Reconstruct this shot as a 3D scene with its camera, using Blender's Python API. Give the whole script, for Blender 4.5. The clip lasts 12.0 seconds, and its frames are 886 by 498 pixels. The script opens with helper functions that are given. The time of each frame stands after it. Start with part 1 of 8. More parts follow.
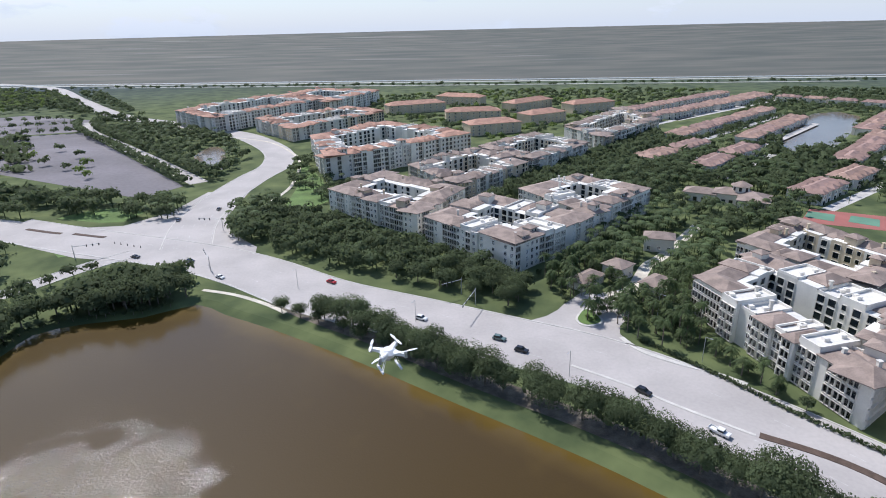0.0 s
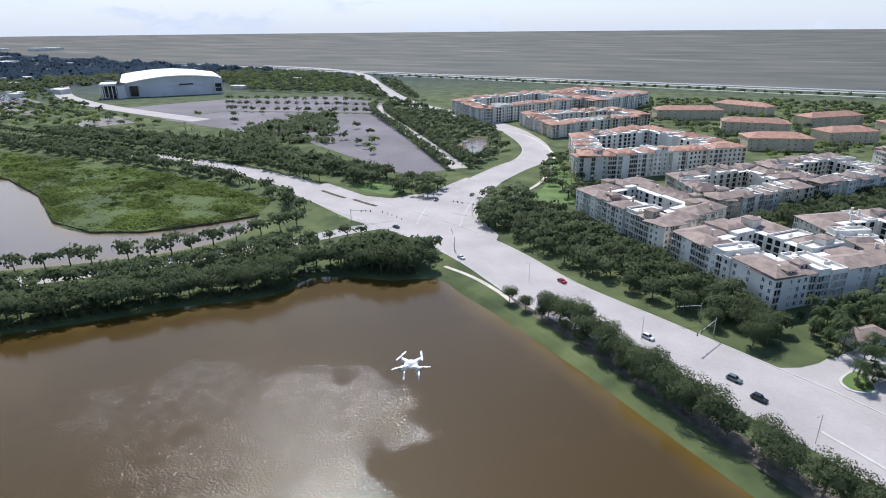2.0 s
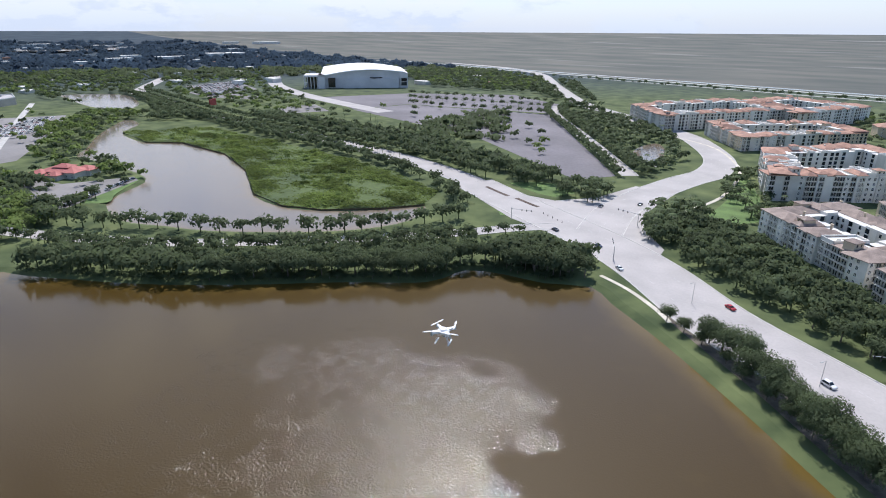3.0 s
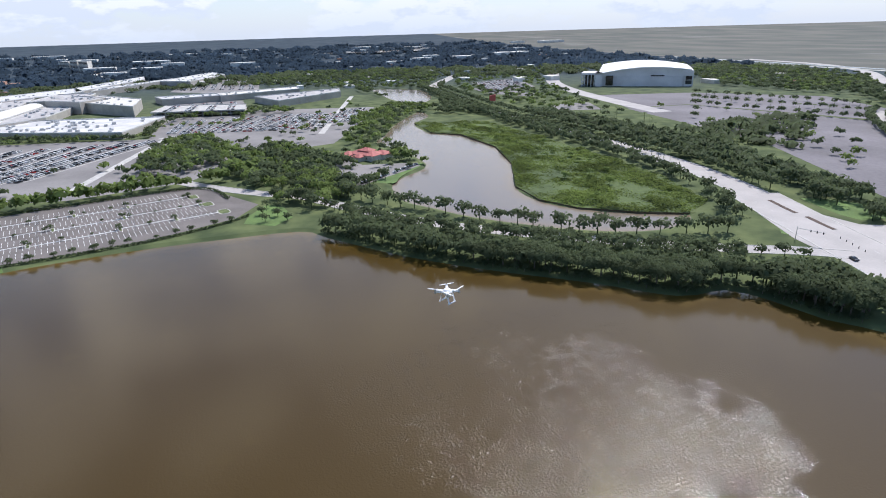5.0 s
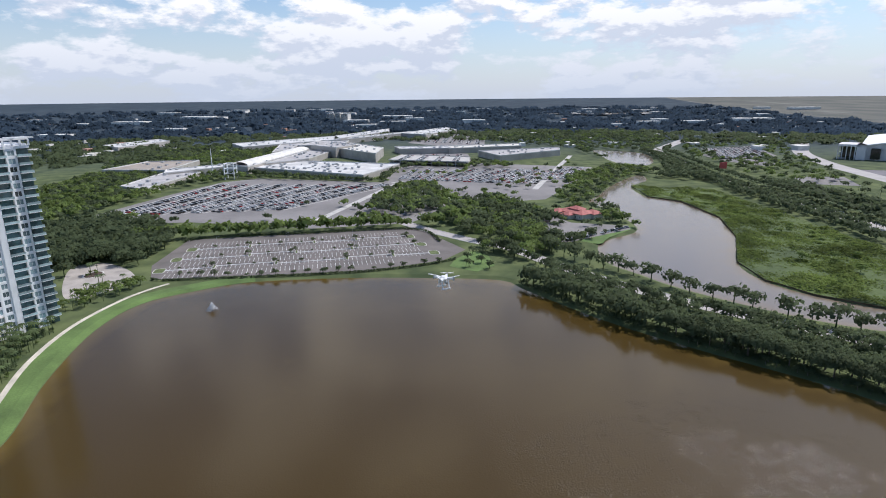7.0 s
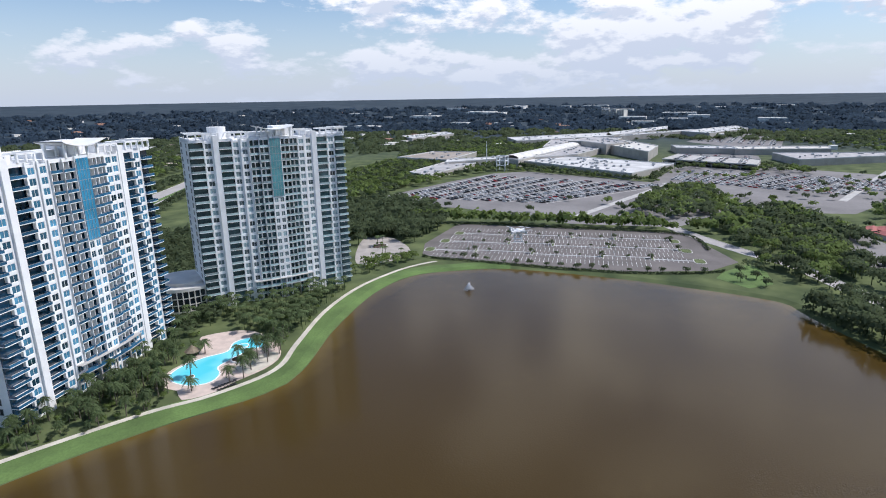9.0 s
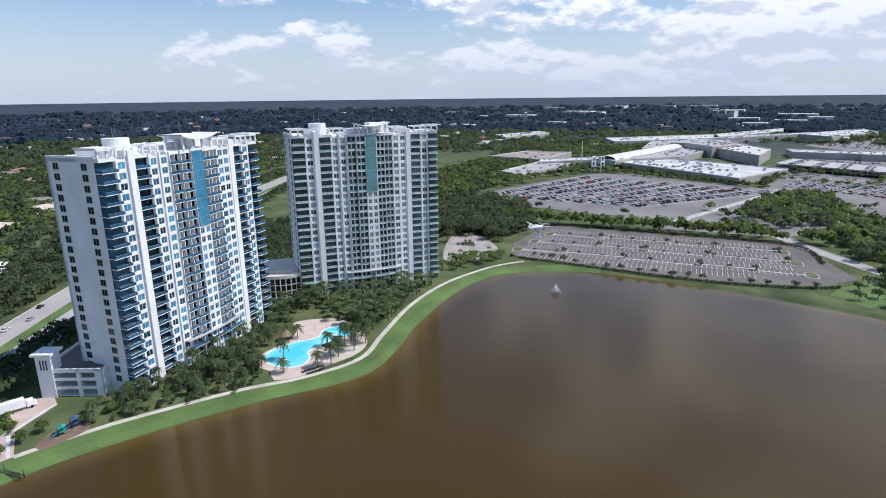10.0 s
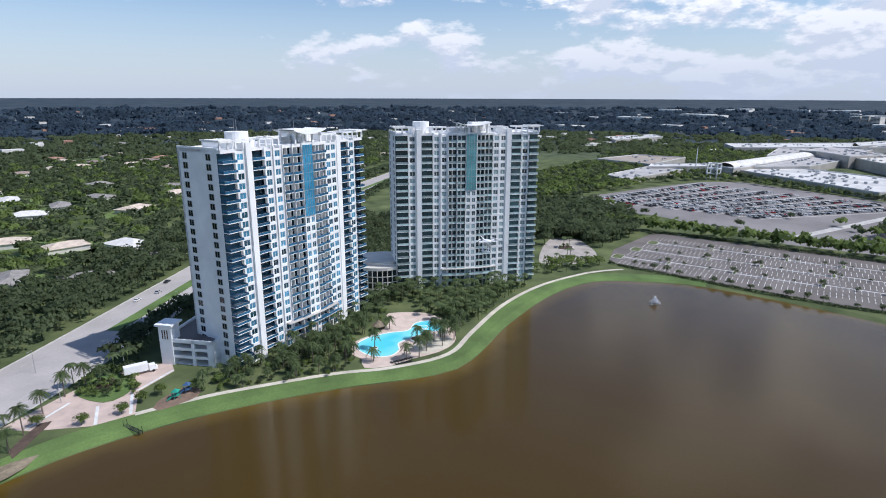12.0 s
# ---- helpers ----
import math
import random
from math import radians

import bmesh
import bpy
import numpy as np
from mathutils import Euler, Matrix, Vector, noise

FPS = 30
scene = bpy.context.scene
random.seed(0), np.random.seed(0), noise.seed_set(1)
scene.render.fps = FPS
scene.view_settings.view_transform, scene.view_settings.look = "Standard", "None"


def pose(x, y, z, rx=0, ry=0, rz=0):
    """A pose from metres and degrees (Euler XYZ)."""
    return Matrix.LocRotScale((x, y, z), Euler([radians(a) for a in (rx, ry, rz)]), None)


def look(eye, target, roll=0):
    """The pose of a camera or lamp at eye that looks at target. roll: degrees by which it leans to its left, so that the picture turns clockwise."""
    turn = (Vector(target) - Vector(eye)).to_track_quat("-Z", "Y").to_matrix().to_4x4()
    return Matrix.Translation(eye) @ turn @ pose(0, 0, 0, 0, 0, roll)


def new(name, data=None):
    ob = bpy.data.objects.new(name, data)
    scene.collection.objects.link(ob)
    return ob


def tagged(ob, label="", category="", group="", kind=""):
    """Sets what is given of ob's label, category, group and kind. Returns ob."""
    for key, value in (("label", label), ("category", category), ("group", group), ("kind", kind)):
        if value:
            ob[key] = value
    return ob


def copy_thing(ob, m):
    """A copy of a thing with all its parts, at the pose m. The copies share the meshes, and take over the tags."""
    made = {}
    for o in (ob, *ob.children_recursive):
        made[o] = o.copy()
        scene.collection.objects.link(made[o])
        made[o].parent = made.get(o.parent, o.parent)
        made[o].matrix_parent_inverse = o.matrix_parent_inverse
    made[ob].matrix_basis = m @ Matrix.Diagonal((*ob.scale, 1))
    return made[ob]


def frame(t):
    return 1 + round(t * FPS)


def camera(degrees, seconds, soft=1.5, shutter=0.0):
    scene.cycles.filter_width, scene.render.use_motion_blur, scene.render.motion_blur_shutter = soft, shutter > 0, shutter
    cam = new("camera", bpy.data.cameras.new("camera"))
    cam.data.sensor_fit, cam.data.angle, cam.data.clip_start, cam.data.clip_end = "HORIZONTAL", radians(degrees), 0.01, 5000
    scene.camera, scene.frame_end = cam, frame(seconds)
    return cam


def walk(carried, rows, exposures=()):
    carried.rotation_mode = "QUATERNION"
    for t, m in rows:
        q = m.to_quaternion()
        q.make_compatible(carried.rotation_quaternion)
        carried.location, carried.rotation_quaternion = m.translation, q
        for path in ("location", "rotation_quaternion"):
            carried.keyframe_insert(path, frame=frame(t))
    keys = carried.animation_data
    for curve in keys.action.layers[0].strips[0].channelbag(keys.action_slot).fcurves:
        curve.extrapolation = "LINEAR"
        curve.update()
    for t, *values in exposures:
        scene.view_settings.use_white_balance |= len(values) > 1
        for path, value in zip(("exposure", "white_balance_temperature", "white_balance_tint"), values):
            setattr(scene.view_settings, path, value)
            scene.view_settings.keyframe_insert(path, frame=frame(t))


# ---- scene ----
from mathutils import geometry

# ---------------------------------------------------------------- camera
cam = camera(74.73, 12.0, 1.0)
PATH = [
    (0, pose(0.54, -4.78, 101.36, 69.01, 1.30, -0.50)),
    (0.5, pose(1.02, -5.05, 101.57, 69.06, 1.12, 5.22)),
    (1, pose(1.47, -5.18, 101.96, 69.09, 0.84, 11.04)),
    (1.5, pose(2.13, -5.29, 102.20, 69.12, 0.50, 17.49)),
    (2, pose(2.95, -5.35, 102.31, 69.17, 0.47, 24.93)),
    (2.5, pose(3.71, -5.39, 102.37, 69.19, 0.14, 33.41)),
    (3, pose(4.57, -5.13, 102.28, 69.18, -0.24, 41.87)),
    (3.2, pose(4.87, -5.02, 102.24, 69.35, -0.02, 44.23)),
    (4.8, pose(7.19, -3.24, 102.18, 69.39, 1.20, 65.46)),
    (5, pose(7.41, -2.98, 102.20, 69.29, 1.59, 67.81)),
    (5.5, pose(8.07, -2.31, 102.09, 72.36, 1.32, 73.85)),
    (6, pose(8.71, -1.54, 101.87, 75.03, 1.06, 79.19)),
    (6.5, pose(9.20, -0.81, 101.79, 75.23, 0.76, 84.25)),
    (7, pose(9.44, -0.13, 101.50, 75.22, 0.55, 89.11)),
    (7.5, pose(9.58, 0.75, 101.33, 75.19, 0.32, 96.03)),
    (7.7, pose(9.62, 1.14, 101.21, 75.20, 0.21, 99.02)),
    (9.3, pose(9.54, 3.46, 100.82, 75.18, 1.00, 118.02)),
    (9.5, pose(9.49, 3.72, 100.82, 75.17, 0.97, 119.77)),
    (10, pose(9.33, 4.38, 100.80, 75.18, 0.63, 124.39)),
    (10.5, pose(9.10, 5.09, 100.80, 75.17, 0.38, 128.69)),
    (11, pose(8.45, 6.23, 100.98, 75.12, 0.12, 133.27)),
    (11.5, pose(8.21, 6.66, 101.11, 75.13, -0.06, 134.12)),
    (12, pose(8.14, 6.90, 101.17, 75.15, -0.16, 134.78)),
]
walk(cam, PATH, [(0, 0.27, 6150, 13), (3, 0.35, 6150, 13), (5, 0.36, 6200, 13), (5.7, 0.34, 6250, 13), (6.5, 0.12, 6250, 13), (7, 0.08, 6250, 13), (9.5, 0.06, 6100, 13), (12, 0.04, 6050, 13)])

# ---------------------------------------------------------------- sky, sun
SUN_AZ, SUN_EL = 35.0, 53.0          # degrees left of +y, above the horizon
SUN_DIR = Vector((-math.sin(radians(SUN_AZ)) * math.cos(radians(SUN_EL)),
                  math.cos(radians(SUN_AZ)) * math.cos(radians(SUN_EL)), math.sin(radians(SUN_EL))))
sun_data = bpy.data.lights.new("sun", "SUN")
sun_data.energy, sun_data.angle, sun_data.color = 3.9, radians(0.53), (1.0, 0.96, 0.9)
sun = new("sun", sun_data)
sun.matrix_world = look(SUN_DIR * 1000, (0, 0, 0))

world = bpy.data.worlds.new("sky")
scene.world = world
world.use_nodes = True
wn, wl = world.node_tree.nodes, world.node_tree.links
wn.clear()
w_out, w_bg = wn.new("ShaderNodeOutputWorld"), wn.new("ShaderNodeBackground")
w_sky = wn.new("ShaderNodeTexSky")
w_sky.sky_type, w_sky.sun_disc = "NISHITA", False
w_sky.sun_elevation, w_sky.sun_rotation = radians(SUN_EL), radians(-SUN_AZ)
w_sky.air_density, w_sky.dust_density, w_sky.ozone_density = 1.0, 0.3, 2.0
w_co, w_map, w_sep = wn.new("ShaderNodeTexCoord"), wn.new("ShaderNodeMapping"), wn.new("ShaderNodeSeparateXYZ")
w_map.inputs["Scale"].default_value = (1.0, 1.0, 2.6)
w_map.inputs["Location"].default_value = (3.1, 0.4, 0.0)
w_n1, w_r1 = wn.new("ShaderNodeTexNoise"), wn.new("ShaderNodeValToRGB")
w_n1.inputs["Scale"].default_value, w_n1.inputs["Detail"].default_value, w_n1.inputs["Roughness"].default_value = 5.5, 10.0, 0.6
w_r1.color_ramp.elements[0].position, w_r1.color_ramp.elements[1].position = 0.525, 0.60
# more cloud towards the west than over the suburbs
w_dot, w_den = wn.new("ShaderNodeVectorMath"), wn.new("ShaderNodeMath")
w_dot.operation, w_den.operation = "DOT_PRODUCT", "MULTIPLY_ADD"
w_dot.inputs[1].default_value = (-0.95, 0.30, 0.0)
w_den.inputs[1].default_value = 0.20
# clear blue overhead, cumulus lower down
w_up, w_sub = wn.new("ShaderNodeMapRange"), wn.new("ShaderNodeMath")
w_up.inputs["From Min"].default_value, w_up.inputs["From Max"].default_value = 0.50, 0.90
w_up.inputs["To Min"].default_value, w_up.inputs["To Max"].default_value = 0.108, 0.32
w_sub.operation = "SUBTRACT"
wl.new(w_co.outputs["Generated"], w_dot.inputs[0])
wl.new(w_co.outputs["Generated"], w_map.inputs["Vector"])
wl.new(w_co.outputs["Generated"], w_sep.inputs[0])
wl.new(w_map.outputs["Vector"], w_n1.inputs["Vector"])
wl.new(w_dot.outputs["Value"], w_den.inputs[0])
wl.new(w_n1.outputs["Fac"], w_den.inputs[2])
wl.new(w_sep.outputs["Z"], w_up.inputs["Value"])
wl.new(w_den.outputs[0], w_sub.inputs[0])
wl.new(w_up.outputs["Result"], w_sub.inputs[1])
wl.new(w_sub.outputs[0], w_r1.inputs["Fac"])
w_mix, w_haze, w_hr = wn.new("ShaderNodeMix"), wn.new("ShaderNodeMix"), wn.new("ShaderNodeMapRange")
w_mix.data_type = w_haze.data_type = "RGBA"
# cloud bodies shade from grey bases to white tops
w_lift, w_n2, w_diff, w_body = wn.new("ShaderNodeVectorMath"), wn.new("ShaderNodeTexNoise"), wn.new("ShaderNodeMath"), wn.new("ShaderNodeValToRGB")
w_lift.inputs[1].default_value = (0.0, 0.0, 0.035)
w_n2.inputs["Scale"].default_value, w_n2.inputs["Detail"].default_value, w_n2.inputs["Roughness"].default_value = 5.5, 5.0, 0.55
w_diff.operation = "SUBTRACT"
w_top = wn.new("ShaderNodeMapRange")
w_top.inputs["From Min"].default_value, w_top.inputs["From Max"].default_value = -0.05, 0.05
w_body.color_ramp.elements[0].position, w_body.color_ramp.elements[1].position = 0.15, 0.75
w_body.color_ramp.elements[0].color, w_body.color_ramp.elements[1].color = (0.64, 0.69, 0.78, 1), (1.0, 1.0, 1.0, 1)
w_gain = wn.new("ShaderNodeMix")
w_gain.data_type, w_gain.blend_type = "RGBA", "MULTIPLY"
w_gain.inputs["Factor"].default_value = 1.0
w_gain.inputs["B"].default_value = (6.8, 6.8, 6.8, 1)
wl.new(w_map.outputs["Vector"], w_lift.inputs[0])
wl.new(w_lift.outputs["Vector"], w_n2.inputs["Vector"])
wl.new(w_n1.outputs["Fac"], w_diff.inputs[0])
wl.new(w_n2.outputs["Fac"], w_diff.inputs[1])
wl.new(w_diff.outputs[0], w_top.inputs["Value"])
wl.new(w_top.outputs["Result"], w_body.inputs["Fac"])
wl.new(w_body.outputs["Color"], w_gain.inputs["A"])
wl.new(w_gain.outputs["Result"], w_mix.inputs["B"])
w_haze.inputs["B"].default_value = (3.6, 4.05, 4.75, 1)
w_hr.inputs["From Min"].default_value, w_hr.inputs["From Max"].default_value = 0.0, 0.15
w_hr.inputs["To Min"].default_value, w_hr.inputs["To Max"].default_value = 0.90, 0.0
wl.new(w_sep.outputs["Z"], w_hr.inputs["Value"])
wl.new(w_r1.outputs["Color"], w_mix.inputs["Factor"])
w_deep = wn.new("ShaderNodeMix")
w_deep.data_type, w_deep.blend_type = "RGBA", "MULTIPLY"
w_deep.inputs["Factor"].default_value = 1.0
w_deep.inputs["B"].default_value = (0.74, 0.75, 0.77, 1)
wl.new(w_sky.outputs["Color"], w_deep.inputs["A"])
wl.new(w_deep.outputs["Result"], w_mix.inputs["A"])
wl.new(w_mix.outputs["Result"], w_haze.inputs["A"])
wl.new(w_hr.outputs["Result"], w_haze.inputs["Factor"])
wl.new(w_haze.outputs["Result"], w_bg.inputs["Color"])
wl.new(w_bg.outputs["Background"], w_out.inputs["Surface"])
w_bg.inputs["Strength"].default_value = 0.15

# ---------------------------------------------------------------- materials
MATS = {}


def material(name, colour, rough=0.8, vary=0.25, scale=0.4, fine=6.0, bump=0.0, metal=0.0, second=None, island=0.0, spec=0.5, leafy=0.0):
    """A surface with variation at a broad and a fine scale, in metres."""
    if name in MATS:
        return MATS[name]
    m = bpy.data.materials.new(name)
    m.use_nodes = True
    nt = m.node_tree
    b = nt.nodes["Principled BSDF"]
    b.inputs["Roughness"].default_value, b.inputs["Metallic"].default_value = rough, metal
    b.inputs["Specular IOR Level"].default_value = spec
    geo = nt.nodes.new("ShaderNodeNewGeometry")
    n1, n2 = nt.nodes.new("ShaderNodeTexNoise"), nt.nodes.new("ShaderNodeTexNoise")
    n1.inputs["Scale"].default_value, n1.inputs["Detail"].default_value = scale, 5
    n2.inputs["Scale"].default_value, n2.inputs["Detail"].default_value = fine, 3
    for n in (n1, n2):
        nt.links.new(geo.outputs["Position"], n.inputs["Vector"])
    ramp = nt.nodes.new("ShaderNodeValToRGB")
    lo = second if second else [c * (1 - vary) for c in colour]
    hi = colour if second else [min(1, c * (1 + vary)) for c in colour]
    ramp.color_ramp.elements[0].position, ramp.color_ramp.elements[1].position = 0.34, 0.66
    ramp.color_ramp.elements[0].color, ramp.color_ramp.elements[1].color = (*lo, 1), (*hi, 1)
    nt.links.new(n1.outputs["Fac"], ramp.inputs["Fac"])
    mix = nt.nodes.new("ShaderNodeMix")
    mix.data_type, mix.blend_type = "RGBA", "MULTIPLY"
    mix.inputs["Factor"].default_value = min(1.0, vary * 1.6)
    r2 = nt.nodes.new("ShaderNodeValToRGB")
    r2.color_ramp.elements[0].position, r2.color_ramp.elements[1].position = 0.3, 0.62
    r2.color_ramp.elements[0].color = (0.55, 0.55, 0.55, 1)
    nt.links.new(n2.outputs["Fac"], r2.inputs["Fac"])
    nt.links.new(ramp.outputs["Color"], mix.inputs["A"])
    nt.links.new(r2.outputs["Color"], mix.inputs["B"])
    last = mix.outputs["Result"]
    if island:
        info = nt.nodes.new("ShaderNodeObjectInfo")
        add = nt.nodes.new("ShaderNodeMath")
        add.operation = "ADD"
        frac = nt.nodes.new("ShaderNodeMath")
        frac.operation = "FRACT"
        nt.links.new(info.outputs["Random"], add.inputs[0])
        nt.links.new(geo.outputs["Random Per Island"], add.inputs[1])
        nt.links.new(add.outputs[0], frac.inputs[0])
        hsv = nt.nodes.new("ShaderNodeHueSaturation")
        mr = nt.nodes.new("ShaderNodeMapRange")
        mr.inputs["To Min"].default_value, mr.inputs["To Max"].default_value = 1 - island, 1 + island
        nt.links.new(frac.outputs[0], mr.inputs["Value"])
        nt.links.new(mr.outputs["Result"], hsv.inputs["Value"])
        nt.links.new(last, hsv.inputs["Color"])
        last = hsv.outputs["Color"]
    nt.links.new(last, b.inputs["Base Color"])
    if bump:
        bp = nt.nodes.new("ShaderNodeBump")
        bp.inputs["Strength"].default_value, bp.inputs["Distance"].default_value = bump, 0.2
        nt.links.new(n2.outputs["Fac"], bp.inputs["Height"])
        nt.links.new(bp.outputs["Normal"], b.inputs["Normal"])
    if leafy:
        tr, mx = nt.nodes.new("ShaderNodeBsdfTranslucent"), nt.nodes.new("ShaderNodeMixShader")
        mx.inputs[0].default_value = leafy
        nt.links.new(last, tr.inputs["Color"])
        nt.links.new(b.outputs[0], mx.inputs[1])
        nt.links.new(tr.outputs[0], mx.inputs[2])
        nt.links.new(mx.outputs[0], nt.nodes["Material Output"].inputs["Surface"])
    MATS[name] = m
    return m


STUCCO = material("white_stucco", (0.87, 0.87, 0.86), 0.75, 0.06, 0.15, 2.0)
CREAM = material("cream_stucco", (0.66, 0.63, 0.57), 0.8, 0.08, 0.15, 2.0)
TAN = material("tan_stucco", (0.60, 0.50, 0.36), 0.8, 0.1, 0.15, 2.0)
ROOFWHITE = material("white_roof_membrane", (0.72, 0.70, 0.65), 0.8, 0.14, 0.12, 1.2)
ROOFGREY = material("grey_roof_membrane", (0.45, 0.43, 0.42), 0.85, 0.15, 0.1, 1.0)
TERRA = material("brown_clay_tiles", (0.30, 0.232, 0.195), 0.85, 0.22, 0.25, 2.5, 0.3, island=0.16)
ORANGE = material("orange_clay_tiles", (0.40, 0.225, 0.16), 0.85, 0.2, 0.25, 2.5, 0.3, island=0.12)
GLASS = material("blue_glazing", (0.016, 0.055, 0.095), 0.06, 0.35, 0.15, 0.9, island=0.6, spec=0.8)
TEAL = material("teal_curtain_glass", (0.05, 0.27, 0.44), 0.08, 0.25, 0.12, 0.5, island=0.35, spec=0.8)
DARKGLASS = material("dark_window_glass", (0.018, 0.025, 0.032), 0.12, 0.3, 0.3, 1.0, island=0.5, spec=0.6)
RAILGLASS = material("blue_balcony_glass", (0.03, 0.12, 0.22), 0.15, 0.15, 0.3, 1.0, island=0.3)
CONCRETE = material("pale_concrete", (0.50, 0.48, 0.45), 0.85, 0.15, 0.2, 2.0)
ROADTOP = material("sunbleached_road", (0.43, 0.40, 0.38), 0.9, 0.10, 0.05, 0.9)
KERB = material("kerb_concrete", (0.56, 0.54, 0.50), 0.85, 0.12, 0.3, 2.0)
PAINT = material("white_road_paint", (0.72, 0.72, 0.70), 0.7, 0.12, 0.4, 3.0)
ARENALOT = material("lilac_grey_asphalt", (0.175, 0.160, 0.170), 0.9, 0.22, 0.012, 0.4)
ASPHALT = material("grey_asphalt", (0.165, 0.146, 0.134), 0.9, 0.18, 0.06, 1.0)
LOTGREY = material("worn_lot_asphalt", (0.235, 0.22, 0.212), 0.92, 0.16, 0.02, 0.5)
PAVER = material("pink_pavers", (0.56, 0.44, 0.38), 0.85, 0.12, 0.2, 2.5)
SAND = material("pale_path_concrete", (0.60, 0.55, 0.46), 0.9, 0.15, 0.15, 1.0)
LAWN = material("mown_lawn", (0.115, 0.185, 0.05), 0.95, 0.25, 0.06, 1.4, 0.4)
MARSH = material("marsh_reed", (0.11, 0.155, 0.04), 0.95, 0.35, 0.03, 0.5, 0.8, second=(0.055, 0.085, 0.024))
LEAF = material("oak_foliage", (0.108, 0.140, 0.072), 0.75, 0.2, 0.08, 1.2, island=0.10, spec=0.1, leafy=0.5)
LEAF2 = material("bright_foliage", (0.165, 0.225, 0.07), 0.75, 0.25, 0.08, 1.2, island=0.16, spec=0.12, leafy=0.5)
PALMLEAF = material("palm_fronds", (0.125, 0.170, 0.075), 0.6, 0.25, 0.2, 2.0, island=0.2, spec=0.12, leafy=0.5)
BARK = material("grey_bark", (0.17, 0.14, 0.11), 0.9, 0.25, 0.8, 6.0)
METAL = material("galvanised_metal", (0.45, 0.46, 0.47), 0.45, 0.1, 0.5, 4.0, metal=0.6)
BLACK = material("black_rubber", (0.02, 0.02, 0.021), 0.8, 0.2, 1.0, 8.0)
DRONEWHITE = material("white_gloss_plastic", (0.84, 0.84, 0.84), 0.3, 0.03, 4.0, 40.0)
WORNPAINT = material("worn_lane_paint", (0.52, 0.51, 0.49), 0.8, 0.2, 0.4, 3.0)
MULCH = material("red_mulch", (0.10, 0.068, 0.052), 0.95, 0.25, 0.5, 3.0)


def ground_material():
    m = bpy.data.materials.new("ground_cover")
    m.use_nodes = True
    nt = m.node_tree
    nodes, links = nt.nodes, nt.links
    b = nodes["Principled BSDF"]
    b.inputs["Specular IOR Level"].default_value = 0.16
    geo, sep = nodes.new("ShaderNodeNewGeometry"), nodes.new("ShaderNodeSeparateXYZ")
    links.new(geo.outputs["Position"], sep.inputs[0])

    def noise_ramp(scale, detail, p0, c0, p1, c1, stretch=(1, 1, 1)):
        mp, n, r = nodes.new("ShaderNodeMapping"), nodes.new("ShaderNodeTexNoise"), nodes.new("ShaderNodeValToRGB")
        mp.inputs["Scale"].default_value = stretch
        n.inputs["Scale"].default_value, n.inputs["Detail"].default_value = scale, detail
        r.color_ramp.elements[0].position, r.color_ramp.elements[1].position = p0, p1
        r.color_ramp.elements[0].color, r.color_ramp.elements[1].color = (*c0, 1), (*c1, 1)
        links.new(geo.outputs["Position"], mp.inputs[0])
        links.new(mp.outputs[0], n.inputs["Vector"])
        links.new(n.outputs["Fac"], r.inputs["Fac"])
        return r

    def mixed(fac, a, c):
        k = nodes.new("ShaderNodeMix")
        k.data_type = "RGBA"
        links.new(fac, k.inputs["Factor"])
        links.new(a, k.inputs["A"])
        links.new(c, k.inputs["B"])
        return k.outputs["Result"]

    grass = noise_ramp(0.05, 8, 0.35, (0.062, 0.084, 0.038), 0.7, (0.150, 0.178, 0.075))
    glades = noise_ramp(0.006, 8, 0.35, (0.086, 0.094, 0.082), 0.70, (0.155, 0.148, 0.124), (0.6, 1.3, 1))
    pools = noise_ramp(0.004, 8, 0.62, (0, 0, 0), 0.74, (1, 1, 1), (0.35, 1.9, 1))
    pale = nodes.new("ShaderNodeRGB")
    pale.outputs[0].default_value = (0.24, 0.235, 0.21, 1)
    # colour of the far land, with blue distance haze put into it
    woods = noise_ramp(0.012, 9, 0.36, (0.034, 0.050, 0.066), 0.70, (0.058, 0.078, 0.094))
    # how far beyond the levee, and how far out from the lake
    dot = nodes.new("ShaderNodeVectorMath")
    dot.operation = "DOT_PRODUCT"
    dot.inputs[1].default_value = (0.13, 0.99, 0)
    links.new(geo.outputs["Position"], dot.inputs[0])
    lev = nodes.new("ShaderNodeMapRange")
    lev.inputs["From Min"].default_value, lev.inputs["From Max"].default_value = 1165, 1175
    links.new(dot.outputs["Value"], lev.inputs["Value"])
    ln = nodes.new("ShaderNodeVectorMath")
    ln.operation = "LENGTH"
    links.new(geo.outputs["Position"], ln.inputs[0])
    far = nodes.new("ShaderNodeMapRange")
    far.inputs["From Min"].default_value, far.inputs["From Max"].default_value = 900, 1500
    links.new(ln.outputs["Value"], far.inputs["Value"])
    wetness = nodes.new("ShaderNodeMapRange")
    wetness.inputs["To Min"].default_value, wetness.inputs["To Max"].default_value = 1.0, 0.88
    links.new(lev.outputs["Result"], wetness.inputs["Value"])
    links.new(wetness.outputs["Result"], b.inputs["Roughness"])
    # grass gives way to the haze-tinted colour between 900 and 1500 m
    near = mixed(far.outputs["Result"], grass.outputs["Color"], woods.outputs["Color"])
    wet = mixed(pools.outputs["Color"], glades.outputs["Color"], pale.outputs[0])
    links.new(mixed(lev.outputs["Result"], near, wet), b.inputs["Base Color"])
    return m


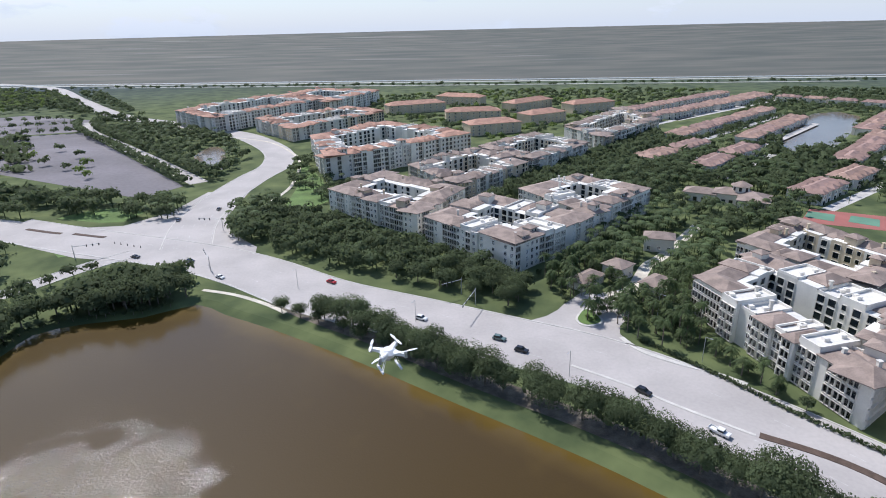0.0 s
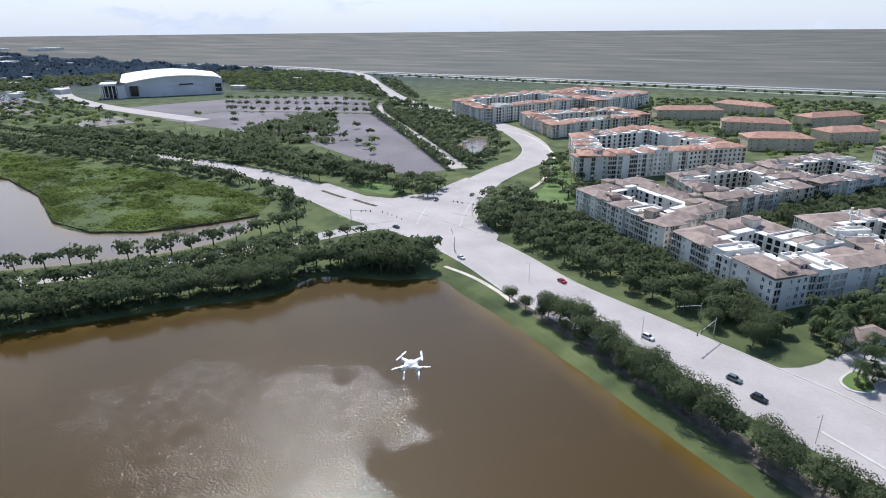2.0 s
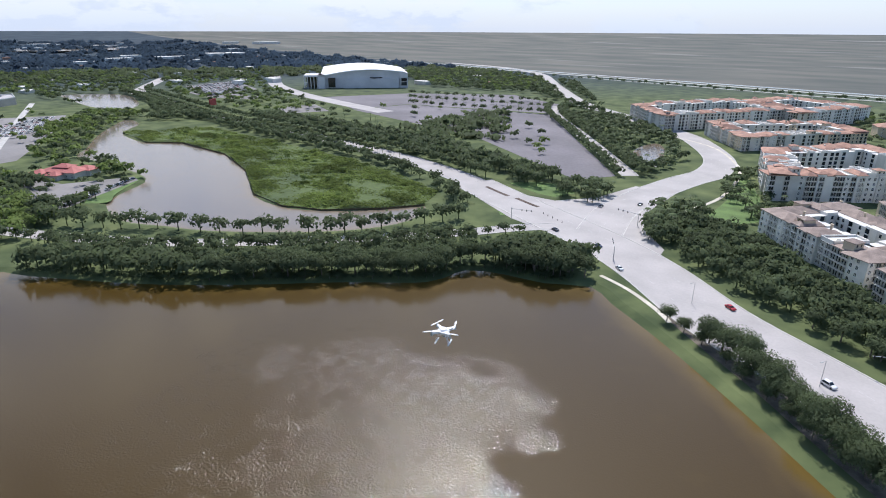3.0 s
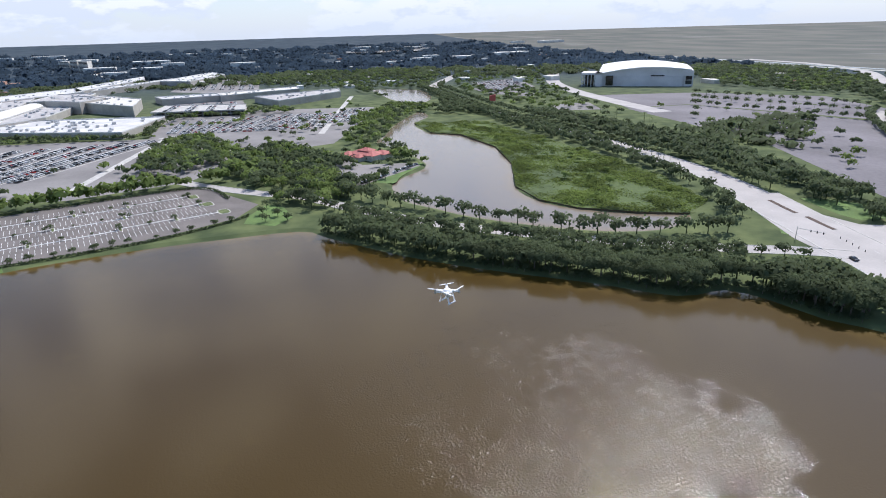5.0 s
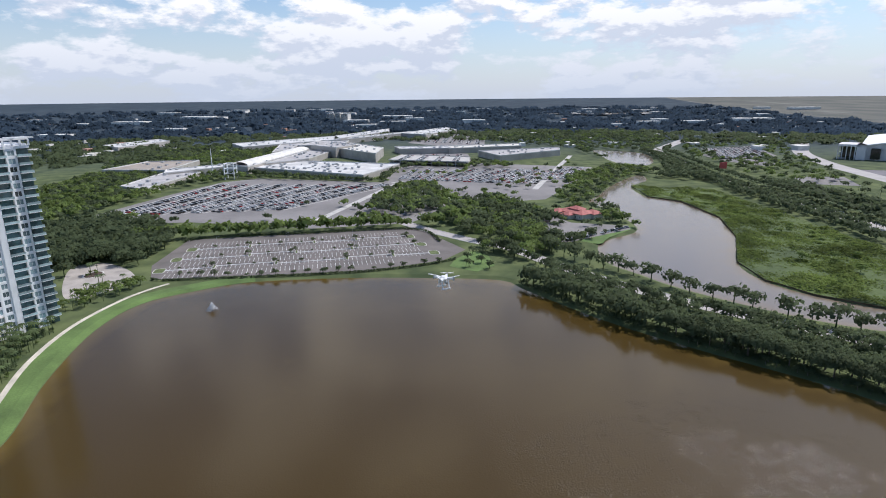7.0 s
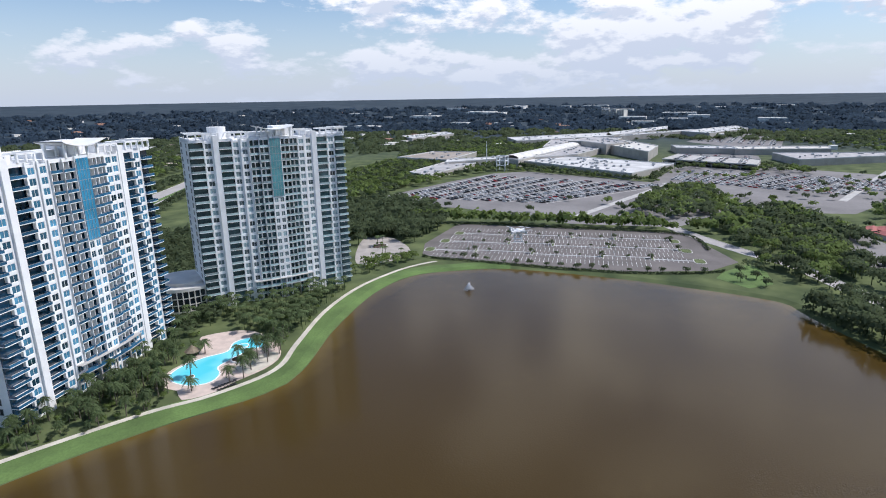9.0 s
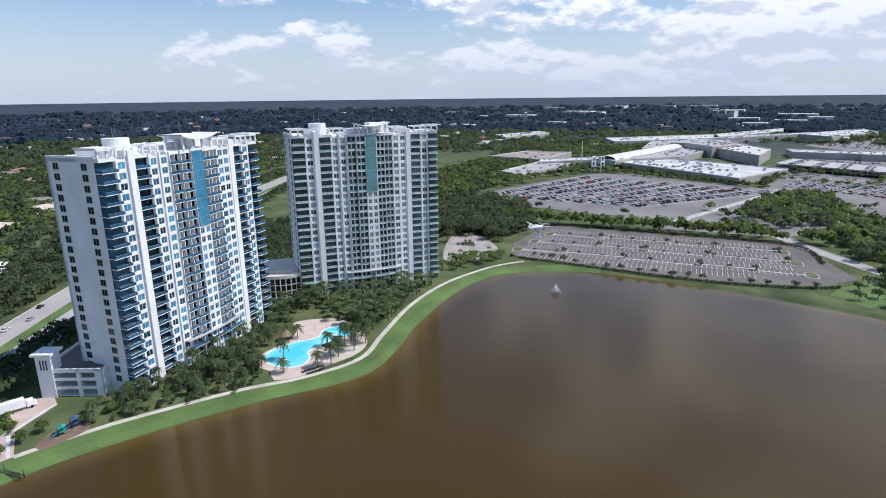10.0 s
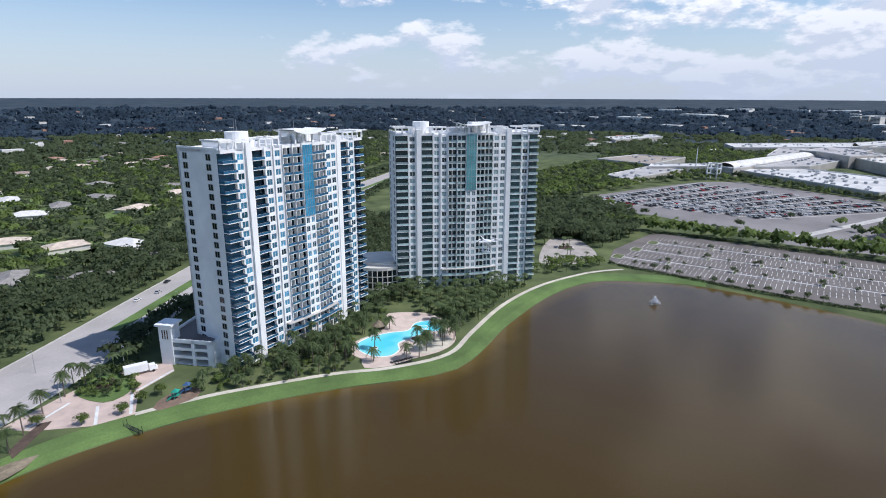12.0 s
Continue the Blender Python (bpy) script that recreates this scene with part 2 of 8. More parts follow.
def water_material(name, deep, shallow, rough, ripple, dist, gusts=()):
    m = bpy.data.materials.new(name)
    m.use_nodes = True
    nt = m.node_tree
    nodes, links = nt.nodes, nt.links
    b = nodes["Principled BSDF"]
    b.inputs["Roughness"].default_value, b.inputs["IOR"].default_value = rough, 1.33
    geo, at = nodes.new("ShaderNodeNewGeometry"), nodes.new("ShaderNodeAttribute")
    at.attribute_name = "depth"
    r = nodes.new("ShaderNodeValToRGB")
    r.color_ramp.elements[0].color, r.color_ramp.elements[1].color = (*shallow, 1), (*deep, 1)
    r.color_ramp.elements[0].position, r.color_ramp.elements[1].position = 0.05, 0.9
    n0 = nodes.new("ShaderNodeTexNoise")
    n0.inputs["Scale"].default_value, n0.inputs["Detail"].default_value = 0.06, 5
    add = nodes.new("ShaderNodeMath")
    add.operation = "MULTIPLY_ADD"
    add.inputs[1].default_value, add.inputs[2].default_value = 0.8, -0.4
    add2 = nodes.new("ShaderNodeMath")
    links.new(geo.outputs["Position"], n0.inputs["Vector"])
    links.new(n0.outputs["Fac"], add.inputs[0])
    links.new(add.outputs[0], add2.inputs[0])
    links.new(at.outputs["Fac"], add2.inputs[1])
    links.new(add2.outputs[0], r.inputs["Fac"])
    links.new(r.outputs["Color"], b.inputs["Base Color"])
    n1, n2, sm = nodes.new("ShaderNodeTexNoise"), nodes.new("ShaderNodeTexNoise"), nodes.new("ShaderNodeMath")
    n1.inputs["Scale"].default_value, n1.inputs["Detail"].default_value = 1.5, 3
    n2.inputs["Scale"].default_value, n2.inputs["Detail"].default_value = 0.03, 3
    sm.operation = "MULTIPLY"
    for n in (n1, n2):
        links.new(geo.outputs["Position"], n.inputs["Vector"])
    links.new(n1.outputs["Fac"], sm.inputs[0])
    links.new(n2.outputs["Fac"], sm.inputs[1])
    bp = nodes.new("ShaderNodeBump")
    bp.inputs["Strength"].default_value, bp.inputs["Distance"].default_value = ripple, dist
    links.new(sm.outputs[0], bp.inputs["Height"])
    links.new(bp.outputs["Normal"], b.inputs["Normal"])
    if gusts:
        # capillary waves widen the shine
        b.inputs["Coat Weight"].default_value, b.inputs["Coat Roughness"].default_value, b.inputs["Coat IOR"].default_value = 0.28, 0.5, 1.33
        # gusts of wind roughen some stretches and leave the rest calm
        warp, shift = nodes.new("ShaderNodeTexNoise"), nodes.new("ShaderNodeVectorMath")
        warp.inputs["Scale"].default_value, warp.inputs["Detail"].default_value = 0.07, 6
        links.new(geo.outputs["Position"], warp.inputs["Vector"])
        shift.operation = "MULTIPLY_ADD"
        shift.inputs[1].default_value = (44, 44, 0)
        links.new(warp.outputs["Color"], shift.inputs[0])
        links.new(geo.outputs["Position"], shift.inputs[2])
        total = None
        for x, y, radius in gusts:
            d, mr = nodes.new("ShaderNodeVectorMath"), nodes.new("ShaderNodeMapRange")
            d.operation = "DISTANCE"
            d.inputs[1].default_value = (x + 22, y + 22, 0)
            links.new(shift.outputs["Vector"], d.inputs[0])
            mr.inputs["From Min"].default_value, mr.inputs["From Max"].default_value = radius * 0.0, radius * 2.3
            mr.interpolation_type = "SMOOTHSTEP"
            mr.inputs["To Min"].default_value, mr.inputs["To Max"].default_value = 1.0, 0.0
            links.new(d.outputs["Value"], mr.inputs["Value"])
            if total is None:
                total = mr.outputs["Result"]
            else:
                mx = nodes.new("ShaderNodeMath")
                mx.operation = "MAXIMUM"
                links.new(total, mx.inputs[0])
                links.new(mr.outputs["Result"], mx.inputs[1])
                total = mx.outputs[0]
        streak, sr, both = nodes.new("ShaderNodeTexNoise"), nodes.new("ShaderNodeMapRange"), nodes.new("ShaderNodeMath")
        streak.inputs["Scale"].default_value, streak.inputs["Detail"].default_value = 0.22, 6
        sr.inputs["From Min"].default_value, sr.inputs["From Max"].default_value = 0.26, 0.66
        both.operation = "MULTIPLY"
        links.new(geo.outputs["Position"], streak.inputs["Vector"])
        links.new(streak.outputs["Fac"], sr.inputs["Value"])
        links.new(total, both.inputs[0])
        links.new(sr.outputs["Result"], both.inputs[1])
        total = both.outputs[0]
        calm = nodes.new("ShaderNodeMapRange")
        calm.inputs["To Min"].default_value, calm.inputs["To Max"].default_value = dist, dist * 12.0
        links.new(total, calm.inputs["Value"])
        links.new(calm.outputs["Result"], bp.inputs["Distance"])
        dull = nodes.new("ShaderNodeMapRange")
        dull.inputs["To Min"].default_value, dull.inputs["To Max"].default_value = rough, 0.16
        links.new(total, dull.inputs["Value"])
        links.new(dull.outputs["Result"], b.inputs["Roughness"])
    return m


LAKE = water_material("brown_lake_water", (0.058, 0.034, 0.004), (0.110, 0.070, 0.012), 0.05, 1.0, 0.06,
                      ((-127, 94, 20), (-100, 96, 22), (-88, 110, 14), (-72, 114, 9), (-90, 66, 22), (-82, 88, 13), (-100, 48, 22), (-114, 72, 18), (-128, 46, 18), (-150, 78, 14)))
LAKE2 = water_material("silty_lake_water", (0.175, 0.15, 0.13), (0.20, 0.155, 0.105), 0.15, 0.25, 0.3)
POOLWATER = water_material("pool_water", (0.10, 0.62, 0.72), (0.22, 0.72, 0.80), 0.08, 0.2, 0.1)

# ---------------------------------------------------------------- building helpers
LAND = 1.0


def terrain(x, y):
    """Dry land is level, and rises very gently far out."""
    r = math.hypot(x, y)
    return LAND + (6.1e-6 * (r - 1500) ** 2 if r > 1500 else 0.0)


class Geo:
    """Collects corners and faces of one mesh, each face with a material slot."""

    def __init__(self):
        self.v, self.f, self.m = [], [], []

    def quad(self, a, b, c, d, slot=0):
        n = len(self.v)
        self.v += [tuple(a), tuple(b), tuple(c), tuple(d)]
        self.f.append((n, n + 1, n + 2, n + 3))
        self.m.append(slot)

    def tri(self, a, b, c, slot=0):
        n = len(self.v)
        self.v += [tuple(a), tuple(b), tuple(c)]
        self.f.append((n, n + 1, n + 2))
        self.m.append(slot)

    def prism(self, pts, z0, z1, slot=0, top=None, bottom=True):
        """An upright prism over a counter-clockwise outline."""
        n, k = len(self.v), len(pts)
        self.v += [(p[0], p[1], z0) for p in pts] + [(p[0], p[1], z1) for p in pts]
        for i in range(k):
            j = (i + 1) % k
            self.f.append((n + i, n + j, n + k + j, n + k + i))
            self.m.append(slot)
        self.f.append(tuple(range(n + k, n + 2 * k)))
        self.m.append(slot if top is None else top)
        if bottom:
            self.f.append(tuple(reversed(range(n, n + k))))
            self.m.append(slot)

    def box(self, x0, x1, y0, y1, z0, z1, slot=0, top=None):
        self.prism([(x0, y0), (x1, y0), (x1, y1), (x0, y1)], z0, z1, slot, top)

    def cone(self, x, y, z0, z1, r0, r1, n=8, slot=0, cap=True):
        k = len(self.v)
        for z, r in ((z0, r0), (z1, r1)):
            self.v += [(x + r * math.cos(2 * math.pi * i / n), y + r * math.sin(2 * math.pi * i / n), z) for i in range(n)]
        for i in range(n):
            j = (i + 1) % n
            self.f.append((k + i, k + j, k + n + j, k + n + i))
            self.m.append(slot)
        if cap:
            self.f.append(tuple(range(k + n, k + 2 * n)))
            self.m.append(slot)

    def hip(self, a, b, half, z0, rise, over=0.5, slot=0):
        """A hipped roof over the line a to b."""
        ax, ay, bx, by = *a, *b
        ln = math.hypot(bx - ax, by - ay) or 1.0
        dx, dy = (bx - ax) / ln, (by - ay) / ln
        h = half + over
        p = [(ax - dx * over + dy * h, ay - dy * over - dx * h), (bx + dx * over + dy * h, by + dy * over - dx * h),
             (bx + dx * over - dy * h, by + dy * over + dx * h), (ax - dx * over - dy * h, ay - dy * over + dx * h)]
        inset = min(half, ln / 2 - 0.2)
        r0, r1 = (ax + dx * inset, ay + dy * inset, z0 + rise), (bx - dx * inset, by - dy * inset, z0 + rise)
        q = [(x, y, z0) for x, y in p]
        lowq = [(x, y, z0 - 0.25) for x, y in p]
        for i in range(4):
            j = (i + 1) % 4
            self.quad(lowq[i], lowq[j], q[j], q[i], slot)
        self.quad(q[0], q[1], r1, r0, slot)
        self.tri(q[1], q[2], r1, slot)
        self.quad(q[2], q[3], r0, r1, slot)
        self.tri(q[3], q[0], r0, slot)
        self.quad(lowq[3], lowq[2], lowq[1], lowq[0], slot)

    def mesh(self, name, mats):
        me = bpy.data.meshes.new(name)
        me.from_pydata(self.v, [], self.f)
        for m in mats:
            me.materials.append(m)
        me.polygons.foreach_set("material_index", self.m)
        me.update()
        return me


def array_mesh(name, v, f, mats, normals=None):
    me = bpy.data.meshes.new(name)
    me.vertices.add(len(v))
    me.vertices.foreach_set("co", np.asarray(v, np.float32).ravel())
    me.loops.add(f.size)
    me.loops.foreach_set("vertex_index", np.asarray(f, np.int32).ravel())
    me.polygons.add(len(f))
    me.polygons.foreach_set("loop_start", np.arange(0, f.size, f.shape[1], dtype=np.int32))
    for m in mats:
        me.materials.append(m)
    me.update(calc_edges=True)
    if normals is not None:
        me.polygons.foreach_set("use_smooth", np.ones(len(f), bool))
        me.normals_split_custom_set_from_vertices([tuple(q) for q in normals])
    return me


def thing(name, label, category, at=None, group="", kind=""):
    ob = new(name)
    if at is not None:
        ob.matrix_world = at
    return tagged(ob, label, category, group, kind)


def part(name, geo, mats, parent, label="", at=None):
    """Links a Geo, or a mesh that is there already, as one mesh under its thing."""
    me = geo if isinstance(geo, bpy.types.Mesh) else geo.mesh(name, mats)
    ob = new(name, me)
    ob.parent = parent
    if at is not None:
        ob.matrix_basis = at
    if label:
        tagged(ob, label)
    return ob


def whole(name, geo, mats, label, category, kind="", at=None, group=""):
    ob = new(name, geo.mesh(name, mats))
    if at is not None:
        ob.matrix_world = at
    return tagged(ob, label, category, group, kind)


def smooth_line(pts, step=6.0, closed=False):
    """A Catmull-Rom curve through the points."""
    n, out = len(pts), []
    for i in range(n if closed else n - 1):
        if closed:
            p = [pts[(i + k) % n] for k in (-1, 0, 1, 2)]
        else:
            p = [pts[max(0, min(n - 1, i + k))] for k in (-1, 0, 1, 2)]
        p = [np.array(q, float) for q in p]
        k = max(1, int(np.linalg.norm(p[2] - p[1]) / step))
        for j in range(k):
            t = j / k
            out.append(0.5 * (2 * p[1] + (p[2] - p[0]) * t + (2 * p[0] - 5 * p[1] + 4 * p[2] - p[3]) * t * t + (3 * p[1] - p[0] - 3 * p[2] + p[3]) * t ** 3))
    if not closed:
        out.append(np.array(pts[-1], float))
    return [(float(a), float(b)) for a, b in out]


def side_line(line, off):
    """The line moved sideways; positive is to its left."""
    p = np.array(line)
    d = np.gradient(p, axis=0)
    d /= np.linalg.norm(d, axis=1)[:, None] + 1e-9
    return [(float(a), float(b)) for a, b in p + np.stack([-d[:, 1], d[:, 0]], 1) * off]


def strip(geo, line, o0, o1, z, thick=0.0, slot=0):
    """A band between two offsets of a line, with edges of that thickness."""
    a, b = side_line(line, o0), side_line(line, o1)
    za = [terrain(*p) - LAND + z for p in line]
    for i in range(len(line) - 1):
        geo.quad((*a[i], za[i]), (*a[i + 1], za[i + 1]), (*b[i + 1], za[i + 1]), (*b[i], za[i]), slot)
        if thick:
            geo.quad((*a[i], za[i] - thick), (*a[i + 1], za[i + 1] - thick), (*a[i + 1], za[i + 1]), (*a[i], za[i]), slot)
            geo.quad((*b[i + 1], za[i + 1] - thick), (*b[i], za[i] - thick), (*b[i], za[i]), (*b[i + 1], za[i + 1]), slot)


def inside(x, y, poly):
    c, j = False, len(poly) - 1
    for i in range(len(poly)):
        xi, yi = poly[i]
        xj, yj = poly[j]
        if (yi > y) != (yj > y) and x < (xj - xi) * (y - yi) / (yj - yi) + xi:
            c = not c
        j = i
    return c


def edge_distance(pts, poly):
    """Signed distance of many points to an outline, positive outside."""
    p, q = np.array(pts, float), np.array(poly, float)
    a, b = q, np.roll(q, -1, 0)
    best = np.full(len(p), 1e9)
    odd = np.zeros(len(p), bool)
    for (x0, y0), (x1, y1) in zip(a, b):
        d = np.array((x1 - x0, y1 - y0))
        t = np.clip(((p - (x0, y0)) @ d) / (d @ d + 1e-9), 0, 1)
        best = np.minimum(best, np.hypot(*(p - (x0, y0) - t[:, None] * d).T))
        if y0 != y1:
            odd ^= ((y0 > p[:, 1]) != (y1 > p[:, 1])) & (p[:, 0] < (x1 - x0) * (p[:, 1] - y0) / (y1 - y0) + x0)
    return np.where(odd, -best, best)


# ---------------------------------------------------------------- plan: waters
LAKE_EDGE = smooth_line([(49, 99), (30, 115), (2, 136), (-27, 158), (-59, 180), (-84, 195), (-98, 204), (-115, 194), (-134, 190), (-149, 182),
                         (-153, 161), (-179, 137), (-209, 106), (-242, 77), (-286, 48), (-304, 36), (-310, -6), (-312, -52), (-307, -103), (-292, -131),
                         (-272, -151), (-238, -155), (-190, -146), (-150, -133), (-130, -134), (-98, -151), (-66, -164), (-38, -171), (-8, -172),
                         (40, -160), (85, -120), (110, -60), (112, 10), (88, 62)], 7, True)
MARSH_EDGE = [(-640, 222), (-570, 216), (-542, 238), (-466, 239), (-399, 219), (-332, 186), (-296, 183), (-270, 195), (-247, 220), (-233, 243)]
LAKE2_EDGE = smooth_line([(-736, 262), (-654, 205), (-579, 167), (-548, 150), (-501, 158), (-428, 157), (-398, 128), (-380, 113), (-340, 106),
                          (-310, 119), (-286, 131), (-254, 157), (-231, 183), (-220, 208), (-222, 228), (-232, 243)] + MARSH_EDGE[::-1][1:] + [(-690, 258)], 9, True)
LAGOON_EDGE = smooth_line([(-1086, 300), (-1020, 368), (-880, 335), (-828, 290), (-900, 278), (-980, 284)], 15, True)
POND_EDGE = smooth_line([(424, 659), (457, 632), (318, 464), (290, 484)], 15, True)
CANALPOND_EDGE = smooth_line([(-215, 545), (-195, 520), (-172, 445), (-186, 440), (-215, 500)], 9, True)
WATERS = [LAKE_EDGE, LAKE2_EDGE, LAGOON_EDGE, POND_EDGE, CANALPOND_EDGE]


def build_ground():
    """One sheet out to the horizon, with the lake beds sunk into it."""
    pts, edges = [], []

    def ring(line):
        n = len(pts)
        pts.extend(line)
        edges.extend((n + i, n + (i + 1) % len(line)) for i in range(len(line)))

    for w in WATERS:
        ring(w)
        p = np.array(w)
        d = np.roll(p, -1, 0) - np.roll(p, 1, 0)
        nrm = np.stack([d[:, 1], -d[:, 0]], 1) / (np.linalg.norm(d, axis=1)[:, None] + 1e-9)
        area = np.sum(p[:, 0] * np.roll(p[:, 1], -1) - np.roll(p[:, 0], -1) * p[:, 1])
        out = nrm * (1 if area > 0 else -1)
        pts.extend((float(a), float(b)) for a, b in p + out * 4.0)
        pts.extend((float(a), float(b)) for a, b in p - out * 4.0)
    for x in range(-1000, 1001, 50):
        for y in range(-1000, 1001, 50):
            pts.append((x + 0.3, y + 0.7))
    r = 1480.0
    while r < 4950:
        n = 96
        pts.extend((r * math.cos(2 * math.pi * i / n), r * math.sin(2 * math.pi * i / n)) for i in range(n))
        r *= 1.06
    pts.extend((4960 * math.cos(2 * math.pi * i / 192), 4960 * math.sin(2 * math.pi * i / 192)) for i in range(192))
    res = geometry.delaunay_2d_cdt([Vector(p) for p in pts], edges, [], 0, 0.01)
    flat = [(v.x, v.y) for v in res[0]]
    z = np.array([terrain(*p) for p in flat])
    for w in WATERS:
        d = edge_distance(flat, w)
        z = np.where(d < 4.0, np.minimum(z, np.clip(d / 4.0, -1, 1) * 1.0), z)
    me = bpy.data.meshes.new("ground")
    me.from_pydata([(x, y, h) for (x, y), h in zip(flat, z)], [], [tuple(f) for f in res[2]])
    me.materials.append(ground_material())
    me.update()
    return tagged(new("ground", me), "flat grassy land running out to marsh and woods", "ground", kind="structure")


def build_water(name, line, mat, label, z=0.0, reach=9.0):
    """A level sheet inside an outline, which knows how far each corner is from the shore."""
    pts, edges = list(line), [(i, (i + 1) % len(line)) for i in range(len(line))]
    q = np.array(line)
    x0, y0 = q.min(0)
    x1, y1 = q.max(0)
    step = max(6.0, (x1 - x0) / 60)
    grid = [(x, y) for x in np.arange(x0, x1, step) for y in np.arange(y0, y1, step)]
    d = edge_distance(grid, line)
    pts += [g for g, k in zip(grid, d) if k < -2]
    res = geometry.delaunay_2d_cdt([Vector(p) for p in pts], edges, [], 0, 0.01)
    flat = [(v.x, v.y) for v in res[0]]
    cent = [tuple(np.mean([flat[i] for i in f], axis=0)) for f in res[2]]
    keep = edge_distance(cent, line) < 0
    me = bpy.data.meshes.new(name)
    me.from_pydata([(x, y, z) for x, y in flat], [], [tuple(f) for f, k in zip(res[2], keep) if k])
    at = me.attributes.new("depth", "FLOAT", "POINT")
    dd = np.clip(-edge_distance(flat, line) / reach, 0, 1)
    at.data.foreach_set("value", dd.astype(np.float32))
    me.materials.append(mat)
    me.update()
    return tagged(new(name, me), label, "water", kind="structure")


build_ground()
build_water("water_lake", LAKE_EDGE, LAKE, "brown rippled lake water with orange shallows")
build_water("water_wetland", LAKE2_EDGE, LAKE2, "pale silty lake beside a marsh")
build_water("water_lagoon", LAGOON_EDGE, LAKE2, "pale lagoon among woods")
build_water("water_pond", POND_EDGE, LAKE2, "grey pond between rows of townhouses")
build_water("water_canal", CANALPOND_EDGE, LAKE2, "narrow pond lined with palms")

# ---------------------------------------------------------------- plan: roads
BOULEVARD = smooth_line([(-1300, 560), (-1051, 405), (-945, 385), (-752, 356), (-640, 346), (-541, 346), (-428, 338), (-330, 328), (-262, 312), (-200, 287),
                         (-124, 257), (-86, 236), (-49, 208), (-12, 188), (21, 170), (46, 156), (66, 139), (90, 112), (115, 78), (150, 20), (175, -60)], 8)
NORTH = smooth_line([(-128, 268), (-139, 310), (-141, 360), (-137, 410), (-131, 450), (-141, 500), (-172, 556), (-212, 606), (-300, 680), (-422, 775), (-600, 990), (-788, 1224), (-985, 1360), (-1250, 1420)], 8)
CAUSEWAY = smooth_line([(-150, 262), (-166, 243), (-186, 212), (-213, 178), (-268, 118), (-322, 78), (-372, 50), (-392, 28), (-440, -14), (-495, -48)], 8)
SOUTHROAD = smooth_line([(150, -60), (80, -165), (20, -205), (-20, -232), (-58, -262), (-114, -308), (-200, -378), (-290, -440), (-366, -494), (-448, -546), (-700, -680), (-1200, -900)], 10)
AVENUE = smooth_line([(-172, 400), (-235, 474), (-300, 548), (-392, 652), (-430, 720)], 10)
BOULEVARD_WEST = [p for p in BOULEVARD if p[0] < -240]
BOULEVARD_EAST = [p for p in BOULEVARD if p[0] >= -250]
ROADS = [(BOULEVARD_EAST, 15.5), (BOULEVARD_WEST, 10.5), (NORTH, 12.0), (CAUSEWAY, 5.0), (SOUTHROAD, 17.0), (AVENUE, 6.0)]


def build_road(name, line, half, label, marks=True, kerbs=True, z=0.06):
    g = Geo()
    strip(g, line, -half, half, LAND + z, 0.06)
    road = whole(name, g, [ROADTOP], label, "road", "structure")
    if kerbs:
        for s in (-1, 1):
            k = Geo()
            strip(k, line, s * half, s * (half + 0.5), LAND + 0.2, 0.2)
            whole("trim_kerb", k, [KERB], "pale concrete kerb along the road", "kerb", "structure")
    if marks:
        g = Geo()
        for o in marks:
            for i in range(0, len(line) - 1):
                if i % 2 == 0:
                    a = line[i:i + 2]
                    m = ((a[0][0] + a[1][0]) / 2, (a[0][1] + a[1][1]) / 2)
                    strip(g, [a[0], m], o - 0.09, o + 0.09, LAND + 0.075)
        for o in (-half + 0.6, half - 0.6):
            strip(g, line, o - 0.09, o + 0.09, LAND + 0.075)
        whole("trim_lane_lines", g, [WORNPAINT], "worn white lane lines", "road marking", "structure")
    return road


build_road("road_boulevard", BOULEVARD_EAST, 15.5, "wide sun-bleached boulevard with worn lane lines", (-6.5, 5.5))
build_road("road_boulevard_west", BOULEVARD_WEST, 10.5, "sun-bleached boulevard between rows of trees", (-6, 6), z=0.055)
build_road("road_north", NORTH, 12.0, "curving pale road to the overpass", (-6, 0, 6), z=0.05)
build_road("road_causeway", CAUSEWAY, 5.0, "narrow pale road between two lakes under trees", (0,), z=0.04)
build_road("road_south", SOUTHROAD, 17.0, "divided pale road behind the towers", (-12, -8.4, 8.4, 12))
build_road("road_avenue", AVENUE, 6.0, "straight side road between tree rows", (0,), z=0.065)
g = Geo()
strip(g, smooth_line([(-58, -262), (-114, -308), (-200, -378), (-366, -494), (-600, -625)], 10), -3.0, 3.0, LAND + 0.2, 0.2)
whole("trim_median", g, [LAWN], "grass median strip between carriageways", "median", "structure")
for a in ([(81, 117), (99, 103), (118, 72)], [(-231, 303), (-213, 296), (-206, 294)], [(-199, 293), (-185, 288), (-178, 286)]):
    g = Geo()
    strip(g, smooth_line(a, 3), -1.2, 1.2, LAND + 0.22, 0.2)
    whole("trim_median", g, [MULCH], "planted median with reddish mulch and kerb", "median", "structure")


def slab(name, pts, mat, label, category, z=LAND + 0.04, line=False, kind="structure"):
    g = Geo()
    g.prism(smooth_line(pts, 6, True) if line else pts, z - 0.06, z)
    return whole(name, g, [mat], label, category, kind)


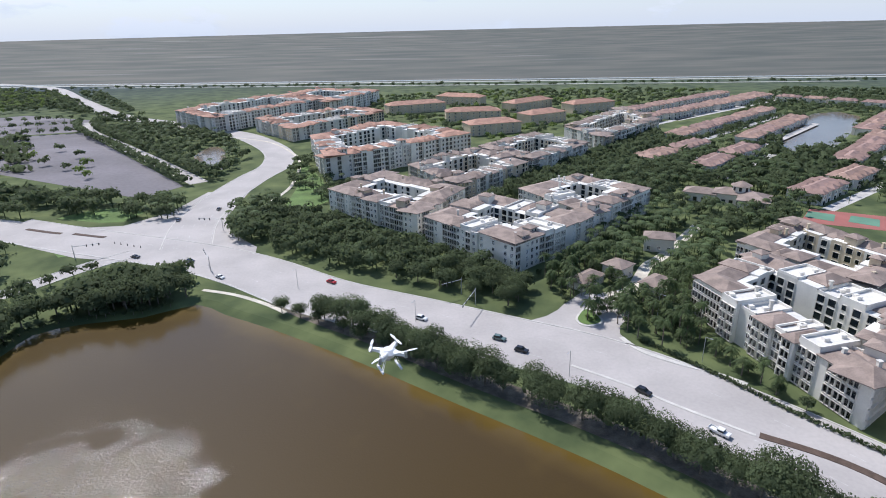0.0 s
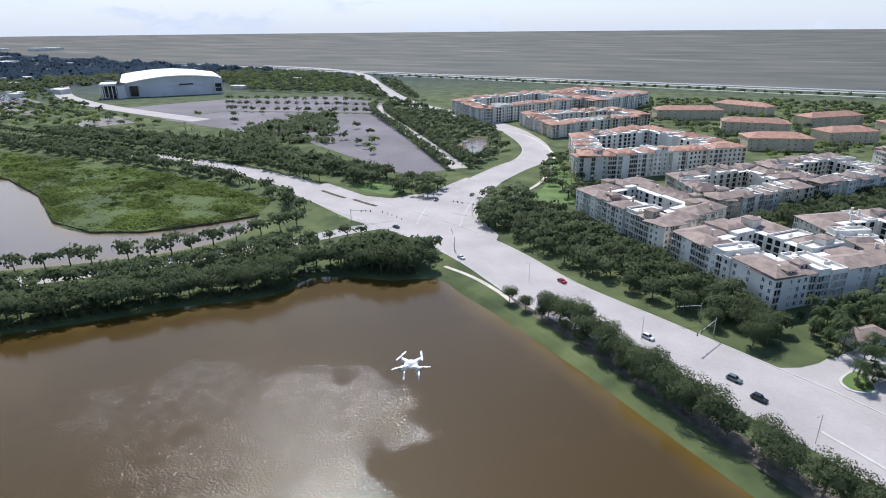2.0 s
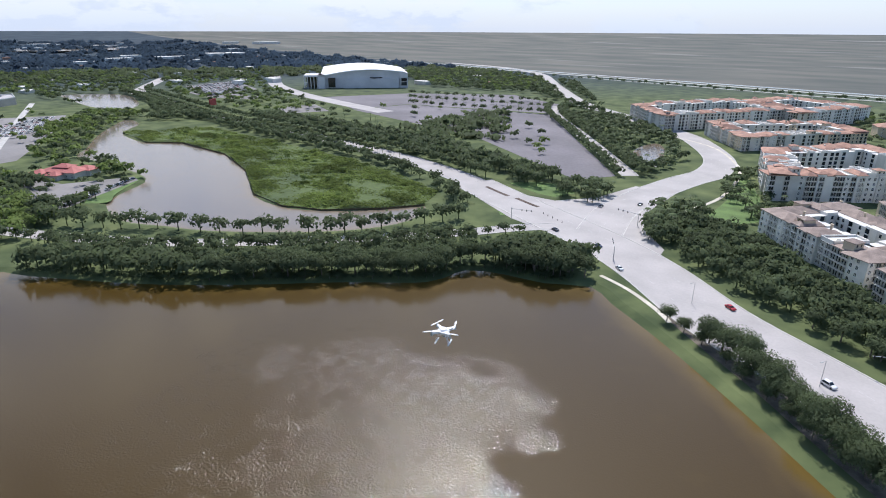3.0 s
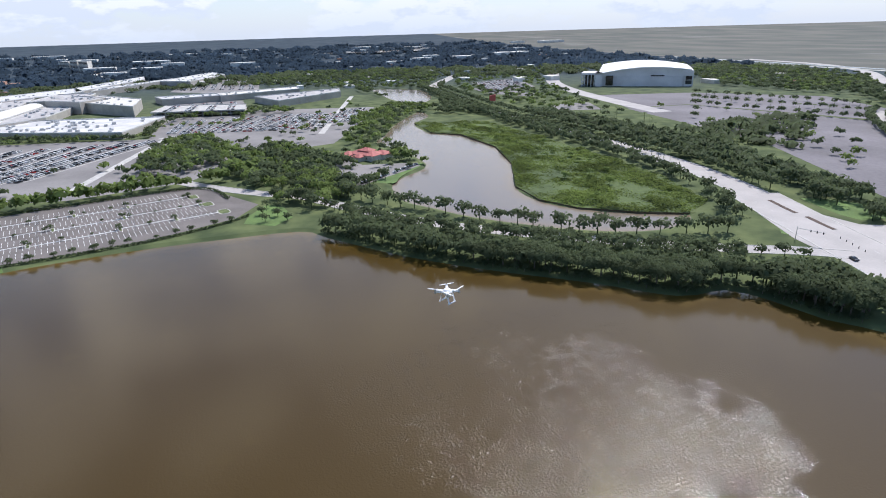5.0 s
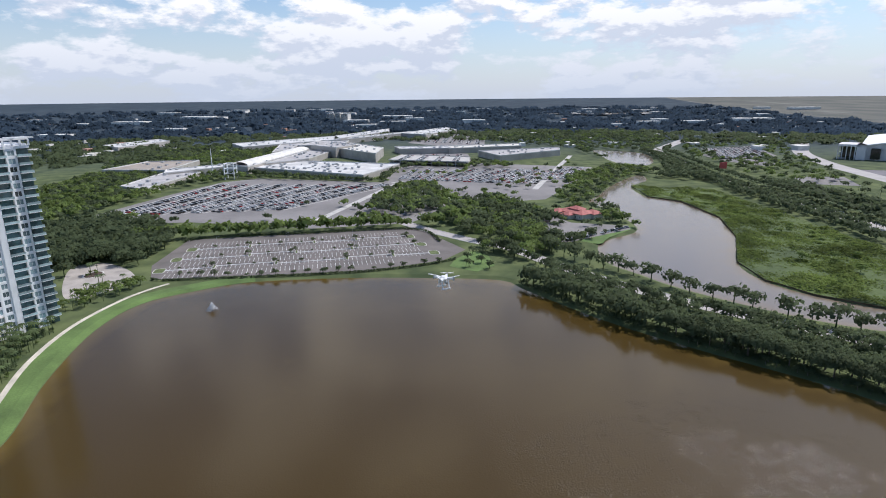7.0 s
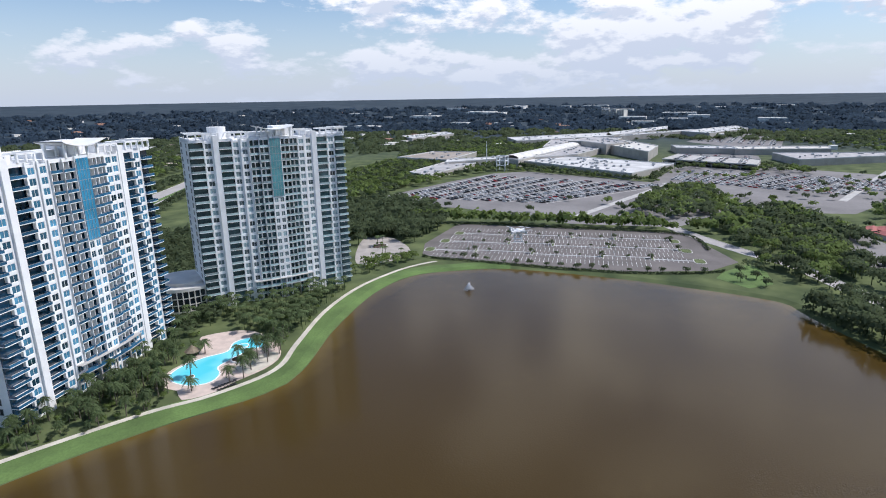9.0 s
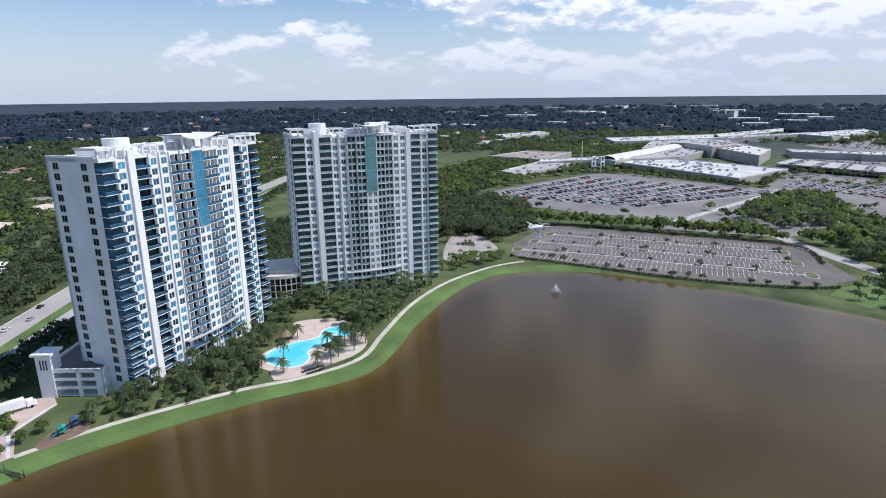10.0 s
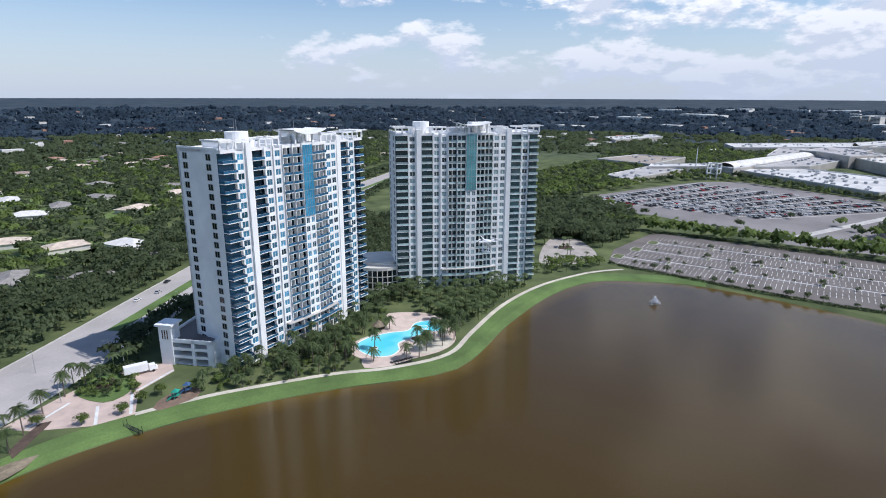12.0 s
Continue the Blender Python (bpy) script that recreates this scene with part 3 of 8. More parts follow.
slab("pavement_arena_lot", [(-608, 500), (-362, 452), (-196, 362), (-180, 392), (-392, 640), (-594, 590)], ARENALOT, "wide empty grey parking lot with scattered trees", "parking lot")
slab("pavement_arena_lot", [(-760, 560), (-612, 505), (-598, 592), (-400, 648), (-440, 740), (-560, 800), (-700, 700)], ARENALOT, "wet grey parking lot beside the arena", "parking lot")
slab("pavement_lakeside_lot", [(-310, -156), (-315, -166), (-340, -177), (-407, -181), (-424, -93), (-437, -20), (-424, -8), (-369, 20), (-344, 5), (-322, -43), (-313, -122)], ASPHALT, "dark striped parking lot by the lake", "parking lot", LAND + 0.05)
slab("pavement_mall_lot", [(-480, -310), (-620, -285), (-706, -262), (-740, -226), (-690, -62), (-720, -62), (-880, -45), (-1080, -55), (-1040, 60), (-890, 58), (-820, 225), (-730, 190), (-640, 150), (-560, 110), (-540, 30), (-456, -22), (-440, -98), (-470, -204), (-465, -267)], LOTGREY, "sun-bleached shopping centre parking lot", "parking lot")
slab("pavement_far_lot", [(-1300, -60), (-1560, -20), (-1640, 145), (-1224, 105), (-1150, 60)], LOTGREY, "far shopping centre parking lot", "parking lot", LAND + 0.05)
MARSH_AREA = MARSH_EDGE[::-1] + [(-645, 224), (-600, 300), (-480, 300), (-380, 296), (-309, 292), (-245, 269)]
g = Geo()
g.prism(MARSH_AREA[::-1], -0.4, LAND + 0.1, 0, 1)
whole("lawn_marsh", g, [material("brown_marsh_bank", (0.15, 0.11, 0.06), 0.95, 0.3, 0.3, 1.5), MARSH], "tall green marsh reeds beside the water", "marsh", "structure")
g = Geo()
strip(g, smooth_line([(-41, -182), (-55, -179), (-71, -174), (-103, -160), (-121, -149), (-145, -142), (-168, -150), (-204, -162), (-241, -167), (-275, -163), (-294, -156), (-303, -150)], 4), -1.1, 1.1, LAND + 0.06, 0.05)
whole("pavement_lake_path", g, [SAND], "pale curving lakeside footpath", "path", "structure")
g = Geo()
VERGE = [p for p in LAKE_EDGE if p[1] < -100 and p[0] < 20]
strip(g, VERGE, -11.5, -4.1, LAND + 0.03)
top_line, foot_line = side_line(VERGE, -4.1), side_line(VERGE, -0.35)
for i in range(len(VERGE) - 1):
    g.quad((*top_line[i], LAND + 0.03), (*top_line[i + 1], LAND + 0.03), (*foot_line[i + 1], 0.16), (*foot_line[i], 0.16))
whole("lawn_lakeside", g, [LAWN], "bright mown grass verge along the lake", "lawn", "structure")

# ---------------------------------------------------------------- towers
FLOORS, STOREY = 23, 3.5


def placed(x, y, dx, dy, z=LAND):
    """A pose with its x axis along (dx, dy)."""
    return pose(x, y, z, 0, 0, math.degrees(math.atan2(dy, dx)))


# column kinds from one end of a tower's front to the other: kind, width, how far it stands out
COLUMNS = [("corner", 6.0, 0.3), ("window", 4.0, 0.0), ("pier", 2.4, 0.9), ("balcony", 5.6, 0.2), ("window", 3.7, 0.6),
           ("window", 3.7, 1.2), ("bay", 4.3, 1.8), ("bay", 4.3, 2.5), ("curtain", 5.6, 2.9), ("bay", 4.3, 2.5), ("bay", 4.3, 1.8),
           ("window", 3.7, 1.2), ("window", 3.7, 0.6), ("pier", 2.4, 0.9), ("balcony", 5.6, 0.2), ("window", 4.0, 0.0), ("corner", 5.0, 0.3)]


def window_mesh(w, h, mats, out=0.08):
    """Two panes set back in one frame with a middle bar."""
    xs, zs = [-w / 2, -w / 2 + 0.09, -0.05, 0.05, w / 2 - 0.09, w / 2], [0.0, 0.09, h - 0.09, h]
    g = Geo()
    ids = {}

    def at(x, y, z):
        key = (round(x, 4), y, round(z, 4))
        if key not in ids:
            ids[key] = len(g.v)
            g.v.append(key)
        return ids[key]

    def face(slot, *pts):
        g.f.append(tuple(at(*p) for p in pts))
        g.m.append(slot)

    for i in range(5):
        for j in range(3):
            x0, x1, z0, z1 = xs[i], xs[i + 1], zs[j], zs[j + 1]
            pane = j == 1 and i in (1, 3)
            y = 0.0 if pane else -out
            face(1 if pane else 0, (x0, y, z0), (x1, y, z0), (x1, y, z1), (x0, y, z1))
            if pane:
                face(0, (x0, -out, z0), (x1, -out, z0), (x1, 0.0, z0), (x0, 0.0, z0))
                face(0, (x0, 0.0, z1), (x1, 0.0, z1), (x1, -out, z1), (x0, -out, z1))
                face(0, (x0, -out, z0), (x0, 0.0, z0), (x0, 0.0, z1), (x0, -out, z1))
                face(0, (x1, 0.0, z0), (x1, -out, z0), (x1, -out, z1), (x1, 0.0, z1))
    for i in range(5):
        face(0, (xs[i], -out, h), (xs[i + 1], -out, h), (xs[i + 1], 0.06, h), (xs[i], 0.06, h))
        face(0, (xs[i], 0.06, 0.0), (xs[i + 1], 0.06, 0.0), (xs[i + 1], -out, 0.0), (xs[i], -out, 0.0))
    for j in range(3):
        face(0, (-w / 2, 0.06, zs[j]), (-w / 2, -out, zs[j]), (-w / 2, -out, zs[j + 1]), (-w / 2, 0.06, zs[j + 1]))
        face(0, (w / 2, -out, zs[j]), (w / 2, 0.06, zs[j]), (w / 2, 0.06, zs[j + 1]), (w / 2, -out, zs[j + 1]))
    return g.mesh("window", mats)


def balcony_meshes(w, out, rail):
    s = Geo()
    s.box(-w / 2, w / 2, -out, 0.4, -0.1, 0.12)
    r = Geo()
    r.box(-w / 2 + 0.05, w / 2 - 0.05, -out + 0.04, -out + 0.1, 0.16, 1.05, 0)
    r.box(-w / 2 + 0.04, -w / 2 + 0.1, -out + 0.1, 0.0, 0.16, 1.05, 0)
    r.box(w / 2 - 0.1, w / 2 - 0.04, -out + 0.1, 0.0, 0.16, 1.05, 0)
    r.box(-w / 2, w / 2, -out, -out + 0.12, 1.05, 1.12, 1)
    return s.mesh("balcony", [STUCCO]), r.mesh("railing", [rail, METAL])


def build_tower(label, at, length, glass, glow, rail, pane, rail_seed):
    """A slab of flats: a white grid with window columns, balcony stacks and a glazed bow in the middle."""
    t = thing("apartment_tower", label, "tower", at)
    rnd = random.Random(rail_seed)
    k = length / sum(c[1] for c in COLUMNS)
    top, depth = FLOORS * STOREY, 23.0
    wall, glaze = Geo(), Geo()
    spots = {"window": [], "small": []}
    balconies = []
    x = 0.0
    for kind, w, off in COLUMNS:
        w *= k
        x0, x1, mid = x, x + w, x + w / 2
        y = -off
        if kind == "pier":
            wall.box(x0, x1, y, depth, 0, top + 3.0)
        elif kind == "window" or kind == "curtain":
            cut = FLOORS - 8 if kind == "curtain" else FLOORS
            side = 0.72 if kind == "window" else 0.55
            glaze.box(x0 + 0.2, x1 - 0.2, y + 0.35, depth - 1, 0, top, 0)
            wall.box(x0, x0 + side, y, y + 1.2, 0, top + 1.2)
            wall.box(x1 - side, x1, y, y + 1.2, 0, top + 1.2)
            if kind == "curtain":
                wall.box(mid - 0.5, mid + 0.5, y + 0.02, y + 1.2, 0, cut * STOREY)
            for f in range(cut + 1):
                z0, z1 = f * STOREY - (0.58 if f else 0), f * STOREY + (0.62 if f < cut else 0.2)
                wall.box(x0 + side, x1 - side, y + 0.04, y + 1.2, z0, z1)
                if f < cut and kind == "window":
                    spots["window"].append((mid, y + 0.2, f * STOREY + 0.62, w - 2 * side))
                elif f < cut:
                    half = (w - 2 * side - 1.0) / 2
                    spots["window"] += [(mid + e * (0.5 + half / 2), y + 0.2, f * STOREY + 0.62, half) for e in (-1, 1)]
            if kind == "curtain":
                glaze.box(x0 + 0.3, x1 - 0.3, y - 0.2, y + 0.4, cut * STOREY + 0.2, top + 0.6, 1)
                for f in range(cut, FLOORS):
                    glaze.box(x0 + 0.3, x1 - 0.3, y - 0.27, y - 0.2, f * STOREY + 0.1, f * STOREY + 0.22, 2)
                for i in range(5):
                    xm = x0 + 0.3 + (w - 0.6) * i / 4
                    glaze.box(xm - 0.05, xm + 0.05, y - 0.27, y - 0.2, cut * STOREY + 0.2, top + 0.6, 2)
                wall.box(x0, x1, y, y + 1.2, top + 0.6, top + 1.4)
        else:
            deep = 1.5
            glaze.box(x0 + 0.08, x1 - 0.08, y + deep, depth - 1, 0, top, 0)
            wall.box(x0, x1, y + 0.1, depth - 0.5, top, top + 1.2)
            if kind == "bay":
                wall.box(x0, x0 + 0.3, y - 0.1, y + deep + 0.2, 0, top)
                wall.box(mid - 0.09, mid + 0.09, y - 0.1, y + deep + 0.2, 0, top)
            for f in range(1, FLOORS):
                balconies.append((kind, mid, y + deep, f * STOREY, w, deep + (0.3 if kind == "bay" else 0.9)))
        x = x1
    # back and end walls close the slab
    wall.box(0, x, depth - 0.9, depth, 0, top + 1.2)
    wall.box(0, 0.6, 1.8, depth, 0, top + 1.9)
    wall.box(x - 0.6, x, 1.8, depth, 0, top + 1.9)
    wall.box(0.3, x - 0.3, 1.4, depth - 0.4, top - 0.2, top + 0.25)
    part("wall", wall, [STUCCO], t)
    part("glazing", glaze, [glass, glow, METAL], t, "blue-green glazing behind the white grid")
    # end-wall windows
    for f in range(1, FLOORS):
        for yy in (6.2, 18.8):
            spots["small"].append((-0.0, yy, f * STOREY + 0.9, 90))
            spots["small"].append((x, yy, f * STOREY + 0.9, -90))
    wm = {}
    small = window_mesh(2.5, 2.3, [METAL, DARKGLASS])
    count = 0
    for mx, my, z, turn in spots["small"]:
        part("window", small, [], t, at=pose(mx + (-0.05 if turn == 90 else 0.05 if turn == -90 else 0), my - (0.06 if turn == 0 else 0), z, 0, 0, -turn))
        count += 1
    rest = Geo()
    order = sorted(spots["window"], key=lambda s: -s[2])
    for mx, my, z, w in order:
        if count < 300:
            key = round(w, 1)
            if key not in wm:
                wm[key] = window_mesh(w, 2.3, [STUCCO, pane])
            part("window", wm[key], [], t, at=pose(mx, my, z))
            count += 1
        else:
            rest.box(mx - 0.04, mx + 0.04, my - 0.08, my + 0.1, z, z + 2.3, 0)
            rest.box(mx - w / 2, mx + w / 2, my - 0.02, my + 0.06, z, z + 2.3, 1)
    ob = part("lower_windows", rest, [STUCCO, pane], t)
    ob["kind"] = "stuff"
    bm = {}
    for kind, mx, my, z, w, out in balconies:
        key = (kind, round(w, 1))
        if key not in bm:
            bm[key] = balcony_meshes(w, out, rail)
        b = part("balcony", bm[key][0], [], t, at=pose(mx, my, z))
        part("railing", bm[key][1], [], b)
    # curved canopy over the low storeys, and ground arcade
    g = Geo()
    xm, xc = x / 2, 15.0
    prev = None
    for i in range(17):
        a = -1 + i / 8
        p = (xm + a * xc, -3.2 - 1.2 * (1 - a * a))
        if prev:
            for f in (2, 3):
                z = f * STOREY
                g.quad((*prev, z - 0.15), (*p, z - 0.15), (*p, z + 0.15), (*prev, z + 0.15))
                g.quad((*prev, z + 0.15), (*p, z + 0.15), (p[0], 0, z + 0.15), (prev[0], 0, z + 0.15))
                g.quad((p[0], 0, z - 0.15), (*p, z - 0.15), (*prev, z - 0.15), (prev[0], 0, z - 0.15))
            g.quad((prev[0], prev[1] + 0.1, 2 * STOREY + 0.15), (p[0], p[1] + 0.1, 2 * STOREY + 0.15), (p[0], p[1] + 0.1, 2 * STOREY + 1.1), (prev[0], prev[1] + 0.1, 2 * STOREY + 1.1), 1)
            if i % 4 == 0:
                g.cone(p[0], p[1] + 0.5, 0, 3 * STOREY, 0.35, 0.35, 8, 0)
        prev = p
    part("canopy", g, [CONCRETE, rail], t, "curved white canopy over the entrance terrace")
    # roof: parapet frames, pergola blades, drum and curved roof
    for xa, xb in ((0.0, 13.5), (17.5, 27.0), (x - 27.0, x - 17.5), (x - 13.0, x)):
        g = Geo()
        n = max(2, int((xb - xa) / 3.0))
        for i in range(n + 1):
            px = xa + (xb - xa) * i / n
            g.box(px - 0.3, px + 0.3, -0.4, 0.2, top + 1.2, top + 3.6)
        g.box(xa, xb, -0.4, 0.2, top + 3.6, top + 4.2)
        g.box(xa, xb, 8.0, 8.5, top + 3.6, top + 4.2)
        for i in range(n + 1):
            px = xa + (xb - xa) * i / n
            g.box(px - 0.2, px + 0.2, -0.4, 8.4, top + 3.7, top + 4.1)
        part("parapet_frame", g, [STUCCO], t, "open white concrete parapet frame")
    for xa, xb in ((-1.6, 6.0), (x - 6.0, x + 1.6)):
        for i in range(5):
            g = Geo()
            g.box(xa + 0.5, xb - 0.5, -1.6 + i * 2.2, -1.2 + i * 2.2, top + 4.3, top + 4.6)
            part("pergola_blade", g, [STUCCO], t)
        for xe in (xa, xb - 0.5):
            g = Geo()
            g.box(xe, xe + 0.5, -1.8, 8.0, top + 4.2, top + 4.7)
            part("pergola_beam", g, [STUCCO], t)
    g = Geo()
    g.cone(14.5, 8.0, top, top + 6.6, 4.2, 4.2, 24)
    g.box(9.5, 20.5, 5.0, 14.0, top, top + 3.4)
    part("drum", g, [STUCCO], t, "round white plant room on the roof")
    g = Geo()
    g.box(x / 2 + 3, x / 2 + 13, 6.0, 15.0, top, top + 6.0)
    g.box(x / 2 - 9, x / 2 + 2, 7.0, 14.0, top, top + 3.5)
    part("plant_room", g, [STUCCO], t)
    g = Geo()
    prev = None
    for i in range(13):
        a = -1 + i / 6
        p = (x / 2 + 1.5 + a * 9.0, top + 5.0 + 1.7 * a * a)
        if prev:
            for y0, y1, s in ((-4.6, 7.0, 0),):
                g.quad((prev[0], y0, prev[1]), (p[0], y0, p[1]), (p[0], y1, p[1]), (prev[0], y1, prev[1]), s)
                g.quad((prev[0], y1, prev[1] - 0.35), (p[0], y1, p[1] - 0.35), (p[0], y0, p[1] - 0.35), (prev[0], y0, prev[1] - 0.35), s)
                g.quad((prev[0], y0, prev[1] - 0.35), (p[0], y0, p[1] - 0.35), (p[0], y0, p[1]), (prev[0], y0, prev[1]), s)
                g.quad((p[0], y1, p[1] - 0.35), (prev[0], y1, prev[1] - 0.35), (prev[0], y1, prev[1]), (p[0], y1, p[1]), s)
        prev = p
    for a in (-0.75, -0.25, 0.3, 0.8):
        px = x / 2 + 1.5 + a * 9.0
        for y0, z0 in ((-2.8, top + 1.2), (5.0, top)):
            fin = Geo()
            fin.box(px - 0.35, px + 0.35, y0, y0 + 0.7, z0, top + 4.8 + 1.7 * a * a)
            part("fin", fin, [STUCCO], t)
    part("curved_roof", g, [STUCCO], t, "white upswept roof blade on fins")
    g = Geo()
    for px, py in ((12.8, 7.0), (16.0, 9.5), (x / 2 + 6, 9.0)):
        g.cone(px, py, top + 3, top + 11, 0.08, 0.04, 5)
    part("antenna", g, [METAL], t)
    return t


build_tower("white apartment tower with blue glazing and balcony stacks", placed(-80, -188, -75, -19), 77.4, GLASS, TEAL, RAILGLASS, material("blue_grey_panes", (0.06, 0.19, 0.29), 0.06, 0.3, 0.2, 1.0, island=0.85, spec=0.8), 3)
build_tower("white apartment tower with green-tinted glazing beside the lake", placed(-183, -216, -65, 40), 76.3, material("green_glazing", (0.075, 0.14, 0.148), 0.06, 0.35, 0.15, 0.9, island=0.6, spec=0.8), material("pale_teal_curtain_glass", (0.13, 0.33, 0.35), 0.08, 0.25, 0.12, 0.5, island=0.35, spec=0.8), material("pale_green_balcony_glass", (0.42, 0.55, 0.55), 0.15, 0.15, 0.3, 1.0, island=0.35), material("green_grey_panes", (0.22, 0.30, 0.31), 0.06, 0.3, 0.2, 1.0, island=0.85, spec=0.8), 4)


def lerp(a, b, t):
    return (a[0] + (b[0] - a[0]) * t, a[1] + (b[1] - a[1]) * t)


WIN_A = window_mesh(1.5, 1.9, [STUCCO, DARKGLASS])

WIN_B = window_mesh(3.1, 2.6, [CREAM, DARKGLASS], 0.5)
BLOCKED = []
COURTS = []


def facade(t, a, b, h, storeys, limit, rnd, bay=4.4, wide=0.5, rest=None):
    """Windows along a wall from a to b, outside to the right of that way; returns how many. Those past the limit are joined."""
    ln = math.hypot(b[0] - a[0], b[1] - a[1])
    n = max(1, round(ln / bay))
    turn = math.degrees(math.atan2(b[1] - a[1], b[0] - a[0]))
    made = 0
    sh = h / storeys
    kinds = [rnd.random() < wide for _ in range(n)]
    blank = [rnd.random() < 0.12 for _ in range(n)]
    u = np.array((b[0] - a[0], b[1] - a[1])) / (ln + 1e-9)
    o = np.array((u[1], -u[0]))
    for i in range(n):
        p = lerp(a, b, (i + 0.5) / n)
        for f in range(storeys):
            if blank[i]:
                continue
            z = LAND + f * sh + (0.4 if kinds[i] else 0.95)
            if made < limit:
                part("window", WIN_B if kinds[i] else WIN_A, [], t, at=pose(p[0], p[1], z, 0, 0, turn))
                made += 1
            elif rest is not None:
                hw, hh = (1.3, 2.5) if kinds[i] else (0.75, 1.8)
                for x0, x1, y0, y1, za, zb, m in ((-hw, hw, -0.03, 0.08, z, z + hh, 1), (-hw - 0.15, -hw, -0.03, 0.25, z - 0.15, z + hh + 0.15, 0), (hw, hw + 0.15, -0.03, 0.25, z - 0.15, z + hh + 0.15, 0), (-hw, hw, -0.03, 0.25, z + hh, z + hh + 0.15, 0)):
                    rest.prism([tuple(np.array(p) + u * x + o * y) for x, y in ((x0, y1), (x1, y1), (x1, y0), (x0, y0))], za, zb, m)
    return made


def flats_block(label, quad, wing, h, storeys, wall_mat, roof_mat, seed, court=True, group="", bay=3.5, limit=210, patch=0.66, wide=0.55):
    """A block of flats round a courtyard; flat white roofs broken by hipped tile roofs."""
    rnd = random.Random(seed)
    c = (sum(p[0] for p in quad) / 4, sum(p[1] for p in quad) / 4)
    area = sum(quad[i][0] * quad[(i + 1) % 4][1] - quad[(i + 1) % 4][0] * quad[i][1] for i in range(4))
    if area < 0:
        quad = quad[::-1]
    BLOCKED.append(quad)
    COURTS.append(c)
    t = thing("apartment_block", label, "apartment building", group=group)
    wall_set = [wall_mat, ROOFWHITE, CREAM if wall_mat is not CREAM else TAN]
    turret_mat = CREAM if seed % 3 else TAN
    roof, rest = Geo(), Geo()
    made = 0
    inner = []
    for i in range(4):
        p, q, o = quad[i], quad[(i + 1) % 4], quad[i - 1]
        e1, e2 = np.array(q, float) - p, np.array(o, float) - p
        inner.append(tuple(np.array(p) + wing * e1 / np.linalg.norm(e1) + wing * e2 / np.linalg.norm(e2)))
    for i in range(4):
        a, b = quad[i], quad[(i + 1) % 4]
        d = np.array(b, float) - a
        ln = float(np.linalg.norm(d))
        d /= ln
        nin = np.array((-d[1], d[0]))
        w = wing if court else min(wing, ln / 2)
        s = 0.0
        while s < ln - 0.5:
            seg = min(ln - s, wing + 2.0 if s == 0.0 else rnd.uniform(4.5, 8.5))
            if ln - s - seg < wing + 2.0:
                seg = ln - s
            jut = 0.0 if s == 0.0 or s + seg > ln - 0.5 else rnd.choice((0.0, 0.0, 0.8, 1.4))
            hh = h + rnd.choice((0.0, 0.0, 0.7, 1.4))
            p0, p1 = np.array(a) + d * s - nin * jut, np.array(a) + d * (s + seg) - nin * jut
            p2, p3 = p1 + nin * (w + jut), p0 + nin * (w + jut)
            if s == 0.0:
                p0, p3 = np.array(a, float), np.array(inner[i])
            if s + seg > ln - 0.5:
                p1, p2 = np.array(b, float), np.array(inner[(i + 1) % 4])
            tiled = rnd.random() < patch or seg > 10
            wall, tiles, trim = Geo(), Geo(), Geo()
            wall.prism([tuple(p0), tuple(p1), tuple(p2), tuple(p3)], LAND, LAND + hh, rnd.choice((0, 0, 0, 2)), 1)
            part("wall", wall, wall_set, t)
            if tiled:
                m0, m1 = p0 + nin * (w + jut) * 0.36, p1 + nin * (w + jut) * 0.36
                half = (w + jut) * 0.36
                if seg > 2 * half:
                    tiles.hip(tuple(m0), tuple(m1), half, LAND + hh + 0.25, rnd.uniform(1.5, 2.3), 0.6)
                else:
                    mid = (p0 + p1) / 2
                    tiles.hip(tuple(mid), tuple(mid + nin * 2 * half), seg / 2, LAND + hh + 0.25, rnd.uniform(1.5, 2.3), 0.6)
            else:
                for e0, e1 in ((p0, p1), (p1, p2), (p2, p3), (p3, p0)):
                    u = (e1 - e0) / (np.linalg.norm(e1 - e0) + 1e-9)
                    v = np.array((-u[1], u[0])) * 0.4
                    trim.prism([tuple(e0), tuple(e1), tuple(e1 + v), tuple(e0 + v)], LAND + hh, LAND + hh + 1.0)
                for _ in range(2):
                    cpt = p0 + d * rnd.uniform(1.5, max(2, seg - 1.5)) + nin * rnd.uniform(2, w - 2)
                    trim.box(cpt[0] - 0.8, cpt[0] + 0.8, cpt[1] - 0.8, cpt[1] + 0.8, LAND + hh, LAND + hh + 1.1)
            if tiles.f:
                part("roof", tiles, [roof_mat], t)
            if trim.f:
                part("parapet", trim, [wall_mat], t)
            ea, eb = p0, p1
            mid = (p0 + p1) / 2
            if float(np.dot(-nin, -mid)) > 0:
                made += facade(t, tuple(ea), tuple(eb), h, storeys, max(0, limit - made), rnd, bay, wide, rest)
            elif court:
                facade(t, tuple(p2), tuple(p3), h, storeys, 0, rnd, bay * 1.3, wide, rest)
            s += seg
    # stair turrets with hipped caps, and chimneys
    for _ in range(5):
        i = rnd.randrange(4)
        a, b = np.array(quad[i], float), np.array(quad[(i + 1) % 4], float)
        d = (b - a) / np.linalg.norm(b - a)
        nin = np.array((-d[1], d[0]))
        m = a + d * rnd.uniform(5, np.linalg.norm(b - a) - 5) + nin * rnd.uniform(2.5, wing - 3)
        hw, th = rnd.uniform(1.8, 3.0), rnd.uniform(2.6, 4.2)
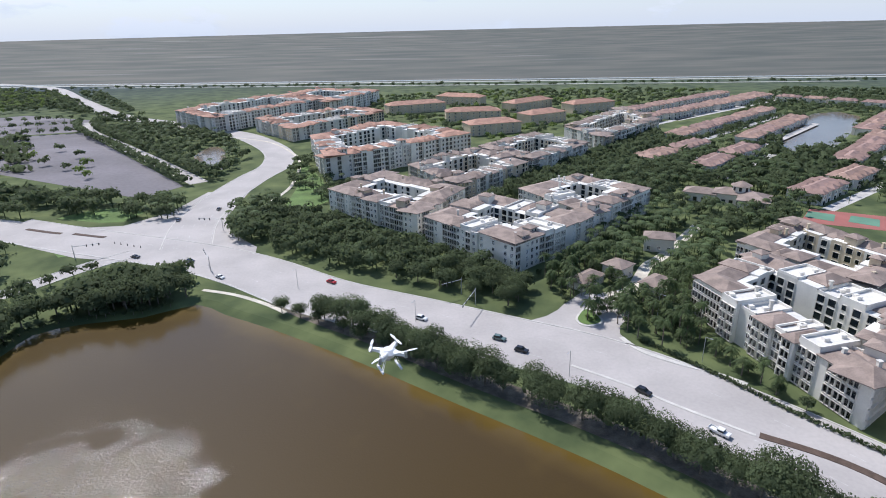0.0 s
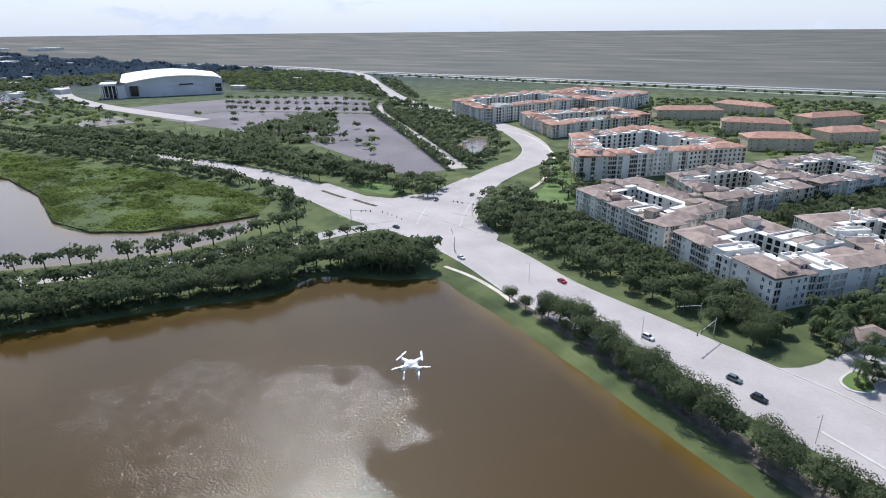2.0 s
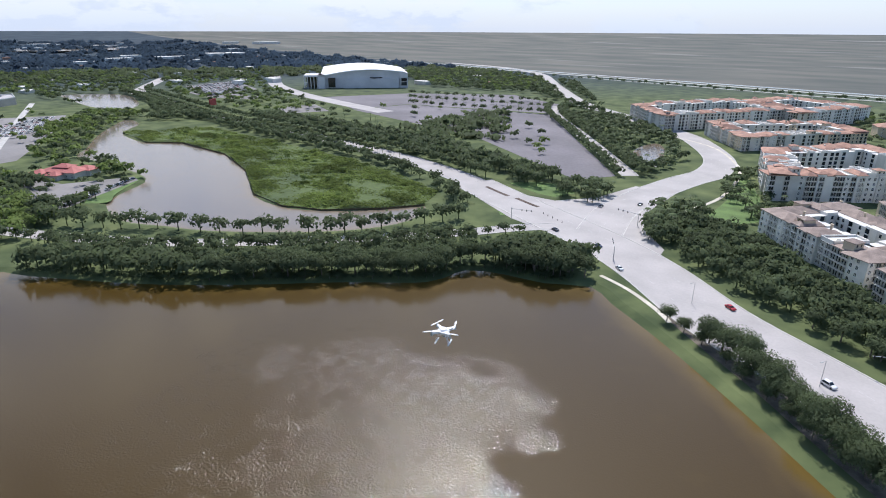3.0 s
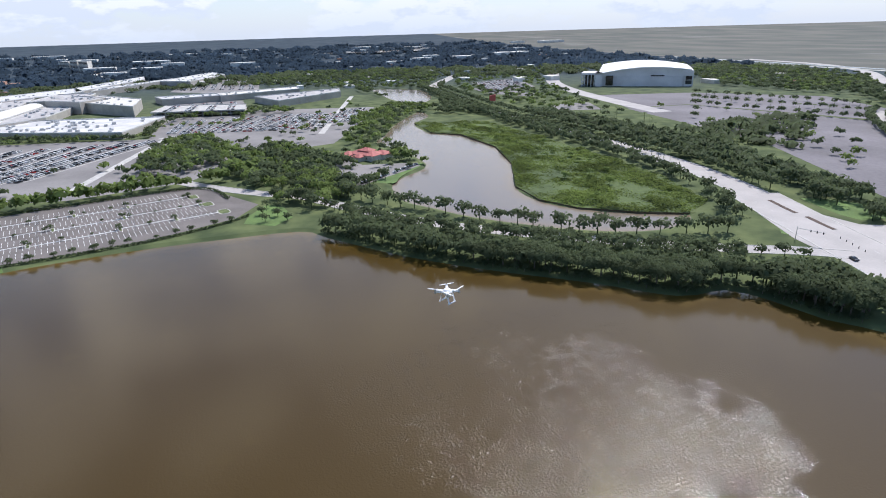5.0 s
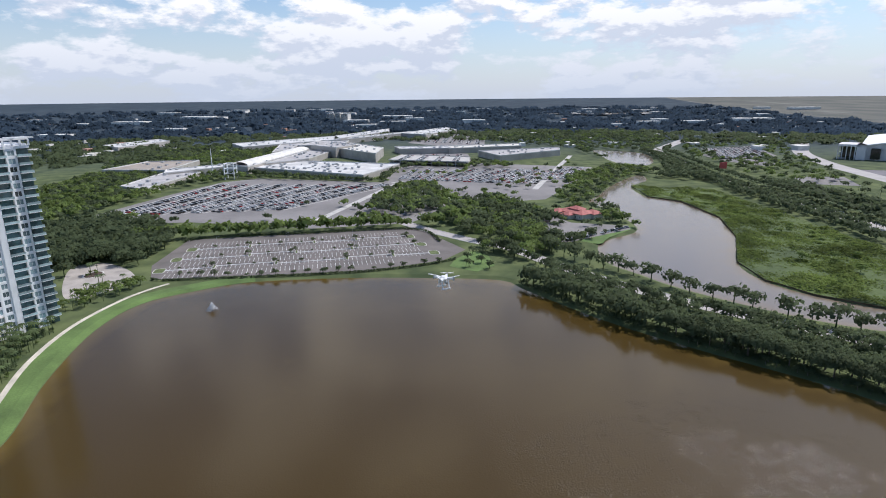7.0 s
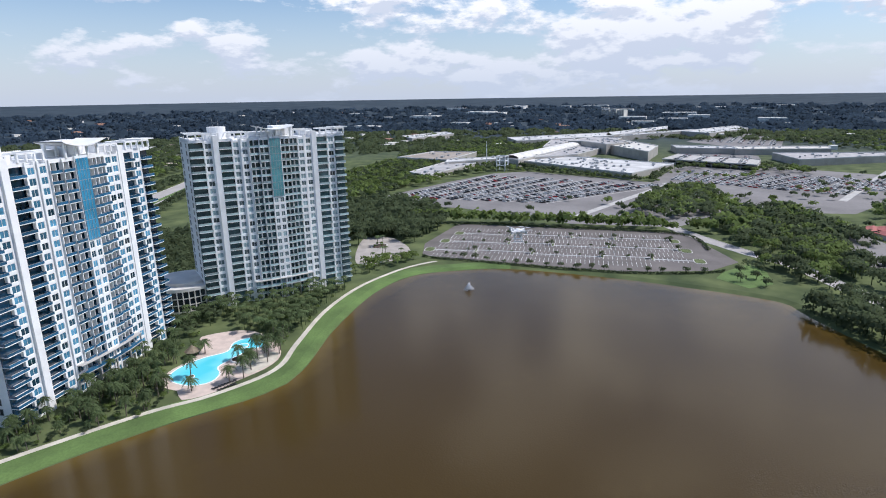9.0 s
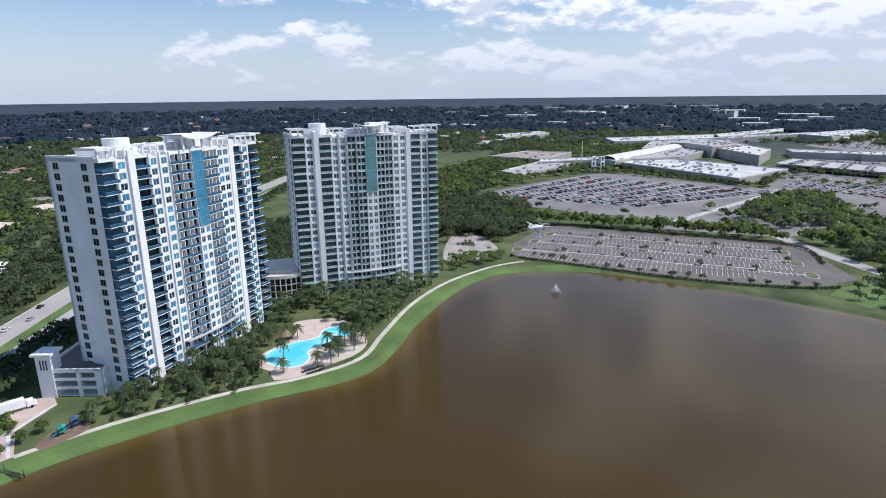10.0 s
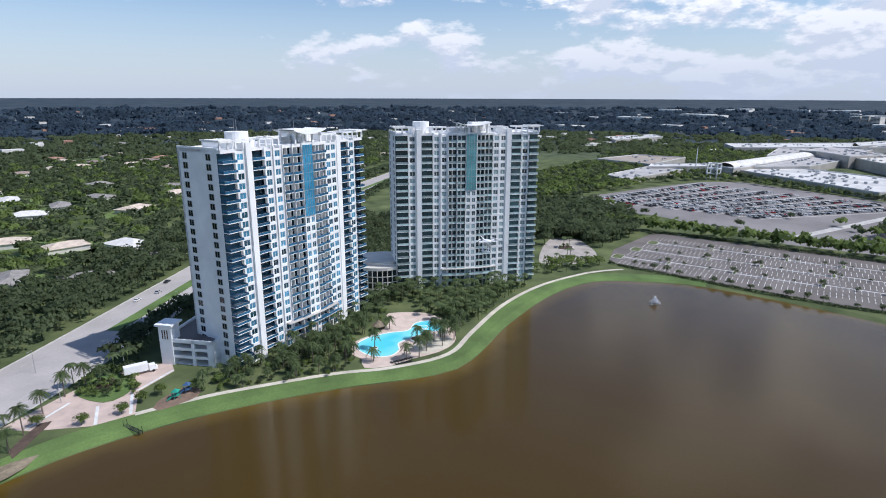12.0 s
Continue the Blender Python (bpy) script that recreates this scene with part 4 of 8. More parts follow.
        c4 = [tuple(m + d * u * hw + nin * v * hw) for u, v in ((-1, -1), (1, -1), (1, 1), (-1, 1))]
        turrets, tiles = Geo(), Geo()
        turrets.prism(c4, LAND + h, LAND + h + th)
        for u in (-0.45, 0.45):
            w0 = m + d * u * hw - nin * (hw + 0.03)
            turrets.prism([tuple(w0 + d * x + nin * y) for x, y in ((-0.4, -0.03), (0.4, -0.03), (0.4, 0.05), (-0.4, 0.05))], LAND + h + th - 1.7, LAND + h + th - 0.4, 1)
        tiles.hip(tuple(m - d * hw), tuple(m + d * hw), hw, LAND + h + th + 0.25, 1.1, 0.5)
        turret = part("turret", turrets, [turret_mat, DARKGLASS], t)
        part("turret_roof", tiles, [roof_mat], turret)
    for _ in range(6):
        i = rnd.randrange(4)
        a, b = np.array(quad[i], float), np.array(quad[(i + 1) % 4], float)
        d = (b - a) / np.linalg.norm(b - a)
        m = a + d * rnd.uniform(4, np.linalg.norm(b - a) - 4) + np.array((-d[1], d[0])) * rnd.uniform(2, wing - 2)
        chimney = Geo()
        chimney.box(m[0] - 0.5, m[0] + 0.5, m[1] - 0.5, m[1] + 0.5, LAND + h, LAND + h + 3.2)
        chimney.box(m[0] - 0.65, m[0] + 0.65, m[1] - 0.65, m[1] + 0.65, LAND + h + 3.2, LAND + h + 3.45)
        part("chimney", chimney, [turret_mat], t)
    if rest.f:
        part("rear_glazing", rest, [CREAM, DARKGLASS], t)["kind"] = "stuff"
    if not court:
        roof.prism(quad, LAND + h - 0.5, LAND + h - 0.1)
        part("flat_roof", roof, [ROOFWHITE], t)
    return t


WARMWHITE = material("warm_white_stucco", (0.80, 0.765, 0.70), 0.78, 0.08, 0.15, 2.0)
GROUPA = "flats along the boulevard"
flats_block("white four-storey flats with brown tile roofs round a courtyard", [(-8, 269), (31, 224), (74, 264), (25, 309)], 18, 12.6, 4, WARMWHITE, TERRA, 1, group=GROUPA, patch=0.42)
flats_block("white flats with brown hipped roofs behind the courtyard block", [(45, 318), (85, 348), (116, 306), (74, 266)], 16, 12.6, 4, WARMWHITE, TERRA, 2, group=GROUPA, patch=0.6)
flats_block("white four-storey flats with dark balconies and grey-brown roofs", [(-66, 327), (-12, 274), (14, 319), (-37, 368)], 17, 12.6, 4, WARMWHITE, TERRA, 3, group=GROUPA, patch=0.8)
flats_block("long row of pale flats with grey-brown roofs", [(-22, 387), (10, 331), (60, 386), (27, 437)], 15, 12.6, 4, CREAM, TERRA, 4, group=GROUPA, limit=130, patch=0.8)
flats_block("long row of pale flats with white and brown roofs", [(30, 440), (64, 390), (116, 447), (80, 496)], 15, 12.6, 4, CREAM, TERRA, 5, group=GROUPA, limit=130, patch=0.5)
flats_block("pale flats with stepped brown roofs", [(114, 528), (134, 471), (212, 560), (197, 639)], 15, 12.6, 4, CREAM, TERRA, 6, group=GROUPA, limit=70)
flats_block("five-storey flats with orange roofs and white flat decks", [(-109, 487), (-80, 395), (26, 480), (-50, 557)], 20, 16.5, 5, WARMWHITE, ORANGE, 7, bay=4.2, limit=180, patch=0.55)
flats_block("long white five-storey flats with pinkish roofs", [(-306, 683), (-238, 611), (-149, 757), (-233, 824)], 20, 16.5, 5, WARMWHITE, ORANGE, 8, bay=4.5, limit=120, patch=0.8)
flats_block("low cream flats with pink roofs beside the curved road", [(-196, 622), (-141, 554), (-62, 658), (-108, 705)], 20, 12.6, 4, CREAM, ORANGE, 9, bay=4.5, limit=100)
flats_block("parking deck with striped open levels", [(-221, 825), (-132, 726), (-85, 849), (-172, 896)], 25, 17.0, 5, WARMWHITE, ORANGE, 10, bay=5, limit=90)
flats_block("white flats with loggias round a long courtyard", [(91, 186), (108, 118), (152, 148), (128, 212)], 14, 13.0, 4, WARMWHITE, TERRA, 11, wide=0.9, patch=0.45)
flats_block("cream flats with large brown hipped roofs", [(126, 226), (152, 178), (190, 205), (168, 258)], 13, 11.0, 3, CREAM, TERRA, 12, patch=0.9)
flats_block("white flats with flat decks and brown roofs", [(118, 112), (140, 62), (190, 90), (162, 140)], 13, 13.0, 4, WARMWHITE, TERRA, 13, wide=0.9)
flats_block("cream flats with an arched loggia and brown roofs", [(162, 150), (172, 128), (215, 158), (200, 190)], 11, 11.5, 3, CREAM, TERRA, 14, patch=0.9)


def hip_house(name, label, category, at, w, d, h, wall_mat, roof_mat, rise=2.4, windows=3, group="", storeys=1, block=True):
    t = thing(name, label, category, at, group)
    g = Geo()
    g.box(-w / 2, w / 2, -d / 2, d / 2, 0, h)
    part("wall", g, [wall_mat], t)
    g = Geo()
    if w >= d:
        g.hip((-w / 2, 0), (w / 2, 0), d / 2, h + 0.25, rise, 0.7)
    else:
        g.hip((0, -d / 2), (0, d / 2), w / 2, h + 0.25, rise, 0.7)
    part("roof", g, [roof_mat], t)
    for f in range(storeys):
        for i in range(windows):
            px = -w / 2 + w * (i + 0.5) / windows
            part("window", WIN_A, [], t, at=pose(px, -d / 2, 0.9 + f * h / storeys))
            part("window", WIN_A, [], t, at=pose(px, d / 2, 0.9 + f * h / storeys, 0, 0, 180))
    if block:
        p = at.translation
        r, front = max(w, d) * 0.55, max(w, d) * (0.9 if group == "suburban houses" else 0.55)
        BLOCKED.append([(p.x - r, p.y - r), (p.x + r, p.y - r), (p.x + r, p.y + front), (p.x - r, p.y + front)])
    return t


# orange-roofed flats towards the marsh
for x, y, w, d, a in ((-30, 745, 75, 22, 20), (30, 815, 66, 22, -28), (52, 580, 54, 24, 18), (112, 640, 50, 24, 32), (112, 745, 70, 22, 40), (182, 718, 62, 24, 25), (38, 668, 62, 22, 4)):
    hip_house("apartment_block", "tan three-storey flats with an orange hipped roof", "apartment building", pose(x, y, LAND, 0, 0, a), w, d, 10.5, TAN, ORANGE, 4.0, 9, "orange-roofed flats", 3)
# clubhouse with round tower, gatehouse, small lodge
club = thing("clubhouse", "cream clubhouse with brown hipped roofs, arches and a round tower", "clubhouse", pose(166, 322, LAND, 0, 0, -32))
BLOCKED.append([(140, 350), (146, 318), (166, 296), (196, 316), (190, 348)])
for x0, x1, y0, y1, h, rise in ((-22, -4, -5, 6, 5.2, 2.6), (-6, 14, -4, 8, 6.2, 2.8), (8, 24, -16, 2, 6.6, 3.2)):
    g = Geo()
    g.box(x0 + 0.5, x1 - 0.5, y0 + 0.5, y1 - 0.5, 0, h)
    w = part("wall", g, [CREAM], club)
    g = Geo()
    if x1 - x0 > y1 - y0:
        g.hip((x0, (y0 + y1) / 2), (x1, (y0 + y1) / 2), (y1 - y0) / 2, h + 0.2, rise, 0.6)
    else:
        g.hip(((x0 + x1) / 2, y0), ((x0 + x1) / 2, y1), (x1 - x0) / 2, h + 0.2, rise, 0.6)
    part("roof", g, [TERRA], w)
    n = int((x1 - x0) / 4)
    for i in range(n):
        g = Geo()
        g.prism([(x0 + (x1 - x0) * (i + 0.5) / n + dx, y0 + dy) for dx, dy in ((-1.0, 0.35), (1.0, 0.35), (1.0, 0.6), (-1.0, 0.6))], 0.4, 2.8)
        part("arched_door", g, [DARKGLASS], w)
g = Geo()
g.cone(8, 2, 0, 11.0, 4.6, 4.6, 16)
tower = part("tower", g, [CREAM], club)
g = Geo()
g.cone(8, 2, 11.0, 13.6, 5.8, 0.3, 16)
part("tower_roof", g, [TERRA], tower)
for i in range(8):
    a = i * math.pi / 4
    g = Geo()
    g.prism([(8 + 4.62 * math.cos(a + e) * q, 2 + 4.62 * math.sin(a + e) * q) for e, q in ((-0.16, 1.01), (0.16, 1.01), (0.16, 0.97), (-0.16, 0.97))], 8.2, 10.4)
    part("window", g, [DARKGLASS], tower)
hip_house("gatehouse", "cream gatehouse with a brown pyramid roof", "gatehouse", pose(74, 220, LAND, 0, 0, 40), 9, 9, 5.5, CREAM, TERRA, 2.4, 2)
hip_house("gatehouse_wing", "low cream wing with a brown tile roof beside the gatehouse", "gatehouse", pose(59, 212, LAND, 0, 0, 40), 14, 7, 3.6, CREAM, TERRA, 1.8, 3)
hip_house("lodge", "cream lodge with a brown roof among palms", "house", pose(102, 250, LAND, 0, 0, -20), 13, 9, 6.5, CREAM, TERRA, 2.2, 3)
hip_house("lodge", "low brown-roofed pavilion beside the entrance drive", "house", pose(85, 205, LAND, 0, 0, 40), 12, 8, 4, CREAM, TERRA, 2.0, 3)
# townhouse rows: each building a long roof broken by a cross hip over every unit
SALMON = material("salmon_clay_tiles", (0.36, 0.235, 0.185), 0.85, 0.2, 0.2, 2.5, 0.3, island=0.18)
ROSE = material("rosy_clay_tiles", (0.33, 0.215, 0.18), 0.85, 0.2, 0.2, 2.5, 0.3, island=0.16)


def townhouse(at, w, d, h, roof_mat, units, rnd):
    t = thing("townhouse", "two-storey cream townhouses with broken salmon tile roofs", "townhouse", at, "townhouse rows")
    wall, roof = Geo(), Geo()
    wall.box(-w / 2, w / 2, -d / 2, d / 2, 0, h)
    roof.hip((-w / 2, 0), (w / 2, 0), d * 0.42, h + 0.25, 2.6, 0.5)
    part("roof", roof, [roof_mat], t)
    step = w / units
    for i in range(units):
        x = -w / 2 + step * (i + 0.5)
        for sd in (-1, 1):
            out = d / 2 + rnd.uniform(0.8, 2.2)
            half = step * rnd.uniform(0.26, 0.36)
            y0, y1 = sorted((sd * out, sd * d * 0.1))
            wall.box(x - half, x + half, y0, y1, 0, h + 0.2)
            roof = Geo()
            roof.hip((x, y0), (x, y1), half, h + 0.5, rnd.uniform(1.7, 2.5), 0.5)
            part("cross_roof", roof, [roof_mat], t)
            wall.box(x - 0.9, x + 0.9, sd * out - 0.06, sd * out + 0.06, h * 0.6, h * 0.86, 1)
            wall.box(x - 1.3, x + 1.3, sd * out - 0.06, sd * out + 0.06, 0.1, 2.3, 1)
    part("wall", wall, [CREAM, DARKGLASS], t)
    p = at.translation
    a = at.to_euler().z
    c, q = math.cos(a), math.sin(a)
    BLOCKED.append([(p.x + x * c - y * q, p.y + x * q + y * c) for x, y in ((-w / 2, -d * 0.7), (w / 2, -d * 0.7), (w / 2, d * 0.7), (-w / 2, d * 0.7))])
    return t


rnd = random.Random(20)
ROWS = (((200, 604), (437, 804), 6), ((214, 672), (400, 828), 5), ((246, 640), (440, 790), 5), ((205, 508), (372, 660), 5), ((149, 419), (222, 482), 2), ((178, 388), (252, 460), 2), ((257, 486), (370, 597), 4),
        ((206, 316), (286, 374), 2), ((284, 395), (390, 500), 4), ((378, 512), (480, 612), 4), ((318, 372), (430, 478), 4), ((425, 490), (530, 590), 4), ((440, 770), (540, 650), 5), ((560, 640), (660, 740), 4), ((300, 330), (380, 400), 3))
for (x0, y0), (x1, y1), n in ROWS:
    ang = math.degrees(math.atan2(y1 - y0, x1 - x0))
    ln = math.hypot(x1 - x0, y1 - y0) / n
    for i in range(n):
        p = lerp((x0, y0), (x1, y1), (i + 0.5) / n)
        townhouse(pose(p[0], p[1], LAND, 0, 0, ang + rnd.uniform(-2, 2)), ln * 0.84, rnd.uniform(14, 16.5), 6.2, SALMON if rnd.random() < 0.6 else ROSE, max(3, round(ln * 0.84 / 8)), rnd)
for (x0, y0), (x1, y1), n in ROWS[:12]:
    d = np.array((x1 - x0, y1 - y0)) / math.hypot(x1 - x0, y1 - y0)
    o = np.array((d[1], -d[0])) * 16
    g = Geo()
    strip(g, [tuple(np.array(lerp((x0, y0), (x1, y1), k / 8)) + o) for k in range(9)], -3.4, 3.4, LAND + 0.05, 0.05)
    whole("road_lane", g, [CONCRETE], "pale lane between townhouse rows", "road", "structure")
slab("pavement_tennis", [(207, 306), (238, 289), (222, 267), (189, 284)], material("red_court", (0.34, 0.12, 0.10), 0.9, 0.1, 0.1, 2.0), "red and green tennis courts", "tennis court", LAND + 0.06)
for c in ((205, 292), (222, 282)):
    slab("pavement_court", [(c[0] - 9, c[1] + 0), (c[0] + 1, c[1] - 9), (c[0] + 9, c[1] + 2), (c[0] - 1, c[1] + 10)], material("green_court", (0.12, 0.25, 0.17), 0.9, 0.1, 0.1, 2.0), "green tennis court surface", "tennis court", LAND + 0.12)


# ---------------------------------------------------------------- arena
def build_arena():
    t = thing("arena", "large white arena with a curved roof and glazed corner", "arena", placed(-888, 634, 110, 130))
    BLOCKED.append([(-960, 620), (-780, 780), (-900, 900), (-1080, 760)])
    L, D, H = 172.0, 120.0, 25.0
    wall, glaze, roof = Geo(), Geo(), Geo()
    wall.box(26, L, 0, D, 0, H - 9)
    wall.box(60, L - 12, -4, 0, 0, H - 9)
    wall.box(L - 10, L + 4, -3, D, 0, H + 1)
    n = 22
    for i in range(n):
        a0, a1 = i / n, (i + 1) / n
        x0, x1 = 20 + (L - 20) * a0, 20 + (L - 20) * a1
        z0, z1 = H + 11 * math.sin(math.pi * (0.12 + 0.8 * a0)), H + 11 * math.sin(math.pi * (0.12 + 0.8 * a1))
        f0, f1 = z0 - 8.0 * (1 - a0), z1 - 8.0 * (1 - a1)
        roof.quad((x0, -3, f0), (x1, -3, f1), (x1, D, z1 + 1), (x0, D, z0 + 1))
        roof.quad((x0, -3, f0 - 1.4), (x1, -3, f1 - 1.4), (x1, -3, f1), (x0, -3, f0))
        wall.quad((x0, 0, H - 12), (x1, 0, H - 12), (x1, 0, f1 - 1), (x0, 0, f0 - 1))
        wall.quad((x1, D, H - 4), (x0, D, H - 4), (x0, D, z0), (x1, D, z1))
    # glazed entrance corner
    wall.box(-6, 26, -4, 0, 0, 3)
    wall.box(-8, 28, -8, 40, H - 5, H - 2)
    wall.box(16, 28, -8, 40, 0, H - 2, 0)
    glaze.box(-4, 16, -4, 36, 0, H - 5)
    for i in range(5):
        wall.box(-8 + i * 5.5, -6.8 + i * 5.5, -7.5, -6, 0, H - 5)
    part("wall", wall, [material("pale_lilac_stucco", (0.68, 0.66, 0.66), 0.8, 0.08, 0.05, 0.5)], t)
    part("roof", roof, [STUCCO], t, "curved white metal roof")
    part("entrance_glazing", glaze, [DARKGLASS], t)
    for x0, x1, z0, z1 in ((62, 98, 9, 15), (L - 8, L + 2, 4, 10), (L - 8, L + 2, 11, 17), (34, 46, 2, 18), (108, 130, 17, 18.5)):
        g = Geo()
        g.box(x0, x1, -4.3 if x0 < 150 and x0 > 50 and z1 < 15 else -3.3, 1, z0, z1)
        part("window", g, [DARKGLASS], t)
    return t


build_arena()


# ---------------------------------------------------------------- shopping centre
def mall_hall(label, quad, h, roof_mat, seed, units=14):
    rnd = random.Random(seed)
    t = thing("mall_hall", label, "shopping centre")
    BLOCKED.append(quad)
    area = sum(quad[i][0] * quad[(i + 1) % 4][1] - quad[(i + 1) % 4][0] * quad[i][1] for i in range(4))
    if area < 0:
        quad = quad[::-1]
    c = np.mean(quad, axis=0)
    g = Geo()
    g.prism(quad, LAND, LAND + h, 0, 1)
    part("wall", g, [MALLWALL, roof_mat], t)
    g = Geo()
    for i in range(4):
        a, b = np.array(quad[i]), np.array(quad[(i + 1) % 4])
        u = (b - a) / np.linalg.norm(b - a)
        v = np.array((-u[1], u[0])) * 0.8
        g.prism([tuple(a), tuple(b), tuple(b + v), tuple(a + v)], LAND + h, LAND + h + 1.2)
    part("parapet", g, [ROOFPALE], t)
    for _ in range(units):
        u, v = rnd.uniform(0.08, 0.92), rnd.uniform(0.08, 0.92)
        p = lerp(lerp(quad[0], quad[1], u), lerp(quad[3], quad[2], u), v)
        s = rnd.uniform(1.5, 3.5)
        k = Geo()
        k.box(p[0] - s, p[0] + s, p[1] - s * 0.6, p[1] + s * 0.6, LAND + h, LAND + h + rnd.uniform(1.2, 2.6))
        part("roof_unit", k, [METAL], t)
    return t


ROOFPALE = material("sunworn_pale_roof", (0.62, 0.61, 0.59), 0.85, 0.16, 0.05, 0.9)
TANROOF = material("tan_gravel_roof", (0.36, 0.31, 0.26), 0.9, 0.15, 0.05, 0.8)
MALLWALL = material("dusty_mall_stucco", (0.42, 0.39, 0.35), 0.85, 0.15, 0.06, 0.8)
mall_hall("wide low store with a white roof dotted with units", [(-815, -278), (-881, -198), (-826, -50), (-706, -88)], 6.5, ROOFPALE, 1, 60)
mall_hall("long shopping hall with a pale vaulted roof", [(-798, -290), (-1058, -254), (-1045, -222), (-779, -252)], 10, ROOFPALE, 2)
mall_hall("long grey-roofed shopping hall beside the vault", [(-830, -243), (-1045, -220), (-1030, -177), (-890, -193)], 9, ROOFGREY, 3)
mall_hall("low store with a grey roof and blue front", [(-638, -351), (-770, -356), (-760, -308), (-617, -315)], 6, ROOFGREY, 4, 8)
mall_hall("low tan-roofed store behind trees", [(-787, -452), (-891, -439), (-905, -366), (-775, -360)], 7, TANROOF, 5, 8)
mall_hall("pale department store with stepped roofs", [(-1006, -165), (-1133, -162), (-1017, -89), (-905, -92)], 14, CREAM, 6)
mall_hall("grey department store block", [(-1066, -250), (-1190, -230), (-1170, -170), (-1060, -172)], 15, ROOFGREY, 7)
mall_hall("long shopping wing with white roofs", [(-1195, -412), (-1400, -234), (-1289, -205), (-1109, -363)], 10, ROOFPALE, 8, 24)
mall_hall("curving row of white-roofed stores", [(-1289, -195), (-1475, -84), (-1560, -60), (-1360, -190)], 10, ROOFPALE, 9, 20)
mall_hall("far row of white-roofed stores", [(-1480, -84), (-1753, 34), (-1624, 62), (-1420, -20)], 10, ROOFPALE, 10, 20)
mall_hall("low store with a bright white roof", [(-1094, -75), (-1094, 20), (-1050, 30), (-1040, -62)], 9, ROOFPALE, 11)
mall_hall("low row of cream shops", [(-1094, 24), (-1135, 165), (-1082, 162), (-1040, 26)], 9, CREAM, 12)
mall_hall("low row of grey-roofed shops", [(-989, 75), (-1041, 224), (-985, 214), (-900, 102)], 9, ROOFGREY, 13)
mall_hall("distant pale warehouse among dark woods", [(-1199, -676), (-1371, -640), (-1310, -589), (-1137, -613)], 9, ROOFPALE, 14)
mall_hall("white store canopy beside the radio mast", [(-737, -346), (-778, -361), (-832, -301), (-800, -292)], 8, ROOFPALE, 15, 6)
mall_hall("stepped grey store with a raised centre", [(-990, -168), (-1046, -222), (-1110, -196), (-1050, -140)], 17, ROOFGREY, 16, 10)
mall_hall("dark sloping roof beside the shopping hall", [(-1004, -280), (-1060, -262), (-1214, -270), (-1180, -310)], 9, ROOFGREY, 17, 6)
mall_hall("long white roof of the west wing", [(-1400, -238), (-1289, -220), (-1581, -120), (-1700, -130)], 10, ROOFPALE, 18, 24)
deck = thing("parking_deck", "two-level concrete parking deck with open sides", "parking deck")
BLOCKED.append([(-879, -70), (-961, -53), (-908, 56), (-837, 49)])
for z0, z1, nm in ((3.0, 3.5, "lower_deck"), (6.4, 7.0, "upper_deck")):
    g = Geo()
    g.prism([(-879, -70), (-837, 49), (-908, 56), (-961, -53)], LAND + z0, LAND + z1)
    part(nm, g, [CONCRETE], deck)
for a, b in (((-879, -70), (-837, 49)), ((-837, 49), (-908, 56)), ((-908, 56), (-961, -53)), ((-961, -53), (-879, -70))):
    for k in range(10):
        p = lerp(a, b, (k + 0.5) / 10)
        p = lerp(p, (-896, -5), 0.02)
        g = Geo()
        g.box(p[0] - 0.4, p[0] + 0.4, p[1] - 0.4, p[1] + 0.4, LAND, LAND + 6.4)
        part("column", g, [CONCRETE], deck)
    g = Geo()
    strip(g, [a, lerp(a, b, 0.5), b], -0.15, 0.15, LAND + 8.0, 1.0)
    part("parapet", g, [CONCRETE], deck)
g = Geo()
for i in range(8):
    a0, a1 = math.pi * i / 8, math.pi * (i + 1) / 8
    for (xa, ya, xb, yb, hw) in ((-800, -271, -1050, -238, 13),):
        p = [(xa + hw * 0.13 * math.cos(a), ya + hw * math.cos(a), LAND + 10 + 5 * math.sin(a)) for a in (a0, a1)]
        q = [(xb + hw * 0.13 * math.cos(a), yb + hw * math.cos(a), LAND + 10 + 5 * math.sin(a)) for a in (a0, a1)]
        g.quad(p[0], p[1], q[1], q[0])
whole("hall_roof_vault", g, [ROOFWHITE], "raised white vault along the shopping hall", "roof")

# ---------------------------------------------------------------- paved places
slab("pavement_junction", [(-216, 302), (-178, 305), (-162, 330), (-156, 374), (-128, 374), (-124, 314), (-112, 288), (-92, 266), (-86, 238), (-135, 246), (-178, 257), (-216, 276)], ROADTOP, "wide sun-bleached road junction", "road", LAND + 0.072)
g = Geo()
DRIVE = smooth_line([(52, 192), (64, 201), (76, 207), (90, 230), (100, 240), (118, 262), (134, 282)], 3)
strip(g, DRIVE, -2.6, 2.6, LAND + 0.05, 0.05)
whole("road_drive", g, [SAND], "pale winding drive between palms", "drive", "structure")
ROADS.append((DRIVE, 3.2))
g = Geo()
g.prism(smooth_line([(48.2, 183.2), (48.4, 178.5), (51, 176.6), (55.9, 177.9), (57.7, 182), (54, 191)], 1.2, True), LAND, LAND + 0.28)
whole("trim_gate_island", g, [KERB], "kerbed island in the gate drive", "kerb", "structure")
g = Geo()
g.prism(smooth_line([(49, 183), (49.3, 179.2), (51.3, 177.6), (55.3, 178.7), (56.8, 182), (53.8, 189.6)], 1.2, True), LAND + 0.28, LAND + 0.4)
whole("lawn_gate_island", g, [LAWN], "planted island in the gate drive", "planting", "structure")
g = Geo()
